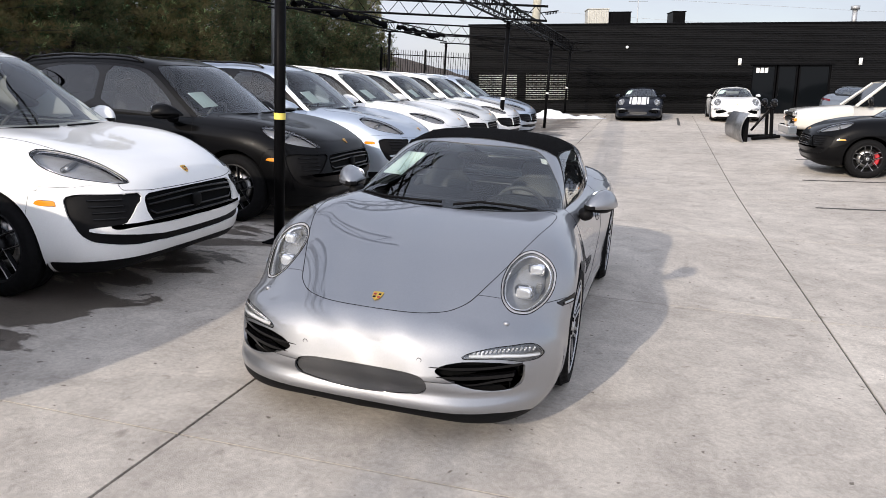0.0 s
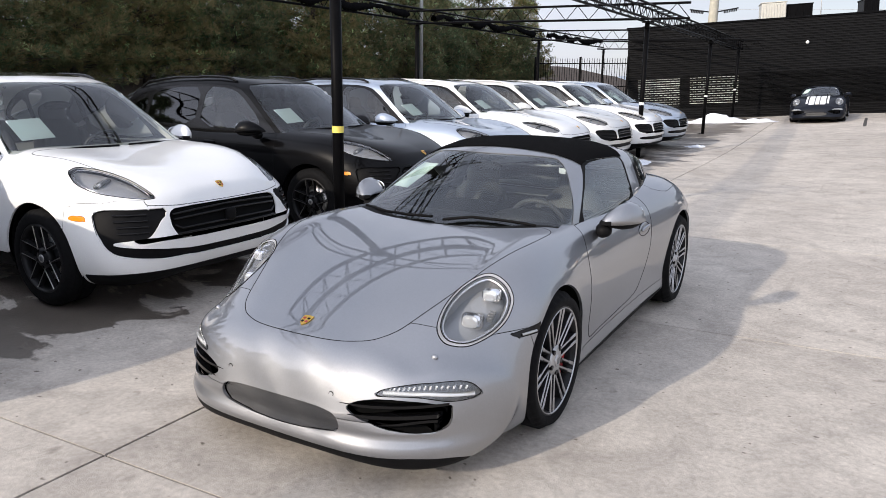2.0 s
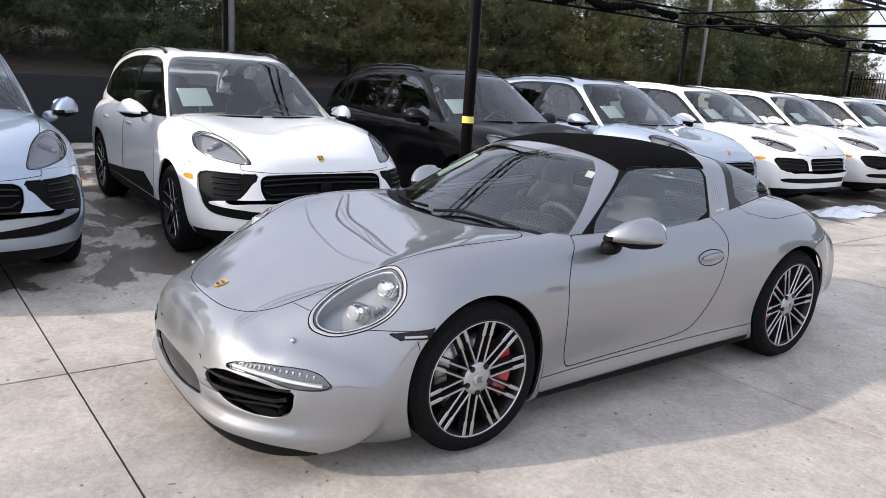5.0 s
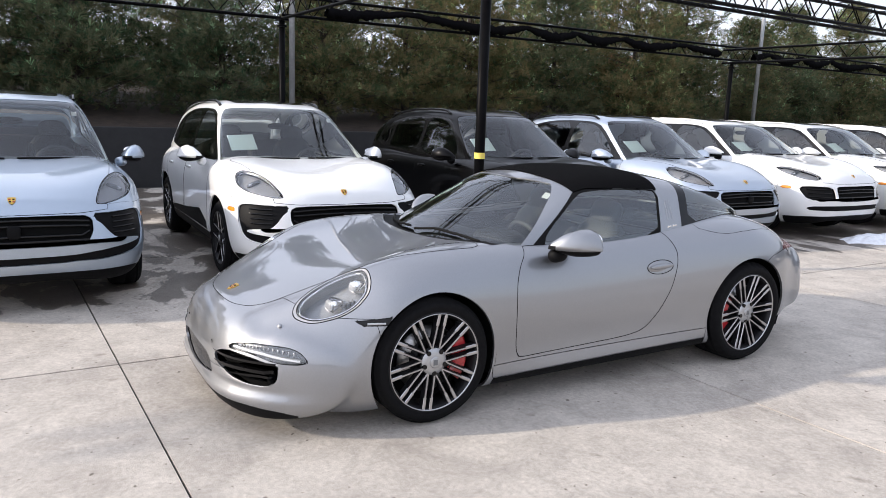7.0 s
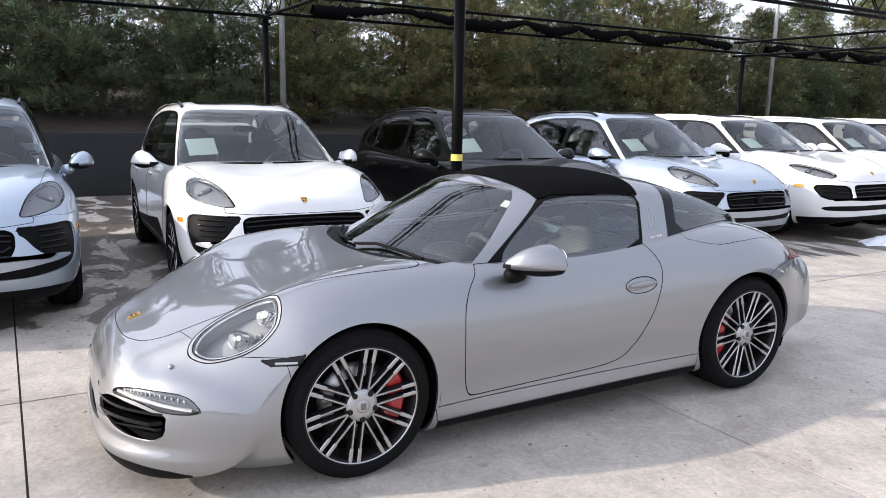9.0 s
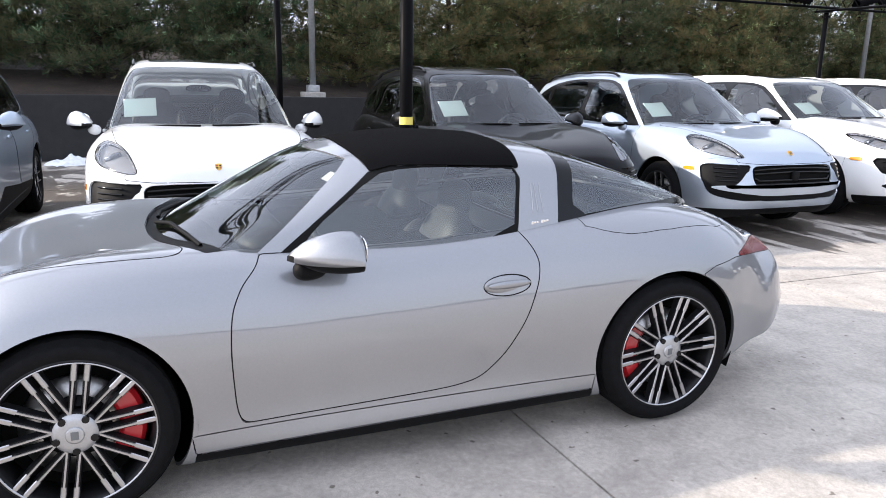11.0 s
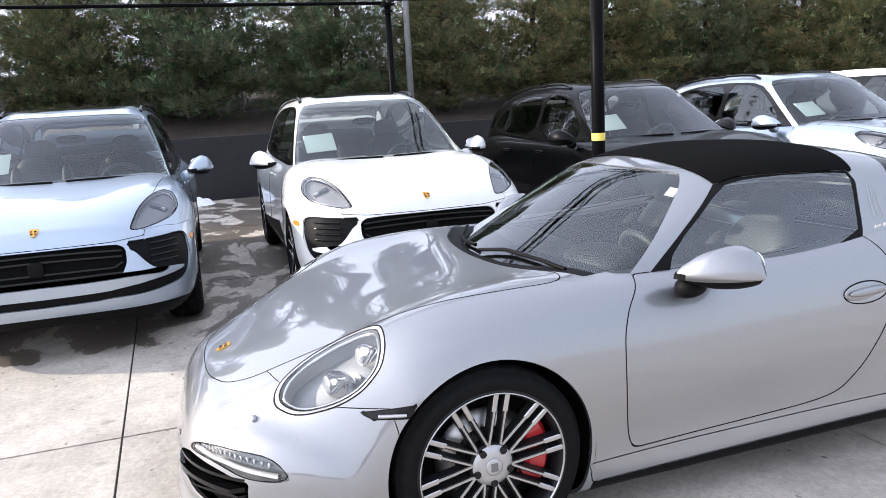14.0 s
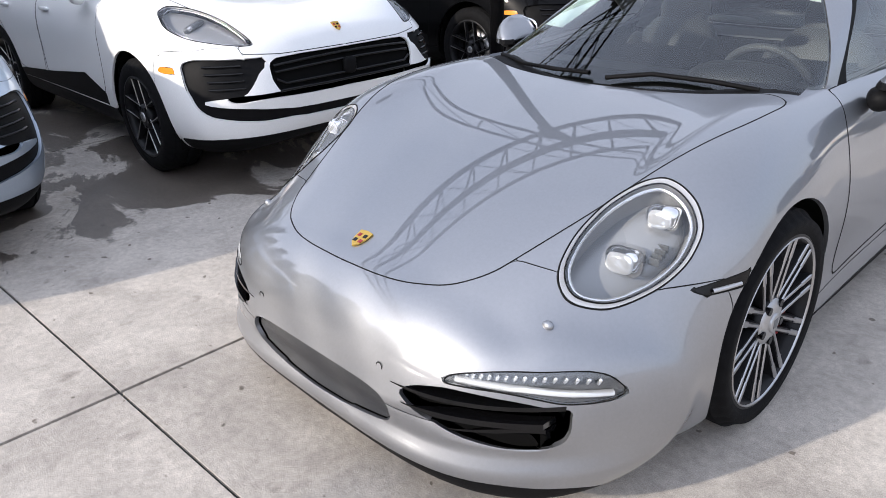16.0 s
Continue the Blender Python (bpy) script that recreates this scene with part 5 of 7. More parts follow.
        for k, (y, w, h) in enumerate(((0.585, 0.010, 0.014), (0.600, 0.012, 0.009), (0.616, 0.010, 0.009), (0.632, 0.012, 0.014), (0.650, 0.010, 0.009), (0.665, 0.011, 0.009))):
            a, na = surface_point(W, "yz", y, 0.948, lambda p: p[:, 0] > 0.3)
            bm = bmesh.new()
            box_bm(bm, -0.002, 0.003, -w / 2, w / 2, -h / 2, h / 2, 0.001, Matrix.Translation((side * a.x, a.y, a.z)))
            part("lettering_bar", bm, CHROME, car)
    # cabin
    bm = bmesh.new()
    box_bm(bm, -0.66, 0.66, -0.75, 1.15, 0.20, 0.24)
    box_bm(bm, -0.62, 0.62, 0.70, 0.74, 0.24, 0.90, 0.02)
    box_bm(bm, -0.10, 0.10, -0.55, 0.65, 0.24, 0.48, 0.03)
    part("cabin_floor", bm, DASH, car)
    bm = bmesh.new()
    box_bm(bm, -0.66, 0.66, -0.86, -0.36, 0.62, 0.86, 0.06)
    box_bm(bm, -0.12, 0.12, -0.50, -0.30, 0.40, 0.84, 0.04)
    dash = part("dashboard", bm, DASH, car, "", True)
    blob(dash, "instrument_hood", DASH, (0.36, -0.50, 0.86), (0.20, 0.13, 0.07), (0, 0, 0), 2.5)
    steering_wheel(car, 0.36, -0.27, 0.80)
    for x in (0.36, -0.36):
        seat(car, x, -0.02, 0.26, LEATHER, 0.92)
        blob(car, "rear_seat", LEATHER, (x * 0.9, 0.78, 0.72), (0.24, 0.08, 0.20), (-20, 0, 0), 3)
    blob(car, "rear_view_mirror", PLASTIC, (0.0, -0.30, 1.145), (0.11, 0.02, 0.03), (0, 0, 0), 2.6)
    bm = bmesh.new()
    a, na = surface_point(W, "xz", 0.485, 1.150, lambda p: p[:, 1] < -0.1)
    for w0, w1, h0, h1, mat, nm in ((-0.020, 0.020, -0.028, 0.028, STICKER, "service_sticker"),):
        zax = na.normalized()
        up = Vector((-0.30, 0.78, 0.62))
        yax = (up - zax * up.dot(zax)).normalized()
        xax = yax.cross(zax)
        mm = Matrix(((xax.x, yax.x, zax.x, a.x - zax.x * 0.01), (xax.y, yax.y, zax.y, a.y - zax.y * 0.01), (xax.z, yax.z, zax.z, a.z - zax.z * 0.01), (0, 0, 0, 1)))
        box_bm(bm, w0, w1, h0, h1, -0.001, 0.001, 0, mm)
        part(nm, bm, mat, car, "white service sticker inside windscreen")
    bm = bmesh.new()
    a, na = surface_point(W, "xz", 0.455, 1.085, lambda p: p[:, 1] < -0.1)
    zax = Vector((-na.x, na.y, na.z)).normalized()
    up = Vector((0.42, 0.78, 0.62))
    yax = (up - zax * up.dot(zax)).normalized()
    xax = yax.cross(zax)
    mm = Matrix(((xax.x, yax.x, zax.x, -a.x - zax.x * 0.016), (xax.y, yax.y, zax.y, a.y - zax.y * 0.016), (xax.z, yax.z, zax.z, a.z - zax.z * 0.016), (0, 0, 0, 1)))
    box_bm(bm, -0.10, 0.10, -0.135, 0.135, -0.001, 0.001, 0, mm)
    part("price_sheet", bm, PAPER, car, "pale green sheet inside the windscreen")
    wa = [Vector(surface_point(W, "xz", x, z, lambda p: p[:, 1] < -0.2)[0]) for x, z in ((0.05, 0.895), (0.20, 0.915), (0.40, 0.905), (0.55, 0.885))]
    wiper(car, [(v.x, v.y - 0.016, v.z + 0.012) for v in wa])
    wb = [Vector(surface_point(W, "xz", x, z, lambda p: p[:, 1] < -0.2)[0]) for x, z in ((0.62, 0.868), (0.40, 0.885), (0.20, 0.895), (0.03, 0.900))]
    wiper(car, [(-v.x, v.y - 0.016, v.z + 0.012) for v in wb])
    return car, V, W


# ---- the parked sport utilities ----
def utility_car(name, label, body=WHITE, kind="compact", caliper=PLASTIC, paper=True):
    """A five-door sport utility car, front towards -y, wheelbase centre on the ground at the origin. kind: compact or large."""
    big = kind == "large"
    car = thing(name, label, "car", "parked sport utility cars")
    S = (-2.39, -2.375, -2.34, -2.28, -2.20, -2.05, -1.75, -1.40, -1.05, -0.85, 0.0, 0.8, 1.4, 2.0, 2.25, 2.34, 2.37)
    ex, ey, ez = (1.03, 1.04, 1.045) if big else (1, 1, 1)
    cz = line(S, (0.58, 0.680, 0.775, 0.872, 0.920, 0.975, 1.030, 1.080, 1.115, 1.125, 1.05, 1.05, 1.06, 1.04, 0.96, 0.80, 0.60), 0.02, 0.08)
    mz = line(S, (0.58, 0.678, 0.768, 0.862, 0.915, 0.980, 1.042, 1.090, 1.115, 1.125, 1.05, 1.05, 1.06, 1.04, 0.96, 0.80, 0.60), 0.02, 0.08)
    fx = line(S, (0.45, 0.52, 0.58, 0.64, 0.69, 0.755, 0.80, 0.812, 0.812, 0.812, 0.825, 0.835, 0.84, 0.80, 0.74, 0.68, 0.60), 0.02, 0.08)
    fz = line(S, (0.58, 0.668, 0.745, 0.822, 0.866, 0.935, 1.022, 1.060, 1.065, 1.062, 1.045, 1.06, 1.08, 1.05, 0.96, 0.79, 0.595), 0.02, 0.08)
    sx = line(S, (0.66, 0.72, 0.78, 0.83, 0.862, 0.90, 0.93, 0.945, 0.93, 0.917, 0.912, 0.93, 0.955, 0.91, 0.84, 0.78, 0.68), 0.02, 0.08)
    sz = line(S, (0.575, 0.64, 0.695, 0.745, 0.78, 0.835, 0.895, 0.905, 0.90, 0.89, 0.87, 0.90, 0.92, 0.90, 0.84, 0.72, 0.58), 0.02, 0.08)
    wx = line(S, (0.78, 0.84, 0.88, 0.91, 0.93, 0.948, 0.957, 0.962, 0.945, 0.935, 0.926, 0.94, 0.965, 0.94, 0.88, 0.82, 0.74), 0.02, 0.08)
    wz = line(S, (0.565, 0.575, 0.585, 0.60, 0.62, 0.64, 0.66, 0.68, 0.66, 0.64, 0.62, 0.64, 0.68, 0.66, 0.62, 0.58, 0.55), 0.02, 0.08)
    lx = line(S, (0.76, 0.81, 0.85, 0.875, 0.89, 0.91, 0.93, 0.94, 0.935, 0.93, 0.925, 0.93, 0.945, 0.91, 0.86, 0.80, 0.72), 0.02, 0.08)
    lz = line(S, (0.545, 0.46, 0.40, 0.35, 0.33, 0.32, 0.33, 0.34, 0.34, 0.34, 0.34, 0.34, 0.36, 0.40, 0.42, 0.45, 0.50), 0.02, 0.08)
    bx = line(S, (0.66, 0.70, 0.72, 0.74, 0.77, 0.80, 0.84, 0.86, 0.86, 0.86, 0.86, 0.86, 0.86, 0.80, 0.74, 0.66, 0.58), 0.02, 0.08)
    bz = line(S, (0.54, 0.41, 0.33, 0.27, 0.235, 0.21, 0.21, 0.21, 0.22, 0.22, 0.22, 0.22, 0.24, 0.28, 0.33, 0.40, 0.48), 0.02, 0.08)
    half = lambda f: (lambda s: 0.5 * f(s))
    zero = lambda s: 0 * s
    kf, kr = line((-2.39, -1.9, -1.5, -1.3, 2.4), (0.36, 0.22, 0.04, 0.0, 0.0)), line((-2.4, 1.4, 2.0, 2.37), (0.0, 0.0, 0.18, 0.3))
    rows = stations(-2.39, 2.37, 0.021, 0.14, 0.14)
    V = loft(rows, [(zero, cz), (half(fx), mz), (fx, fz), (sx, sz), (wx, wz), (lx, lz), (bx, bz), (half(bx), bz), (zero, bz)], lambda s, x: (kf(s) - kr(s)) * x ** 4, 150)
    V *= (ex, ey, ez)
    sc2 = lambda poly, a, b: [(p * a, q * b) for p, q in poly]
    YZ, XZ, XY = (lambda p: sc2(p, ey, ez)), (lambda p: sc2(p, ex, ez)), (lambda p: sc2(p, ex, ey))
    front = lambda P, N: P[:, 1] < -1.75 * ey
    upper = lambda P, N: N[:, 2] > 0.3
    regions = [
        region("front_bumper", "yz", YZ([(-3, 0), (-1.68, 0), (-1.68, 0.40), (-1.76, 0.78), (-1.95, 0.80), (-2.10, 0.83), (-3, 0.83)])),
        region("tailgate", "yz", YZ([(1.95, 0.60), (2.02, 0.95), (2.0, 1.2), (3, 1.2), (3, 0.62)])),
        region("bonnet", "xy", rounded(XY([(-0.4, -2.60), (0.35, -2.60), (0.60, -2.60), (0.66, -2.12), (0.73, -1.6), (0.76, -1.2), (0.74, -1.05), (0.5, -1.12), (-0.4, -1.17)])), upper),
        region("front_bumper", "xz", XZ([(-0.2, 0), (1.2, 0), (1.2, 0.80), (0.85, 0.815), (0.62, 0.792), (0.45, 0.778), (-0.2, 0.775)]), lambda P, N: (P[:, 1] < -1.8 * ey) & (N[:, 1] < -0.2)),
        region("cabin", "xy", XY([(-0.4, -1.08), (0.72, -0.92), (0.76, 0.0), (0.76, 1.3), (0.70, 2.0), (-0.4, 2.1)]), upper),
        region("door", "yz", rounded(YZ([(-0.82, 1.20), (-0.88, 0.85), (-0.87, 0.45), (-0.80, 0.40), (0.25, 0.40), (0.34, 0.46), (0.36, 1.2)]), 1), lambda P, N: P[:, 0] > 0.80),
        region("rear_door", "yz", rounded(YZ([(0.37, 1.20), (0.355, 0.46), (0.42, 0.40), (0.95, 0.42), (1.08, 0.60), (1.26, 0.85), (1.30, 1.2)]), 1), lambda P, N: P[:, 0] > 0.80),
        region("side_blade", "yz", YZ([(-0.86, 0.44), (-0.86, 0.36), (1.0, 0.36), (0.98, 0.42), (0.2, 0.47), (-0.5, 0.54)]), lambda P, N: P[:, 0] > 0.8),
        region("cladding", "yz", YZ([(-1.2, -0.1), (-1.0, 0.35), (1.0, 0.36), (1.2, -0.1)]), lambda P, N: P[:, 0] > 0.5),
        region("lower_lip", "yz", YZ([(-3, 0), (-1.8, 0), (-1.85, 0.30), (-2.2, 0.325), (-3, 0.335)]), lambda P, N: P[:, 1] < -1.7),
        region("side_marker", "yz", rounded(YZ([(-1.945, 0.728), (-1.80, 0.725), (-1.80, 0.690), (-1.945, 0.690)]), 1), lambda P, N: P[:, 0] > 0.8),
    ]
    if big:
        regions += [
            region("grille", "xz", rounded(XZ([(-0.2, 0.74), (0.40, 0.745), (0.47, 0.72), (0.44, 0.56), (0.38, 0.535), (-0.2, 0.525)]), 1), front),
            region("intake", "xz", rounded(XZ([(0.52, 0.735), (0.86, 0.745), (0.895, 0.69), (0.86, 0.555), (0.56, 0.545), (0.485, 0.57)]), 1), front),
            region("slot", "xz", rounded(XZ([(-0.2, 0.47), (0.80, 0.475), (0.86, 0.44), (0.80, 0.405), (-0.2, 0.40)]), 1), front),
            region("lamp", "xz", rounded(XZ([(0.60, 0.865), (0.70, 0.815), (0.82, 0.835), (0.885, 0.90), (0.89, 0.965), (0.83, 0.985), (0.70, 0.935)])), lambda P, N: (P[:, 1] < -1.2) & (N[:, 2] > 0.05)),
        ]
    else:
        regions += [
            region("grille", "xz", rounded([(-0.2, 0.765), (0.46, 0.765), (0.525, 0.735), (0.53, 0.64), (0.49, 0.565), (0.42, 0.548), (-0.2, 0.54)], 1), front),
            region("intake", "xz", rounded([(0.545, 0.770), (0.70, 0.772), (0.852, 0.776), (0.898, 0.750), (0.914, 0.63), (0.900, 0.517), (0.860, 0.462), (0.74, 0.432), (0.60, 0.415), (0.45, 0.408), (-0.2, 0.402), (-0.2, 0.456), (0.373, 0.462), (0.523, 0.480), (0.70, 0.502), (0.82, 0.520), (0.872, 0.534), (0.874, 0.556), (0.79, 0.568), (0.692, 0.578), (0.640, 0.628), (0.585, 0.700), (0.545, 0.722)], 1), front),
            region("lamp", "xz", rounded([(0.556, 0.838), (0.572, 0.878), (0.612, 0.958), (0.672, 1.012), (0.765, 1.040), (0.836, 1.010), (0.868, 0.927), (0.825, 0.872), (0.70, 0.842), (0.60, 0.830)], 1), lambda P, N: (P[:, 1] < -1.2) & (N[:, 2] > 0.05)),
        ]
    r_w = 0.362 * ez
    ay = 1.40 * ey
    regions += [region("arch", "yz", oval(-ay, r_w, 0.415, 0.415), lambda P, N: P[:, 0] > 0.6), region("arch", "yz", oval(ay, r_w, 0.415, 0.415), lambda P, N: P[:, 0] > 0.6)]
    P, N, out = carve(V, regions, "fender")
    for k in ("front_bumper", "tailgate", "bonnet"):
        ob = shell_part(k, P, N, out[k], body, car)
        if k == "bonnet":
            q, nq = surface_point(V, "xy", 0, -2.28 * ey, lambda p: p[:, 2] > 0.6)
            crest_badge(ob, q, nq, 0.055)
    shell_part("lower_lip", P, N, out["lower_lip"], PLASTIC, car, "black lower lip", 0, 0.0, 0.01)
    gr = shell_part("grille", P, N, out["grille"], LINER, car, "black grille", 0, 0, 0.0, 0.03)
    if big:
        shell_part("lower_slot", P, N, out["slot"], PLASTIC, car, "black lower intake", 0, 0, 0.0, 0.025)
    shell_part("underbody", P, N, [f for k in ("fender", "bonnet", "front_bumper", "tailgate", "door", "rear_door", "cladding") for f in out[k]], LINER, car, "", 0, 0, 0.0, 0.014)
    for z in ((0.60, 0.645, 0.69) if big else (0.58, 0.63, 0.68, 0.725)):
        pts = []
        w = 0.43 if big else 0.50
        for x in np.linspace(-w, w, 21):
            q, nq = surface_point(V, "xz", abs(x) * ex, z * ez, lambda p: p[:, 1] < -1.9)
            pts.append((x * ex, q.y + 0.012, q.z))
        Vt, Ft = tube(pts, 0.010, 6)
        mesh_object("grille_bar", Vt, Ft, GLOSS_BLACK, gr)
    if not big:
        q, nq = surface_point(V, "xz", 0, 0.66, lambda p: p[:, 1] < -1.9)
        blob(gr, "camera_pod", PLASTIC, q + Vector((0, 0.004, 0)), (0.045, 0.02, 0.05), (0, 0, 0), 4)
    seam("bonnet_gap", P, N, out["bonnet"], 0, car, 0.003)
    for side in (1, -1):
        shell_part("wing", P, N, out["fender"], body, car, "", side)
        door = shell_part("door", P, N, out["door"], body, car, "", side)
        seam("door_gap", P, N, out["door"], side, car, 0.003)
        seam("bumper_gap", P, N, out["front_bumper"], side, car, 0.0014, keep=lambda p: p[1] > -2.1 * ey and p[2] > 0.6)
        seam("rear_door_gap", P, N, out["rear_door"], side, car, 0.003)
        rdoor = shell_part("rear_door", P, N, out["rear_door"], body, car, "", side)
        for d, y in ((door, 0.16), (rdoor, 1.02)):
            q, nq = surface_point(V, "yz", y * ey, 0.93 * ez, lambda p: p[:, 0] > 0.6)
            blob(d, "door_handle", body, (side * (q.x + 0.012), q.y, q.z), (0.016, 0.10, 0.017), (0, 0, 0), 2.6)
        shell_part("side_blade", P, N, out["side_blade"], PLASTIC, car, "", side, 0.001)
        shell_part("cladding", P, N, out["cladding"], PLASTIC, car, "black sill cladding", side)
        it = shell_part("side_intake", P, N, out["intake"], PLASTIC, car, "black side intake", side, 0, 0.0, 0.03 if big else 0.016)
        for z in ((0.60, 0.65, 0.70) if big else (0.615, 0.655, 0.695, 0.735)):
            xs = np.linspace(0.67 if not big else 0.54, 0.835, 10) * ex
            Vt, Ft = tube(surface_curve(V, xs, z * ez + 0 * xs, lambda p: p[:, 1] < -1.7, 0.026 if big else 0.014, 5) * (side, 1, 1), 0.007, 6)
            mesh_object("intake_bar", Vt, Ft, GLOSS_BLACK, it)
        shell_part("side_marker", P, N, out["side_marker"], AMBER, car, "amber side marker", side, 0.001, 0.004, -0.003)
        lamp_unit(car, P, N, out["lamp"], side, 0.045, LAMP_MID, [(0.02, 0.035, 0.012, 0.035), (-0.06, -0.03, -0.02, 0.028)], 0.003)
        for y in (-ay, ay):
            wheel_well(car, y, r_w, 0.43, 0.55, 0.90, side)
            make_wheel(r_w, 0.255, 0.25, 5, car, (side * 0.815 * ex, y, r_w), side, face=ALLOY, dark_lip=True, caliper=caliper, phase=0.3 if y < 0 else 0.05, spread=0.10)
        wing_mirror(car, side, body, (0.935 * ex, -0.545 * ey, 1.090 * ez), 1.08, (0.925 * ex, -0.65 * ey, 1.05 * ez), foot=PLASTIC if big else body)
    G = (-1.22, -1.12, -0.75, -0.38, -0.10, 0.35, 1.0, 1.5, 1.9, 2.15, 2.30)
    rz = line(G, (1.065, 1.125, 1.385, 1.610, 1.668, 1.698, 1.680, 1.620, 1.495, 1.330, 1.08) if not big else (1.065, 1.115, 1.335, 1.535, 1.590, 1.620, 1.620, 1.590, 1.51, 1.37, 1.08))
    gx = line(G, (0.800, 0.802, 0.812, 0.825, 0.832, 0.840, 0.842, 0.825, 0.790, 0.745, 0.70))
    gz = line(G, (1.030, 1.048, 1.050, 1.044, 1.040, 1.045, 1.060, 1.085, 1.090, 1.06, 0.98))
    hgt = lambda s: rz(s) - gz(s)
    tx = lambda s: gx(s) - 0.40 * 0.86 * hgt(s)
    pts = [(zero, rz), (lambda s: 0.5 * tx(s), lambda s: gz(s) + 0.990 * hgt(s)), (lambda s: 0.87 * tx(s), lambda s: gz(s) + 0.955 * hgt(s)), (tx, lambda s: gz(s) + 0.86 * hgt(s)),
           (lambda s: gx(s) - 0.145 * hgt(s), lambda s: gz(s) + 0.40 * hgt(s)), (gx, gz), (lambda s: gx(s) + 0.006, lambda s: gz(s) - 0.06)]
    kg = line((-1.22, -0.6, -0.2, 0.3, 2.3), (0.36, 0.34, 0.25, 0.0, 0.0))
    W = loft(stations(-1.22, 2.30, 0.021), pts, lambda s, x: kg(s) * x ** 2, 90)
    W *= (ex, ey, ez)
    lift = (lambda poly: [(q, 1.06 + (z - 1.06) * (1.14 if not big else 1.0)) for q, z in poly])
    YZ = lambda poly: sc2(lift(poly), ey, ez)
    gl = [
        region("windscreen", "yz", YZ([(-1.6, 0.9), (-0.92, 1.03), (-0.88, 1.075), (-0.26, 1.490), (-0.22, 1.525), (-0.32, 1.545), (-1.6, 1.555)])),
        region("sunroof", "xy", rounded(XY([(-0.3, -0.12), (0.40, -0.09), (0.44, 0.0), (0.44, 1.25), (0.38, 1.33), (-0.3, 1.35)]), 1), lambda P, N: P[:, 2] > 1.3),
        region("window_band", "yz", rounded(YZ([(-0.82, 1.05), (-0.76, 1.095), (-0.20, 1.465), (0.05, 1.522), (0.5, 1.530), (1.0, 1.515), (1.4, 1.455), (1.70, 1.345), (1.86, 1.225), (1.84, 1.17), (1.6, 1.125), (0.9, 1.085), (0.2, 1.07)]), 1)),
        region("front_window", "yz", rounded(YZ([(-0.56, 1.085), (-0.50, 1.21), (-0.16, 1.435), (0.05, 1.495), (0.40, 1.508), (0.41, 1.095)]), 1)),
        region("rear_side_window", "yz", rounded(YZ([(0.50, 1.10), (0.485, 1.505), (1.0, 1.49), (1.25, 1.44), (1.32, 1.40), (1.36, 1.145), (1.30, 1.125)]), 1)),
        region("quarter_window", "yz", rounded(YZ([(1.43, 1.155), (1.40, 1.395), (1.66, 1.30), (1.79, 1.215), (1.72, 1.175)]), 1)),
        region("rear_window", "yz", YZ([(1.90, 1.16), (1.72, 1.44), (1.72, 1.8), (3, 1.8), (3, 1.12)]), lambda P, N: P[:, 1] > 1.7),
    ]
    P2, N2, o2 = carve(W, gl, "roof")
    shell_part("roof", P2, N2, o2["roof"], body, car)
    shell_part("windscreen", P2, N2, o2["windscreen"], DARK_SCREEN, car, "tinted windscreen", 0, 0, 0.004, 0.004).visible_shadow = False
    shell_part("sunroof", P2, N2, o2["sunroof"], GLOSS_BLACK, car, "dark glass sunroof", 0, 0.001, 0.004)
    if "rear_window" in o2:
        shell_part("rear_window", P2, N2, o2["rear_window"], PRIVACY, car, "", 0, 0, 0.0, 0.003)
    for side in (1, -1):
        shell_part("window_frame", P2, N2, o2["window_band"], GLOSS_BLACK, car, "", side, 0, 0.003, 0.002)
        for k, mat in (("front_window", DIM_GLASS), ("rear_side_window", PRIVACY), ("quarter_window", PRIVACY)):
            shell_part(k, P2, N2, o2[k], mat, car, "", side, 0, 0.0, 0.004).visible_shadow = False
        pts = []
        for y in np.linspace(-0.02, 1.62, 24):
            q, nq = surface_point(W, "yz", y * ey, float(np.interp(y, G, [rz(g) - 0.06 for g in G])) * ez, lambda p: p[:, 0] > 0.3)
            lift = 0.035 * min(1, (y + 0.02) / 0.10, (1.62 - y) / 0.10)
            pts.append((side * (q.x - 0.008), q.y, q.z + max(0.0, lift) + 0.012))
        Vt, Ft = tube(pts, 0.016, 8)
        mesh_object("roof_rail", Vt, Ft, GLOSS_BLACK if not big else body, car)
    bm = bmesh.new()
    box_bm(bm, -0.78, 0.78, -0.9, 2.0, 0.30, 0.36)
    part("cabin_floor", bm, DASH, car)
    bm = bmesh.new()
    box_bm(bm, -0.76 * ex, 0.76 * ex, -0.98 * ey, -0.45 * ey, 0.70 * ez, 1.035 * ez, 0.07)
    part("dashboard", bm, DASH, car, "", True)
    steering_wheel(car, 0.38, -0.32 * ey, 1.02 * ez, -60)
    for x in (0.38, -0.38):
        seat(car, x, -0.02, 0.52 * ez, DASH, 0.98)
    blob(car, "rear_bench", DASH, (0, 1.02, 0.85), (0.66, 0.14, 0.38), (-18, 0, 0), 4)
    blob(car, "rear_view_mirror", PLASTIC, (0.0, -0.30 * ey, 1.415 * ez), (0.12, 0.04, 0.035), (0, 0, 0), 2.6)
    q0 = [surface_point(W, "xz", x * ex, z * ez, lambda p: p[:, 1] < 0)[0] for x, z in ((0.05, 1.10), (0.35, 1.105), (0.65, 1.085))]
    wiper(car, [(v.x, v.y - 0.012, v.z + 0.014) for v in q0])
    wiper(car, [(-v.x * 0.9, v.y - 0.012, v.z + 0.012) for v in q0])
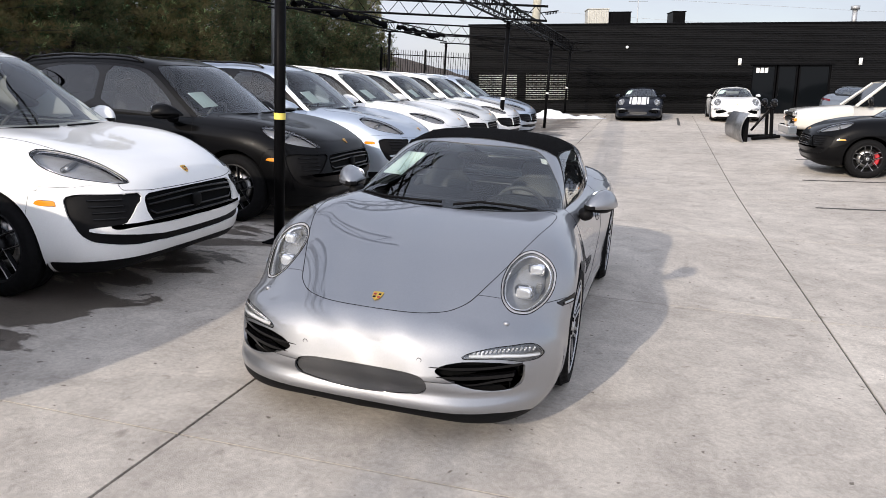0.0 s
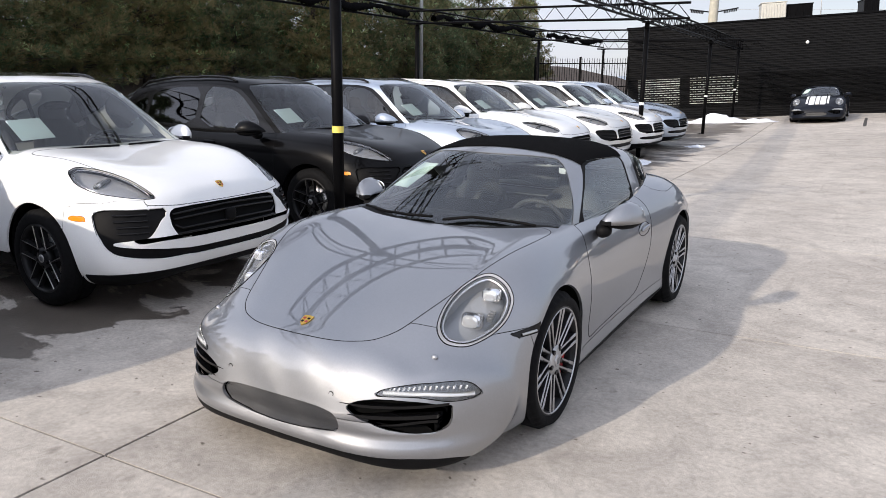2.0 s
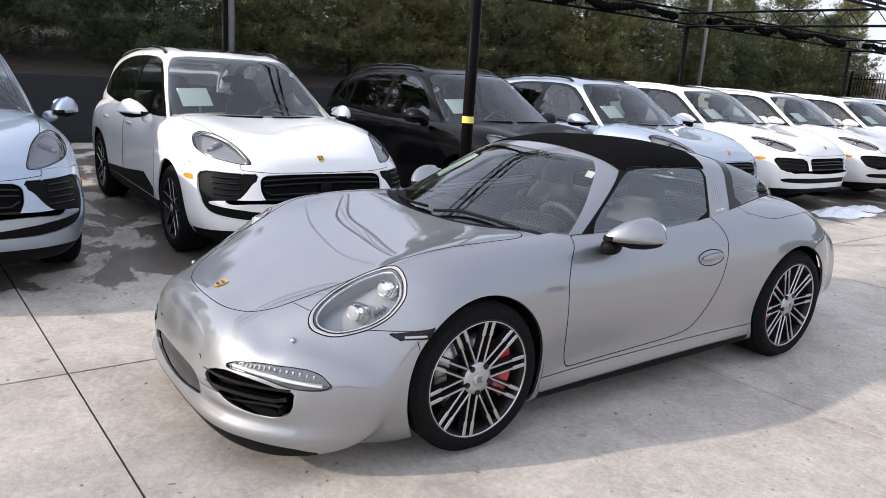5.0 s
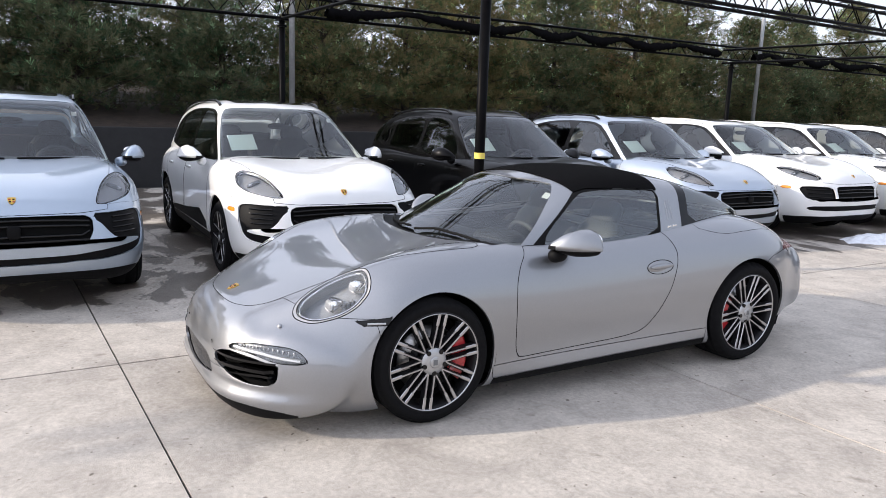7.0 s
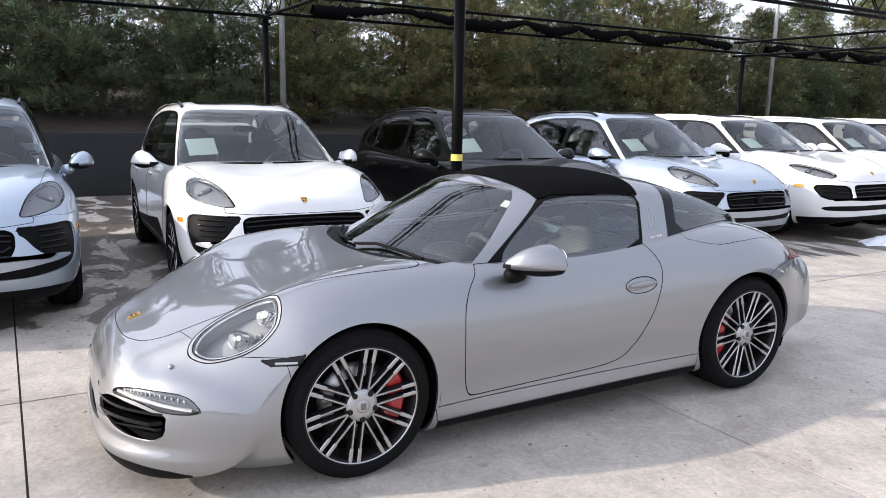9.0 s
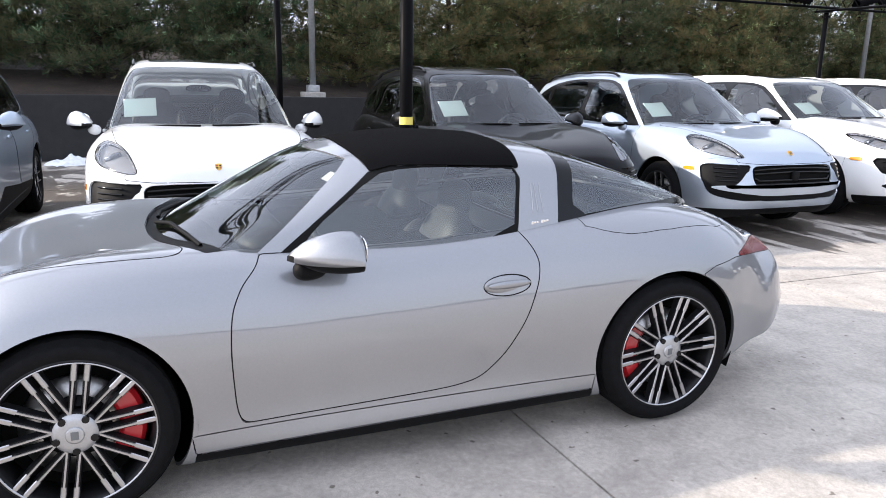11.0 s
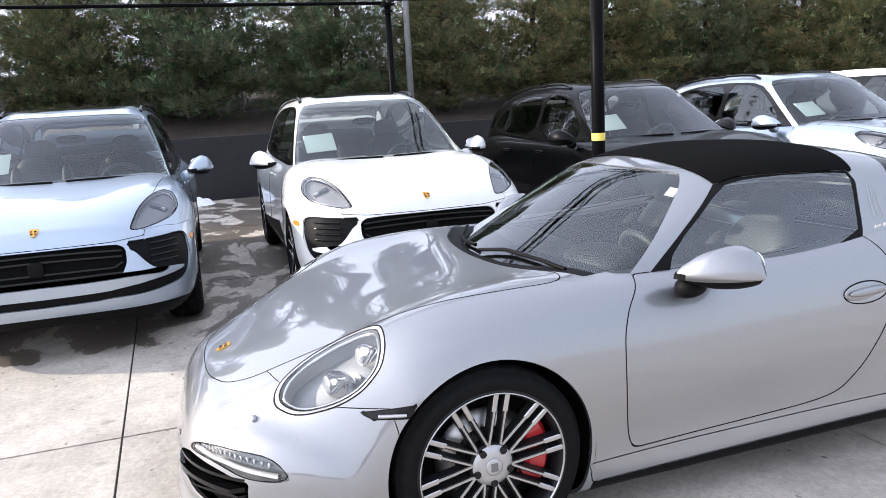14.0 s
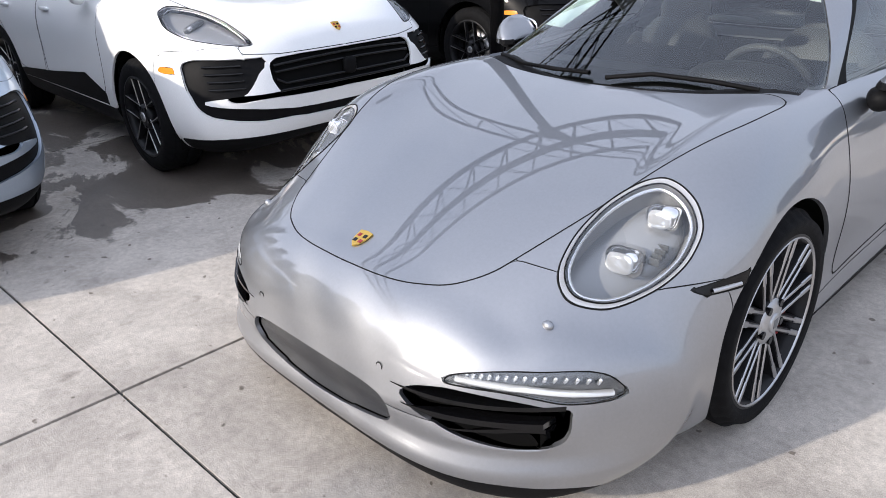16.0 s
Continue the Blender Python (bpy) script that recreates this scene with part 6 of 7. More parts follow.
    a, na = surface_point(W, "xz", 0.545 * ex, (1.50 if not big else 1.43) * ez, lambda p: p[:, 1] < 0)
    bm = bmesh.new()
    box_bm(bm, -0.022, 0.022, -0.001, 0.001, -0.024, 0.024, 0, Matrix.Translation((a.x, a.y + 0.03, a.z)) @ pose(0, 0, 0, -40, 0, 0))
    part("service_sticker", bm, STICKER, car, "white service sticker inside windscreen")
    if paper:
        a, na = surface_point(W, "xz", 0.53 * ex, (1.275 if not big else 1.245) * ez, lambda p: p[:, 1] < 0)
        na.x, a.x = -0.25 * na.x, -a.x
        na.normalize()
        xax = Vector((1, 0, 0)) - na * na.x
        xax.normalize()
        yax = na.cross(xax)
        mm = Matrix(((xax.x, yax.x, na.x, a.x - na.x * 0.036), (xax.y, yax.y, na.y, a.y - na.y * 0.036), (xax.z, yax.z, na.z, a.z - na.z * 0.036), (0, 0, 0, 1)))
        bm = bmesh.new()
        box_bm(bm, -0.135, 0.135, -0.125, 0.125, -0.001, 0.001, 0, mm)
        part("price_sheet", bm, PAPER, car, "pale green sheet inside the windscreen")
    return car


def recolour(ob, swap):
    """Gives a copied thing other paints, slot by slot."""
    for o in ob.children_recursive:
        for slot in o.material_slots:
            if slot.material in swap:
                mat = swap[slot.material]
                slot.link = "OBJECT"
                slot.material = mat
    return ob


# ---- ground ----
def ground_z(x, y):
    """The lot is level round the cars and climbs gently to one side, more so towards the building."""
    u = y - 6.5
    x0 = 2.9 - 0.46 * min(0.5 * (u + math.sqrt(u * u + 4.0)), 21.8)
    d = x - x0
    d = max(0.0, 0.5 * (d + math.sqrt(d * d + 0.8)) - 0.12)
    return 0.064 * min(d, 17.0) * min(1.0, max(0.0, (y + 8.0) / 8.0) if y < 0 else 1.0)


def slab(name, x0, x1, y0, y1, parent, mat, nx, ny, drop=0.013, gap=0.005):
    """A panel of the lot, with edges that go down into the joint."""
    V, F = [], []
    xs = [x0 + gap * 1.5] + list(np.linspace(x0 + gap * 1.5 + 0.0006, x1 - gap * 1.5 - 0.0006, nx)) + [x1 - gap * 1.5]
    ys = [y0 + gap] + list(np.linspace(y0 + gap + 0.0006, y1 - gap - 0.0006, ny)) + [y1 - gap]
    for i, x in enumerate(xs):
        for j, y in enumerate(ys):
            edge = i in (0, len(xs) - 1) or j in (0, len(ys) - 1)
            v = y + 0.042 * (x + 0.745)
            V.append((x - 0.008 * max(0.0, y + 2.5) * (x < 2), v, ground_z(x, v) - (drop if edge else 0)))
    n = len(ys)
    for i in range(len(xs) - 1):
        for j in range(n - 1):
            F.append((i * n + j, (i + 1) * n + j, (i + 1) * n + j + 1, i * n + j + 1))
    return mesh_object(name, V, F, mat, parent, "", False)


JOINT = material("joint_filler", (0.05, 0.047, 0.043), 0.9, grain=0.4, scale=40)
EARTH = material("dry_grass_ground", (0.20, 0.17, 0.11), 0.95, grain=0.4, scale=4, wear=0.3)


def build_ground():
    V, F = [], []
    xs = [-3000, -300, -60, -30] + list(np.linspace(-12, 24, 37)) + [40, 80, 300, 3000]
    ys = [-3000, -300, -60, -30] + list(np.linspace(-18, 34, 53)) + [50, 90, 300, 3000]
    for x in xs:
        for y in ys:
            V.append((x, y, (ground_z(x, y) if -12 <= x <= 24 and -18 <= y <= 34 else ground_z(min(max(x, -12), 24), min(max(y, -18), 34))) - 0.014))
    n = len(ys)
    for i in range(len(xs) - 1):
        for j in range(n - 1):
            F.append((i * n + j, (i + 1) * n + j, (i + 1) * n + j + 1, i * n + j + 1))
    g = mesh_object("ground", V, F, JOINT, None, "", False)
    return tagged(g, "dark joint bed under the pale concrete panels", "ground", kind="structure")


ground = build_ground()
pavement = tagged(new("pavement"), "pale stained concrete lot in jointed panels", "pavement", kind="structure")
XJ = [-11.1, -7.45, -4.1, -0.745, 2.585, 5.92, 9.25, 12.6, 15.9, 19.2, 24.0]
YJ = [-18, -12.2, -8.98, -5.78, -2.575, 0.54, 3.78, 7.0, 10.2, 13.4, 16.6, 19.8, 23.0, 26.2, 29.4, 33.5]
for xa, xb_ in zip(XJ, XJ[1:]):
    for ya, yb in zip(YJ, YJ[1:]):
        slab("panel", xa, xb_, ya, yb, pavement, CONCRETE, 8, 8)

# ---- the two main cars ----
hero, HERO_V, HERO_W = sports_car("sports_car", "silver two-door sports car with black fabric roof panel")
A = utility_car("sport_utility_car", "white compact sport utility car with black grille", WHITE)
B = utility_car("large_utility_car", "white large sport utility car", WHITE, "large")


def park(ob, x, y, turn=90):
    ob.matrix_basis = pose(x, y, ground_z(x, y), 0, 0, turn)
    return ob


def parked(src, x, y, label, swap, turn=90):
    c = copy_thing(src, pose(x, y, ground_z(x, y), 0, 0, turn))
    c["label"] = label
    return recolour(c, swap)


park(A, -4.46, -0.48)
parked(A, -4.43, -3.11, "ice-blue silver compact sport utility car", {WHITE: ICE})
parked(A, -4.50, 2.56, "glossy black compact sport utility car beside a post", {WHITE: BLACK_PAINT})
parked(A, -4.46, 5.14, "cool silver compact sport utility car", {WHITE: SILVER2})
park(B, -4.62, 7.65)
parked(B, -4.62, 10.2, "pearl white large sport utility car", {WHITE: CREAM})
parked(B, -4.62, 12.9, "bright white large sport utility car", {})
parked(B, -4.62, 15.5, "pale silver large sport utility car", {WHITE: SILVER2})

# ---- canopy frame ----
def truss(name, a, b, label, depth=0.32, wide=0.0, step=0.55):
    """A lattice beam between two points of its lower chord: one flat frame, or two side by side with ties."""
    a, b = Vector(a), Vector(b)
    up = Vector((0, 0, depth))
    across = (b - a).cross(up).normalized() * (wide / 2)
    t = thing(name, label, "truss", "canopy beams")
    for off in ((across, -across) if wide else (across,)):
        for nm, o in (("lower_chord", off), ("upper_chord", off + up)):
            bm = bmesh.new()
            rod_bm(bm, a + o, b + o, 0.025 if wide else 0.027, 8)
            part(nm, bm, STEEL, t)
    n = max(2, int((b - a).length / step))
    for i in range(n):
        p, q, m = a.lerp(b, i / n), a.lerp(b, (i + 1) / n), a.lerp(b, (i + 0.5) / n)
        bm = bmesh.new()
        for off in ((across, -across) if wide else (across,)):
            rod_bm(bm, p + off, m + up + off, 0.009, 5)
            rod_bm(bm, m + up + off, q + off, 0.009, 5)
        if wide:
            rod_bm(bm, p + across, q - across, 0.008, 5)
            rod_bm(bm, m + up + across, m + up - across, 0.008, 5)
        part("web", bm, STEEL, t)
    return t


def post(x, y, h, tape, label):
    p = thing("canopy_post", label, "post", "canopy posts", pose(x, y, ground_z(x, y)))
    bm = bmesh.new()
    rod_bm(bm, (0, 0, 0), (0, 0, h), 0.052, 20)
    part("shaft", bm, STEEL, p, "", True)
    bm = bmesh.new()
    box_bm(bm, -0.12, 0.12, -0.12, 0.12, 0.0, 0.014, 0.004)
    part("base_plate", bm, STEEL, p)
    bm = bmesh.new()
    rod_bm(bm, (0, 0, h - 0.14), (0, 0, h - 0.11), 0.085, 16)
    rod_bm(bm, (0, 0, h - 0.03), (0, 0, h), 0.12, 16)
    part("cap_flange", bm, STEEL, p)
    if tape:
        bm = bmesh.new()
        rod_bm(bm, (0, 0, 1.185), (0, 0, 1.245), 0.0545, 20)
        part("tape_band", bm, tape, p)
    return p


FRONT = [(-2.2, 0.99), (-2.45, 12.3), (-2.62, 20.6), (-2.78, 27.3)]
BACK = [(-8.75, 1.03), (-8.75, 12.75), (-8.75, 21.1), (-8.75, 28.6)]
for i, (x, y) in enumerate(FRONT):
    post(x, y, 3.0, YELLOW if i == 0 else WHITE_TAPE, "black round steel canopy post with a tape band")
for x, y in BACK:
    post(x, y, 3.15, None, "black round steel canopy post behind the parked cars")
for (x0, y0), (x1, y1) in zip(FRONT, FRONT[1:]):
    truss("canopy_truss", (x0, y0, 3.02), (x1, y1, 3.02), "black steel lattice beam over the parked cars", 0.30, 0.26)
for (x0, y0), (x1, y1) in zip(BACK, BACK[1:]):
    truss("canopy_truss", (x0, y0, 3.22), (x1, y1, 3.22), "black steel lattice beam with bundled shade cloth")
for (x0, y0), (x1, y1) in zip(FRONT, BACK):
    truss("canopy_truss", (x0 + 0.9, y0, 3.04), (x1 - 0.3, y1, 3.16), "black steel cross beam of the canopy frame")
truss("canopy_truss", (-2.2, 0.99, 3.02), (-2.0, -10.0, 3.02), "black steel lattice beam over the parked cars", 0.30, 0.26)
truss("canopy_truss", (-8.75, 1.03, 3.16), (-8.75, -10.0, 3.16), "black steel lattice beam with bundled shade cloth")



def shade_cloth(y0, y1, z):
    """Black shade cloth bunched along a beam in uneven swags."""
    rng_ = random.Random(int(y0 * 10) + 7)
    pts, rad = [], []
    n = int((y1 - y0) / 0.06)
    for i in range(n):
        y = y0 + (y1 - y0) * i / n
        k = abs(math.sin(math.pi * (y - y0) / 1.9 + 1.1 * math.sin(y * 0.8)))
        pts.append((-8.72 + 0.05 * noise.noise((y * 2, 0, 3)), y, z + 0.25 - 0.13 * k + 0.03 * noise.noise((y * 5, 1, 0))))
        rad.append(0.045 + 0.05 * k + 0.03 * noise.noise((y * 7, 5, 0)))
    V, F = tube(np.array(pts), 1.0, 9)
    P = np.repeat(np.array(pts), 9, 0)
    V = P + (V - P) * np.repeat(np.array(rad), 9)[:, None] * (1 + 0.25 * np.sin(np.arange(len(P)) * 2.4))[:, None]
    return tagged(mesh_object("shade_cloth", V, F, FABRIC), "black shade cloth bunched along the rear canopy beam", "cloth", "shade cloths")


for (x0, y0), (x1, y1) in zip(BACK, BACK[1:]):
    shade_cloth(y0 + 0.8, y1 - 0.5, 3.20)

# ---- retaining wall, bank and trees ----
bm = bmesh.new()
box_bm(bm, -11.75, -11.3, -40, 30, -0.3, 1.16, 0.02)
tagged(part("retaining_wall", bm, WALL_DARK), "dark painted retaining wall behind the parked cars", "wall", kind="structure")


def bank():
    V, F = [], []
    xs, ys = np.linspace(-11.7, -40, 24), np.linspace(-60, 60, 100)
    for x in xs:
        for y in ys:
            u = -11.7 - x
            V.append((x, y, 1.10 + 0.16 * min(u, 6) + 0.20 * min(max(0.0, u - 5.6), 5.0) + 0.12 * noise.noise((x * 0.7, y * 0.7, 0)) * min(1, u)))
    n = len(ys)
    for i in range(len(xs) - 1):
        for j in range(n - 1):
            F.append((i * n + j, i * n + j + 1, (i + 1) * n + j + 1, (i + 1) * n + j))
    return tagged(mesh_object("bank", V, F, SOIL), "mulched earth bank above the wall", "ground", kind="structure")


bank()


def pine(seed, height, radius):
    """A pine: tapered trunk, whorled limbs, and tufts of needles along them."""
    rng = random.Random(seed)
    t = thing("pine_tree", "dense green pine with brown inner twigs on the bank", "tree", "pines behind the lot")
    bm = bmesh.new()
    rod_bm(bm, (0, 0, -0.3), (0.05, 0.03, height * 0.5), 0.13, 10, 0.08)
    rod_bm(bm, (0.05, 0.03, height * 0.5), (0, 0, height * 0.97), 0.08, 8, 0.015)
    part("trunk", bm, BARK, t, "", True)
    limbs, V, F = bmesh.new(), [], []
    z = 0.0
    while z < height * 0.98:
        f = z / height
        reach = radius * (1.0 + 0.16 * min(1.0, f * 4)) * (1 - f) ** 0.66 + 0.12
        turn = rng.uniform(0, 2 * math.pi)
        count = rng.randint(6, 7)
        for k in range(count):
            a = turn + 2 * math.pi * (k + rng.uniform(-0.3, 0.3)) / count
            L = reach * rng.uniform(0.62, 1.10)
            base, end = Vector((0, 0, z)), Vector((L * math.cos(a), L * math.sin(a), z + rng.uniform(0.02, 0.42) * L))
            rod_bm(limbs, base, end, 0.020, 5, 0.006)
            # the needles sit in pads towards the end of each limb, with gaps between
            pads = max(2, int(L / 0.36))
            for j in range(pads):
                u = 1.0 - 0.78 * j / pads
                spread = 0.085 + 0.05 * (1 - abs(2 * u - 1.3))
                mid = base.lerp(end, u) + Vector((rng.gauss(0, 0.16), rng.gauss(0, 0.16), rng.gauss(0.02, 0.05))) * (0.5 + 0.8 * L * (1.1 - u))
                for i in range(rng.randint(12, 18)):
                    c = mid + Vector((rng.gauss(0, spread * 1.25), rng.gauss(0, spread * 1.25), rng.gauss(0, spread * 0.8)))
                    ax = (c - mid) * 2.2 + (end - base).normalized() * 0.35 + Vector((0, 0, 0.35))
                    ax.normalize()
                    o = len(V)
                    V.append(c)
                    for q in range(9):
                        d = ax * rng.uniform(0.5, 1.0) + Vector((rng.gauss(0, 0.42), rng.gauss(0, 0.42), rng.gauss(0, 0.42)))
                        d.normalize()
                        d *= rng.uniform(0.10, 0.19)
                        w = d.cross(Vector((rng.gauss(0, 1), rng.gauss(0, 1), rng.gauss(0, 1)))).normalized() * 0.011
                        j2 = len(V)
                        V += [c + d - w, c + d + w]
                        F.append((o, j2, j2 + 1))
        z += rng.uniform(0.18, 0.25) if z < height * 0.35 or z > height * 0.7 else rng.uniform(0.24, 0.34)
    part("branch", limbs, BARK, t)
    mesh_object("crown", [tuple(v) for v in V], F, NEEDLES, t, "", False)
    return t


PINES = [pine(1, 5.8, 2.05), pine(2, 6.6, 2.15), pine(3, 5.3, 2.05)]
rng = random.Random(5)
spots = []
# both rows run on out of view towards -y, to darken paint reflections
y = -26.0
while y < 31:
    spots.append((-13.6 + rng.uniform(-0.5, 0.5), y))
    y += rng.uniform(2.3, 3.0)
y = -26.0
while y < 34:
    spots.append((-16.6 + rng.uniform(-0.8, 0.8), y))
    y += rng.uniform(2.9, 4.2)
for i, (x, y) in enumerate(spots):
    m = pose(x, y, 1.25 + 0.16 * min(6, -11.7 - x), 0, 0, rng.uniform(0, 360))
    s = rng.uniform(0.85, 1.08) * (0.80 if y < 20 else 0.70) * (1.0 if x > -15 else 0.84)
    m = m @ Matrix.Diagonal((s, s, s, 1))
    if i < 3:
        PINES[i].matrix_basis = m
    else:
        c = copy_thing(PINES[i % 3], pose(0, 0, 0))
        c.matrix_basis = m

# ---- light poles ----
for x, y, h in ((-11.62, 2.16, 7.0), (-11.7, 17.7, 7.0)):
    p = thing("light_pole", "galvanised light pole on a concrete footing", "pole", "light poles", pose(x, y, 1.1))
    bm = bmesh.new()
    rod_bm(bm, (0, 0, 0.28), (0, 0, h), 0.065, 14, 0.05)
    part("shaft", bm, GALV, p, "", True)
    bm = bmesh.new()
    box_bm(bm, -0.22, 0.22, -0.22, 0.22, -0.3, 0.16, 0.02)
    part("footing", bm, CONCRETE_BASE, p)
    bm = bmesh.new()
    box_bm(bm, -0.12, 0.12, -0.12, 0.12, 0.16, 0.30, 0.015)
    part("base_cover", bm, GALV, p)

# ---- building ----
TILT_B = 0.060


def wz(x):
    """Level line of the building, which runs out over the climbing lot."""
    return TILT_B * (x + 7.3)


bld = thing("dark_building", "low black building with horizontal metal siding", "building", kind="structure")
bld.matrix_basis = pose(-7.35, 28.3, -0.05, 0, 0, 12.3) @ pose(0, 0, 0, 0, -math.degrees(math.atan(TILT_B)), 0)
Hb = 4.0
opens = [(0.45, 2.22, 0.62, 1.86), (2.63, 4.60, 0.68, 1.89), (12.8, 16.25, 0.0, 2.22)]
bm = bmesh.new()
xs = [0.0] + [v for o in opens for v in o[:2]] + [18.8]
for a, b in zip(xs, xs[1:]):
    box_o = [o for o in opens if abs(o[0] - a) < 1e-6]
    if box_o:
        o = box_o[0]
        if o[2] > 0:
            box_bm(bm, a, b, 0.02, 0.25, -0.6, o[2])
        box_bm(bm, a, b, 0.02, 0.25, o[3], Hb)
    else:
        box_bm(bm, a, b, 0.02, 0.25, -0.6, Hb)
box_bm(bm, 0.0, 0.25, 0.25, 14, -0.6, Hb)
box_bm(bm, 18.55, 18.8, 0.25, 14, -0.6, Hb)
box_bm(bm, 0.25, 18.55, 13.75, 14, -0.6, Hb)
part("wall", bm, SIDING, bld)
bm = bmesh.new()
box_bm(bm, 0.25, 18.55, 0.25, 13.75, Hb - 0.5, Hb - 0.3)
part("roof", bm, WALL_DARK, bld)
z = -0.05
while z < Hb - 0.1:
    segs = [(0.0, 18.8)]
    for o in opens:
        if o[2] - 0.04 < z + 0.05 < o[3] + 0.06:
            segs = [s for p, q in segs for s in ((p, o[0]), (o[1], q)) if s[1] - s[0] > 0.01] if any(p <= o[0] and o[1] <= q for p, q in segs) else segs
            segs = [s for s in segs]
    for p, q in segs:
        V = [(p, 0.018, z), (p, -0.022, z + 0.012), (p, -0.022, z + 0.05), (p, 0.018, z + 0.072), (q, 0.018, z), (q, -0.022, z + 0.012), (q, -0.022, z + 0.05), (q, 0.018, z + 0.072)]
        mesh_object("siding_board", V, [(0, 1, 5, 4), (1, 2, 6, 5), (2, 3, 7, 6), (0, 3, 2, 1), (4, 5, 6, 7)], SIDING, bld, "", False)
    z += 0.098
bm = bmesh.new()
box_bm(bm, -0.05, 18.85, -0.05, 0.28, Hb, Hb + 0.07, 0.01)
part("coping", bm, STEEL, bld)

# ---- building details ----
BLOCK = material("glass_block", (0.80, 0.82, 0.76), 0.12, grain=0.3, scale=30, coat=0.5)
BLOCK_DARK = material("glass_block_core", (0.05, 0.055, 0.05), 0.1)
GROUT = material("grout", (0.45, 0.44, 0.38), 0.8)
DOOR_GLASS = material("dark_storefront_glass", (0.004, 0.005, 0.006), 0.04, spec=0.10)


def glass_blocks(x0, x1, z0, z1):
    w = new("glass_block_window")
    w.parent = bld
    bm = bmesh.new()
    box_bm(bm, x0, x1, 0.08, 0.14, z0, z1)
    part("grout_bed", bm, GROUT, w)
    nx, nz = max(1, round((x1 - x0) / 0.195)), max(1, round((z1 - z0) / 0.195))
    sx_, sz_ = (x1 - x0) / nx, (z1 - z0) / nz
    bm = bmesh.new()
    box_bm(bm, -sx_ / 2 + 0.012, sx_ / 2 - 0.012, -0.04, 0.04, -sz_ / 2 + 0.012, sz_ / 2 - 0.012, 0.015)
    first = part("glass_block", bm, BLOCK, w)
    bm = bmesh.new()
    box_bm(bm, -sx_ * 0.20, sx_ * 0.20, -0.045, -0.03, -sz_ * 0.20, sz_ * 0.20, 0.004)
    core = part("block_core", bm, BLOCK_DARK, first)
    for i in range(nx):
        for k in range(nz):
            at = Matrix.Translation((x0 + sx_ * (i + 0.5), 0.06, z0 + sz_ * (k + 0.5)))
            if i == k == 0:
                first.matrix_basis = at
            else:
                b = new("glass_block", first.data)
                b.parent, b.matrix_basis = w, at
                c = new("block_core", core.data)
                c.parent = b


for o in opens[:2]:
    glass_blocks(*o)
x0, x1, z0, z1 = opens[2]
shop = new("door_1")
shop.parent = bld
for a, b, nm in ((x0, x0 + 1.08, "side_light"), (x0 + 1.14, x0 + 2.02, "door_leaf"), (x0 + 2.08, x1, "side_light")):
    bm = bmesh.new()
    box_bm(bm, a + 0.06, b - 0.06, 0.10, 0.115, z0 + 0.1, z1 - 0.07)
    pane = part(nm, bm, DOOR_GLASS, shop)
    bm = bmesh.new()
    for q in ((a, a + 0.06, z0, z1), (b - 0.06, b, z0, z1), (a + 0.06, b - 0.06, z0, z0 + 0.1), (a + 0.06, b - 0.06, z1 - 0.07, z1)):
        box_bm(bm, q[0], q[1], 0.06, 0.16, q[2], q[3], 0.004)
    part("frame", bm, STEEL, pane)
bm = bmesh.new()
rod_bm(bm, (x0 + 1.22, 0.03, 0.85), (x0 + 1.22, 0.03, 1.25), 0.014, 8)
part("pull_handle", bm, GLOSS_BLACK, shop)
bm = bmesh.new()
box_bm(bm, x0 - 0.12, x1 + 0.12, -0.06, 0.06, z1, z1 + 0.06, 0.008)
part("door_head", bm, STEEL, shop)
for k in range(3):
    bm = bmesh.new()
    box_bm(bm, x0 + 0.20 + 0.185 * k, x0 + 0.345 + 0.185 * k, 0.092, 0.099, z1 - 0.34, z1 - 0.12, 0.002)
    part("number_bar", bm, STICKER, shop, "white bar on the glass")
LAMP_WHITE = material("white_lamp_shell", (0.8, 0.8, 0.78), 0.4)
for xb_, zb_, tall in ((7.16, 3.02, 0.0), (12.17, 2.36, 0.30), (17.4, 2.36, 0.30)):
    wl = thing("wall_lamp", "small white wall lamp on the black siding", "lamp", "wall lamps", bld.matrix_basis @ Matrix.Translation((xb_, -0.02, zb_)))
    bm = bmesh.new()
    if tall:
        rod_bm(bm, (0, -0.10, -tall / 2), (0, -0.10, tall / 2), 0.075, 16)
    else:
        bmesh.ops.create_uvsphere(bm, u_segments=14, v_segments=8, radius=0.07, matrix=Matrix.Translation((0, -0.05, 0)))
    part("lamp_body", bm, LAMP_WHITE, wl, "", True)
    bm = bmesh.new()
    box_bm(bm, -0.05, 0.05, -0.04, 0.01, -0.05, 0.05, 0.008)
    part("bracket", bm, STEEL, wl)


def roof_unit(x0, x1, y, h, mat, ribs, label):
    u = thing("rooftop_unit", label, "air conditioner", "rooftop units", bld.matrix_basis @ Matrix.Translation((x0, y, Hb - 0.3)))
    w = x1 - x0
    bm = bmesh.new()
    box_bm(bm, 0, w, 0, 1.2, 0.0, h, 0.02)
    part("casing", bm, mat, u)
    for i in range(ribs):
        bm = bmesh.new()
        x = w * (i + 0.5) / ribs
        box_bm(bm, x - 0.025, x + 0.025, -0.02, 0.004, 0.25, h - 0.06, 0.004)
        part("louvre", bm, mat, u)
    bm = bmesh.new()
    box_bm(bm, -0.03, w + 0.03, -0.03, 1.23, h, h + 0.04, 0.008)
    part("lid", bm, mat, u)


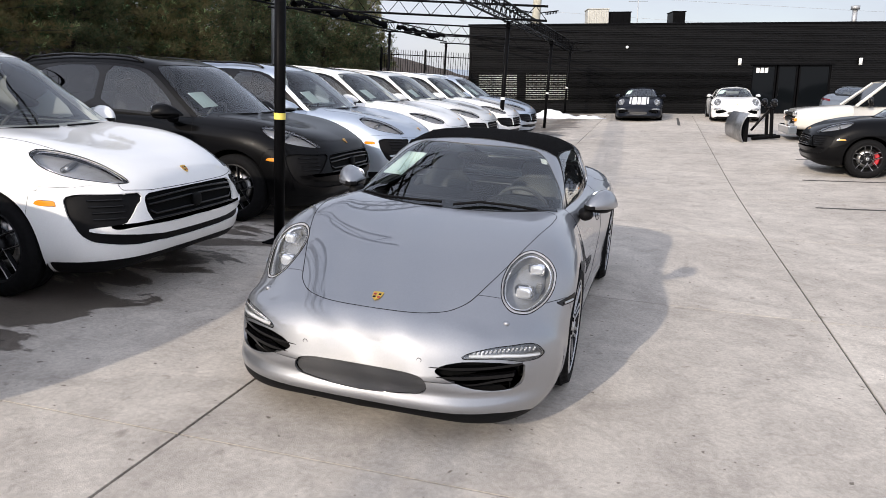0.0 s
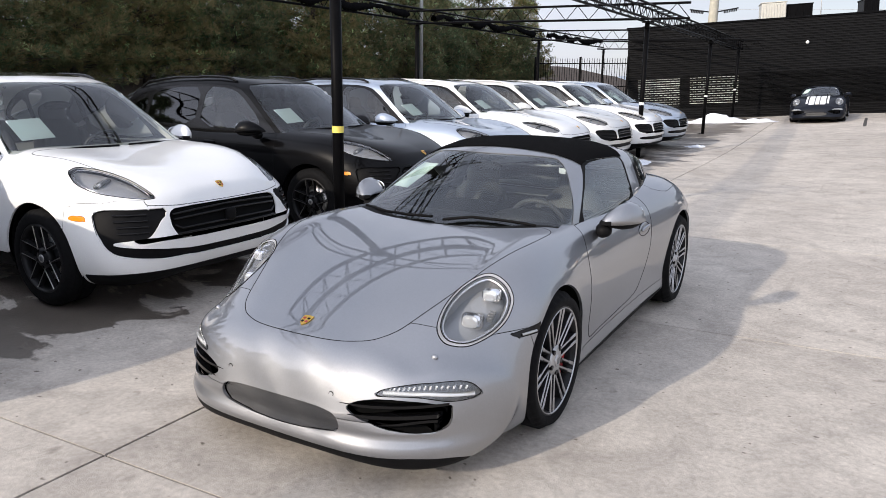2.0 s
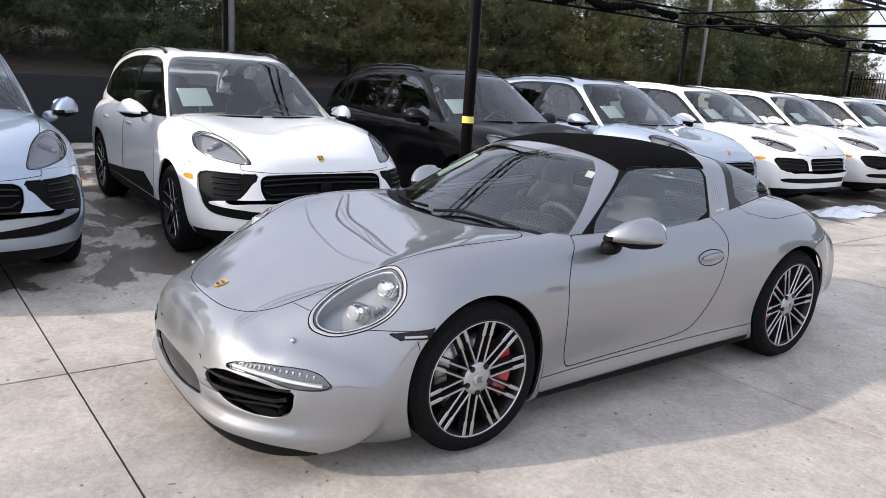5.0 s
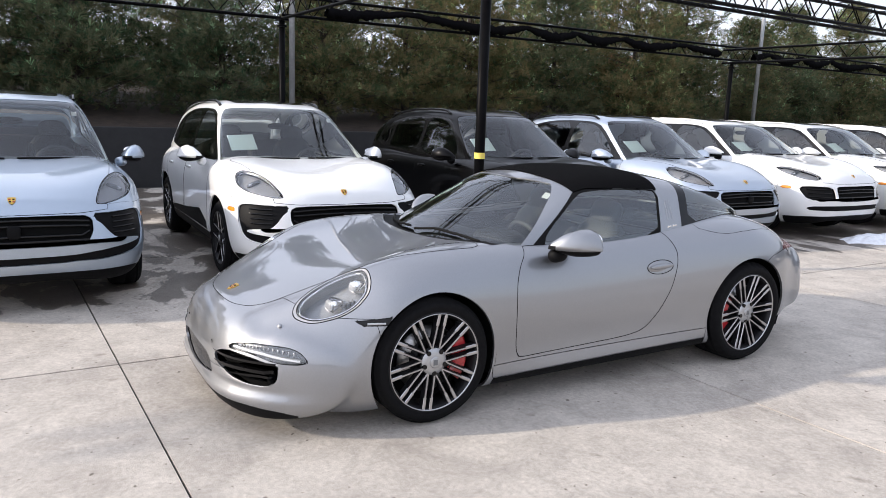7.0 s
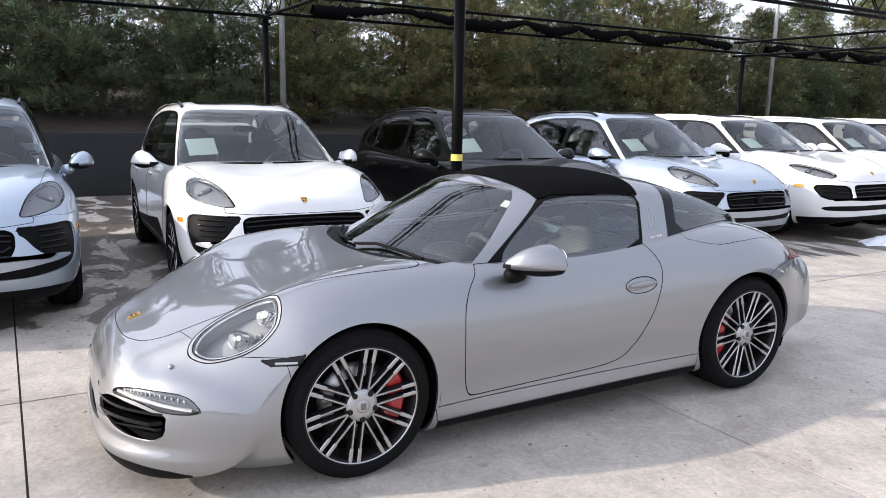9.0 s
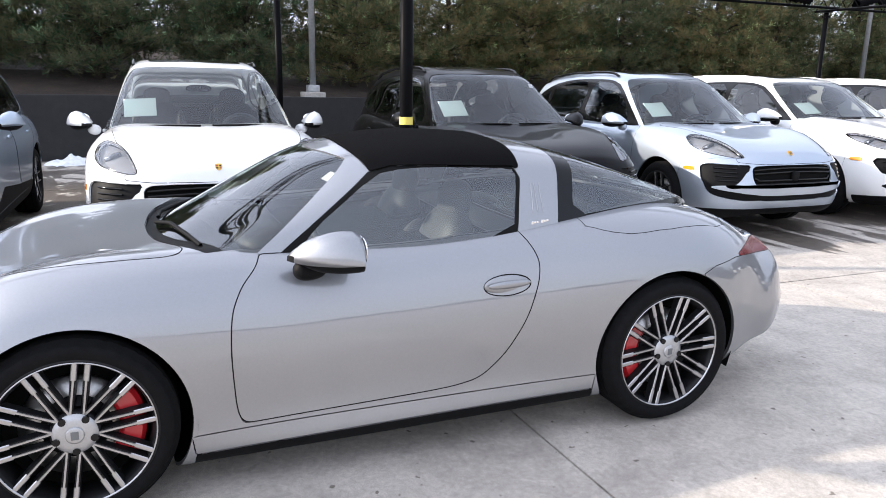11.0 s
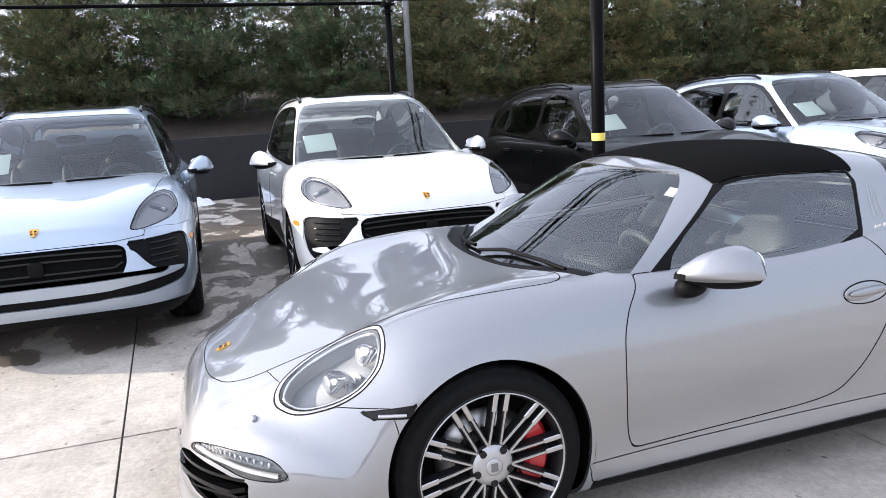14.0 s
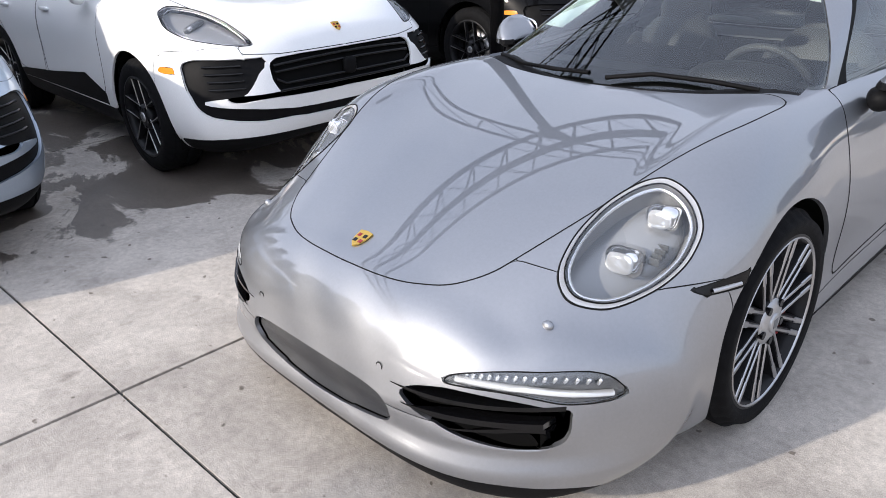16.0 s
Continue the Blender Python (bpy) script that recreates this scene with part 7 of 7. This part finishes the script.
roof_unit(5.48, 6.45, 1.2, 1.08, BEIGE_METAL, 9, "beige louvred air conditioner on the flat roof")
roof_unit(6.50, 7.50, 1.4, 0.95, STEEL, 4, "black air conditioner cabinet on the flat roof")
roof_unit(9.34, 9.90, 1.0, 0.92, STEEL, 3, "small black roof box")
ant = thing("roof_antenna", "thin grey roof antenna with cross bars", "antenna", "", bld.matrix_basis @ Matrix.Translation((7.91, 2.0, Hb - 0.3)))
for nm, p0, p1, r in (("mast", (0, 0, 0), (0, 0, 1.65), 0.02), ("cross_bar", (-0.45, 0, 1.5), (0.45, 0, 1.5), 0.012), ("cross_bar", (-0.25, 0, 1.62), (0.25, 0, 1.62), 0.010)):
    bm = bmesh.new()
    rod_bm(bm, p0, p1, r, 8)
    part(nm, bm, GALV, ant)
vent = thing("roof_vent", "grey roof vent pipe with a cap", "vent", "", bld.matrix_basis @ Matrix.Translation((17.4, 1.0, Hb - 0.3)))
for nm, p0, p1, r in (("pipe", (0, 0, 0), (0, 0, 0.95), 0.11), ("cap", (0, 0, 0.95), (0, 0, 1.12), 0.19)):
    bm = bmesh.new()
    rod_bm(bm, p0, p1, r, 16)
    part(nm, bm, GALV, vent, "", True)

# ---- picket fence beside the building ----
fence = thing("picket_fence", "tall black steel picket fence beside the building", "fence")
FY = 26.6
for z in (0.35, 1.5, 2.45):
    bm = bmesh.new()
    box_bm(bm, -11.2, -6.95, FY - 0.015, FY + 0.015, z, z + 0.04)
    part("rail", bm, STEEL, fence)
bm = bmesh.new()
box_bm(bm, -0.009, 0.009, -0.009, 0.009, 0.0, 2.68)
first = part("picket", bm, STEEL, fence)
first.matrix_basis = Matrix.Translation((-11.15, FY, 0))
for i in range(1, 38):
    o = new("picket", first.data)
    o.parent, o.matrix_basis = fence, Matrix.Translation((-11.15 + 0.112 * i, FY, 0))
for x in (-11.2, -9.1, -7.0):
    bm = bmesh.new()
    box_bm(bm, x - 0.04, x + 0.04, FY - 0.04, FY + 0.04, -0.05, 2.75, 0.006)
    part("fence_post", bm, STEEL, fence)

# ---- chain-link fence on the bank ----
chain = thing("chain_link_fence", "grey chain-link fence behind the pines", "fence")
y = -16.0
while y < 30:
    bm = bmesh.new()
    rod_bm(bm, (-14.9, y, 1.4), (-14.9, y, 3.5), 0.03, 8)
    part("fence_post", bm, GALV, chain)
    y += 3.0
V, F = [], []
for s in (1, -1):
    y = -16.0
    while y < 28:
        j = len(V)
        a, b = Vector((-14.9, y, 1.6)), Vector((-14.9, y + s * 1.8, 3.4))
        d = Vector((0, 0.003, 0))
        V += [a - d, a + d, b + d, b - d]
        F.append((j, j + 1, j + 2, j + 3))
        y += 0.075
ob = mesh_object("chain_mesh", [tuple(v) for v in V], F, GALV, chain, "", False)
ob["kind"] = "stuff"

# ---- other vehicles ----
far_car, FAR_V, FAR_W = sports_car("sports_car", "black sports coupe with white stripes before the building", detail=False)
race = far_car
box_car = copy_thing(race, pose(4.0, 26.4, ground_z(4.0, 26.4) - 0.02, 0, -3.4, 0))
box_car["label"] = "white roadster before the building"
recolour(box_car, {SILVER: WHITE, FABRIC: GLOSS_BLACK})
grey_car = copy_thing(race, pose(8.1, 25.0, ground_z(8.1, 25.0) - 0.02, 0, -3.4, 155))
grey_car["label"] = "slate grey coupe parked behind the pickup"
recolour(grey_car, {SILVER: GREY_PAINT, FABRIC: GREY_PAINT})
race.matrix_basis = pose(0.45, 26.3, ground_z(0.45, 26.3) - 0.02, 0, -3.4, 0)
race["label"] = "black sports coupe with white stripes before the building"
recolour(race, {SILVER: NAVY_PAINT, FABRIC: GLOSS_BLACK})
for xa, xb_, ya, yb in ((-0.36, -0.30, -1.98, -1.05), (-0.26, -0.09, -2.05, -1.05), (-0.06, 0.06, -2.06, -1.05), (0.09, 0.26, -2.05, -1.05), (0.30, 0.36, -1.98, -1.05)):
    pts_a, pts_b = [], []
    for y in np.linspace(ya, yb, 16):
        for x, store in ((xa, pts_a), (xb_, pts_b)):
            q, nq = surface_point(HERO_V, "xy", abs(x), y, lambda p: p[:, 2] > 0.5)
            store.append((x, q.y, q.z + 0.006))
    n = len(pts_a)
    mesh_object("stripe", pts_a + pts_b, [(i, n + i, n + i + 1, i + 1) for i in range(n - 1)], STICKER, race, "white bonnet stripe")
dark = copy_thing(A, pose(6.45, 11.0, ground_z(6.0, 11.0), 3.4, 0, -90))
dark["label"] = "glossy black compact utility car with red calipers"
recolour(dark, {WHITE: BLACK_PAINT})
for o in dark.children_recursive:
    if o.name.startswith("brake_caliper"):
        o.material_slots[0].link = "OBJECT"
        o.material_slots[0].material = RED


def pickup(m):
    """A full-size pickup truck, front towards -y."""
    t = thing("pickup_truck", "sand and silver pickup truck carrying a snow plow", "truck", m=m)

    def sweep(name, rows, mat, parent=t, label=""):
        """Stations of (y, half width, bottom, top) joined with rounded corners."""
        V, F = [], []
        k = 16
        for y, w, z0, z1 in rows:
            for i in range(k):
                a = 2 * math.pi * (i + 0.5) / k
                c, s = math.cos(a), math.sin(a)
                c, s = math.copysign(abs(c) ** 0.35, c), math.copysign(abs(s) ** 0.35, s)
                V.append((w * c, y, (z0 + z1) / 2 + (z1 - z0) / 2 * s))
        n = len(rows)
        for j in range(n - 1):
            for i in range(k):
                q = (i + 1) % k
                F.append((j * k + i, j * k + q, (j + 1) * k + q, (j + 1) * k + i))
        F.append(tuple(range(k)))
        F.append(tuple(reversed(range((n - 1) * k, n * k))))
        return mesh_object(name, V, F, mat, parent, label)

    sweep("front_body", [(-2.62, 0.86, 0.62, 1.02), (-2.55, 0.92, 0.55, 1.10), (-2.2, 0.95, 0.52, 1.16), (-1.2, 0.97, 0.50, 1.22)], TAN_PAINT)
    sweep("cab", [(-1.2, 0.97, 0.50, 1.22), (0.3, 0.98, 0.48, 1.25), (0.35, 0.98, 0.48, 1.25)], TAN_PAINT)
    sweep("bed", [(0.42, 0.98, 0.52, 1.25), (3.0, 0.98, 0.52, 1.25), (3.05, 0.96, 0.55, 1.22)], TAN_PAINT)
    sweep("roof", [(-0.42, 0.70, 1.78, 1.86), (-0.2, 0.74, 1.77, 1.91), (0.2, 0.74, 1.76, 1.91), (0.32, 0.72, 1.74, 1.86)], TAN_PAINT)
    for s in (1, -1):
        for a, b in (((0.90, -1.15, 1.20), (0.70, -0.42, 1.82)), ((0.92, 0.32, 1.22), (0.72, 0.30, 1.82))):
            bm = bmesh.new()
            rod_bm(bm, (s * a[0], a[1], a[2]), (s * b[0], b[1], b[2]), 0.045, 8)
            part("pillar", bm, TAN_PAINT, t)
    V = [(-0.88, -1.14, 1.20), (0.88, -1.14, 1.20), (0.70, -0.43, 1.82), (-0.70, -0.43, 1.82)]
    mesh_object("windscreen", V, [(0, 1, 2, 3)], DOOR_GLASS, t, "dark windscreen", False)
    for s in (1, -1):
        V = [(s * 0.93, -1.05, 1.20), (s * 0.94, 0.28, 1.22), (s * 0.73, 0.28, 1.80), (s * 0.72, -0.40, 1.80)]
        mesh_object("side_window", V, [(0, 1, 2, 3)], DOOR_GLASS, t, "", False)
        blob(t, "door_mirror", GLOSS_BLACK, (s * 1.12, -0.85, 1.32), (0.11, 0.06, 0.13), (0, 0, 0), 3)
        bm = bmesh.new()
        box_bm(bm, s * 0.78 - 0.16, s * 0.78 + 0.16, -2.655, -2.58, 0.93, 1.05, 0.02)
        part("headlamp", bm, LAMP_BOWL, t)
        bm = bmesh.new()
        box_bm(bm, s * 0.78 - 0.16, s * 0.78 + 0.16, -2.65, -2.58, 0.78, 0.87, 0.02)
        part("turn_lamp", bm, AMBER, t)
        for y in (-1.75, 1.85):
            wheel_well(t, y, 0.39, 0.46, 0.6, 0.99, s)
            make_wheel(0.385, 0.22, 0.26, 5, t, (s * 0.86, y, 0.385), s, spread=0.07)
    for z in (0.84, 0.97):
        bm = bmesh.new()
        box_bm(bm, -0.60, 0.60, -2.66, -2.60, z - 0.045, z + 0.045, 0.01)
        part("grille", bm, PLASTIC, t)
    bm = bmesh.new()
    box_bm(bm, -0.95, 0.95, -2.78, -2.55, 0.42, 0.66, 0.04)
    part("front_bumper", bm, GREY_PAINT, t, "grey front bumper")
    bm = bmesh.new()
    box_bm(bm, -0.8, 0.8, -2.4, 2.9, 0.36, 0.52, 0.02)
    part("chassis", bm, LINER, t)
    return t


PX, PY = 7.5, 18.0
pickup(pose(PX, PY, ground_z(PX - 1.5, PY) - 0.16, 3.4, 0, -90))
plow = thing("snow_plow", "scuffed steel snow plow blade before the pickup", "plow", m=pose(PX, PY, ground_z(PX - 3.6, PY) - 0.10, 3.4, 0, -90) @ pose(0.1, -2.75, 0.10, 0, 0, 5) @ pose(0, 2.45, 0))
V, F = [], []
n = 12
for i in range(n + 1):
    a = radians(-62 + 120 * i / n)
    yy, zz = -3.55 - 0.32 + 0.46 * (1 - math.cos(a)), 0.50 + 0.56 * math.sin(a)
    for x in (-1.25, 1.25):
        V += [(x, yy, zz), (x, yy + 0.02, zz)]
for i in range(n):
    j = 4 * i
    F += [(j, j + 2, j + 6, j + 4), (j + 1, j + 5, j + 7, j + 3), (j, j + 4, j + 5, j + 1), (j + 2, j + 3, j + 7, j + 6)]
mesh_object("blade", V, F, PLOW, plow)
for x in (-0.9, -0.3, 0.3, 0.9):
    bm = bmesh.new()
    box_bm(bm, x - 0.015, x + 0.015, -3.72, -3.60, 0.15, 0.86, 0.01)
    part("rib", bm, STEEL, plow)
for nm, p0, p1, r in (("push_arm", (-0.5, -3.4, 0.25), (-0.2, -2.6, 0.30), 0.05), ("push_arm", (0.5, -3.4, 0.25), (0.2, -2.6, 0.30), 0.05), ("lift_mast", (-0.3, -2.85, 0.25), (-0.3, -2.9, 1.15), 0.05), ("lift_mast", (0.3, -2.85, 0.25), (0.3, -2.9, 1.15), 0.05), ("light_bar", (-0.6, -2.9, 1.12), (0.6, -2.9, 1.12), 0.03), ("lift_ram", (0, -2.9, 1.05), (0, -3.35, 0.45), 0.035)):
    bm = bmesh.new()
    rod_bm(bm, p0, p1, r, 8)
    part(nm, bm, STEEL, plow)
for x in (-0.6, 0.6):
    blob(plow, "plow_lamp", GLOSS_BLACK, (x, -2.92, 1.25), (0.11, 0.09, 0.11), (0, 0, 0), 2.4)


def covered_car():
    """A low car under a loose cover: the shape of the sports car, padded, with folds."""
    V, F = [], []
    ny, nx = 60, 41
    for i in range(ny):
        y = -2.35 + 4.75 * i / (ny - 1)
        for j in range(nx):
            u = -1 + 2 * j / (nx - 1)
            a = u * math.pi / 2
            w = 0.98 * (1 - abs(y / 2.45) ** 7)
            x = w * math.sin(a)
            roof = 0.78 + 0.60 * math.exp(-((y - 0.15) / 0.95) ** 4) - 0.10 * abs(y / 2.35) ** 3
            roof *= max(0.0, 1 - abs(y / 2.36) ** 9)
            z = max(0.05, roof * max(0.0, math.cos(a)) ** 0.35) if abs(u) < 0.97 else 0.04
            f = noise.noise((x * 3.0, y * 2.0, z * 4.0)) * 0.035 + 0.02 * math.sin(y * 16 + 5 * noise.noise((x, y, 0))) * (1 - z / 1.4)
            V.append((x * (1 + f), y, z + f * 0.6))
    for i in range(ny - 1):
        for j in range(nx - 1):
            F.append((i * nx + j, i * nx + j + 1, (i + 1) * nx + j + 1, (i + 1) * nx + j))
    return V, F


V, F = covered_car()
cc = mesh_object("covered_car", V, F, COVER)
cc.matrix_basis = pose(-5.2, 18.4, ground_z(-5.2, 18.4), 0, 0, 90)
tagged(cc, "car under a loose sage green cover", "car")

# ---- snow ----
def snow_patch(x, y, sx_, sy_, h, seed):
    V, F = [], []
    n = 26
    for i in range(n):
        for j in range(n):
            u, v = -1 + 2 * i / (n - 1), -1 + 2 * j / (n - 1)
            r = max(0.0, math.hypot(u, v) + 0.35 * noise.noise((u * 1.7 + seed, v * 1.7, 0)))
            z = max(-0.03, h * (1 - r ** 1.6) * (0.8 + 0.6 * noise.noise((u * 4, v * 4, seed))))
            V.append((x + u * sx_, y + v * sy_, ground_z(x + u * sx_, y + v * sy_) + z - 0.012))
    for i in range(n - 1):
        for j in range(n - 1):
            F.append((i * n + j, (i + 1) * n + j, (i + 1) * n + j + 1, i * n + j + 1))
    return tagged(mesh_object("snow_patch", V, F, SNOW), "small heap of old melting snow on the concrete", "snow", "snow heaps")


for k, (x, y, a, b, h) in enumerate(((-1.95, 7.85, 0.34, 0.75, 0.10), (-2.0, 8.75, 0.25, 0.35, 0.08), (-2.1, 11.1, 0.26, 0.55, 0.10), (-10.7, -2.3, 0.45, 0.4, 0.16), (-3.2, 26.2, 1.3, 0.8, 0.32), (-1.7, 25.8, 0.9, 0.5, 0.16), (-1.9, 16.0, 0.3, 0.4, 0.07))):
    snow_patch(x, y, a, b, h, k * 3.1)

# ---- marks on the lot ----
STRIPE = material("worn_dark_stripe", (0.06, 0.055, 0.05), 0.85, grain=0.4, scale=30)


def stripe(x0, y0, x1, y1, w):
    """A worn painted line on the ground."""
    a, b = Vector((x0, y0, 0)), Vector((x1, y1, 0))
    c = Vector((-(b - a).y, (b - a).x, 0)).normalized() * w / 2
    V, F = [], []
    for i in range(13):
        p = a.lerp(b, i / 12)
        for q in (p - c, p + c):
            V.append((q.x, q.y, ground_z(q.x, q.y) + 0.004))
    F = [(2 * i, 2 * i + 1, 2 * i + 3, 2 * i + 2) for i in range(12)]
    return tagged(mesh_object("parking_line", V, F, STRIPE, None, "", False), "worn dark parking line on the concrete", "line", "parking lines", "structure")


for q in ((1.95, 22.5, 1.95, 26.5, 0.10), (-1.15, 22.0, -1.2, 27.0, 0.14), (3.9, 9.6, 8.5, 9.5, 0.09), (3.6, 6.6, 7.6, 6.55, 0.09), (4.3, 12.9, 8.5, 12.9, 0.09)):
    stripe(*q)


# ---- far things ----
pole = thing("utility_pole", "tall pale utility pole with insulators behind the building", "pole", m=pose(-10.0, 60, 0))
WOODP = material("weathered_pole", (0.42, 0.40, 0.33), 0.8, grain=0.2, scale=3)
bm = bmesh.new()
rod_bm(bm, (0, 0, 0), (0, 0, 15), 0.42, 14, 0.30)
part("shaft", bm, WOODP, pole, "", True)
for z in (7.4, 9.0, 10.6):
    for s in (-1, 1):
        bm = bmesh.new()
        rod_bm(bm, (s * 0.3, 0, z), (s * 1.9, 0, z + 0.25), 0.05, 8)
        for k in range(8):
            rod_bm(bm, (s * (0.8 + 0.13 * k), 0, z - 0.02 + 0.02 * k), (s * (0.86 + 0.13 * k), 0, z - 0.01 + 0.02 * k), 0.13, 8)
        part("insulator", bm, STEEL, pole)
for k, (z0, z1) in enumerate(((9.2, 9.9), (10.9, 11.7), (7.6, 8.2))):
    pts = [(-10 + 120 * u, 60 + 6 * u, z0 + (z1 - z0) * u - 5.0 * u * (1 - u)) for u in np.linspace(0, 1, 30)]
    Vw, Fw = tube(pts, 0.012, 5)
    tagged(mesh_object("power_line", Vw, Fw, GALV), "thin power line in the sky", "cable", "power lines")
ridge_v, ridge_f = [], []
for i in range(121):
    a = radians(-100 + 200 * i / 120)
    h = 22 + 55 * max(0, noise.noise((i * 0.11, 3.3, 0))) + 12 * noise.noise((i * 0.5, 1, 0))
    if 60 < i < 66:
        h += 30
    ridge_v += [(2400 * math.sin(a) * 1.0, 2400 * math.cos(a), -5), (2400 * math.sin(a), 2400 * math.cos(a), h)]
for i in range(120):
    ridge_f.append((2 * i, 2 * i + 2, 2 * i + 3, 2 * i + 1))
RIDGE = material("hazy_ridge", (0.30, 0.36, 0.46), 1.0, grain=0.1, scale=0.01)
tagged(mesh_object("backdrop", ridge_v, ridge_f, RIDGE, None, "", False), "hazy blue mountains on the horizon", "mountains", kind="structure")
bm = bmesh.new()
box_bm(bm, -20.4, -20.0, 19.2, 20.2, 2.5, 4.4, 0.05)
tagged(part("red_sign", bm, RED_SIGN), "red roadside sign beyond the pines", "sign")

# tree belt, mostly out of view, added to darken reflections in the car paint
belt_v, belt_f = [], []
for i in range(281):
    a = radians(62 + 250 * i / 280)
    h = 3.6 + 3.0 * noise.noise((i * 0.09, 7.1, 0)) + 1.6 * noise.noise((i * 0.45, 2.2, 0)) + 0.8 * noise.noise((i * 1.7, 5, 0))
    belt_v += [(95 * math.sin(a), 95 * math.cos(a), -1.0), (95 * math.sin(a), 95 * math.cos(a), max(1.5, h))]
for i in range(280):
    belt_f.append((2 * i, 2 * i + 2, 2 * i + 3, 2 * i + 1))
BELT = material("far_trees", (0.035, 0.042, 0.028), 1.0, grain=0.5, scale=0.6, wear=0.4, spec=0.0)
tagged(mesh_object("backdrop", belt_v, belt_f, BELT, None, "", False), "far line of dark trees added for reflections in the paint", "trees", kind="structure")
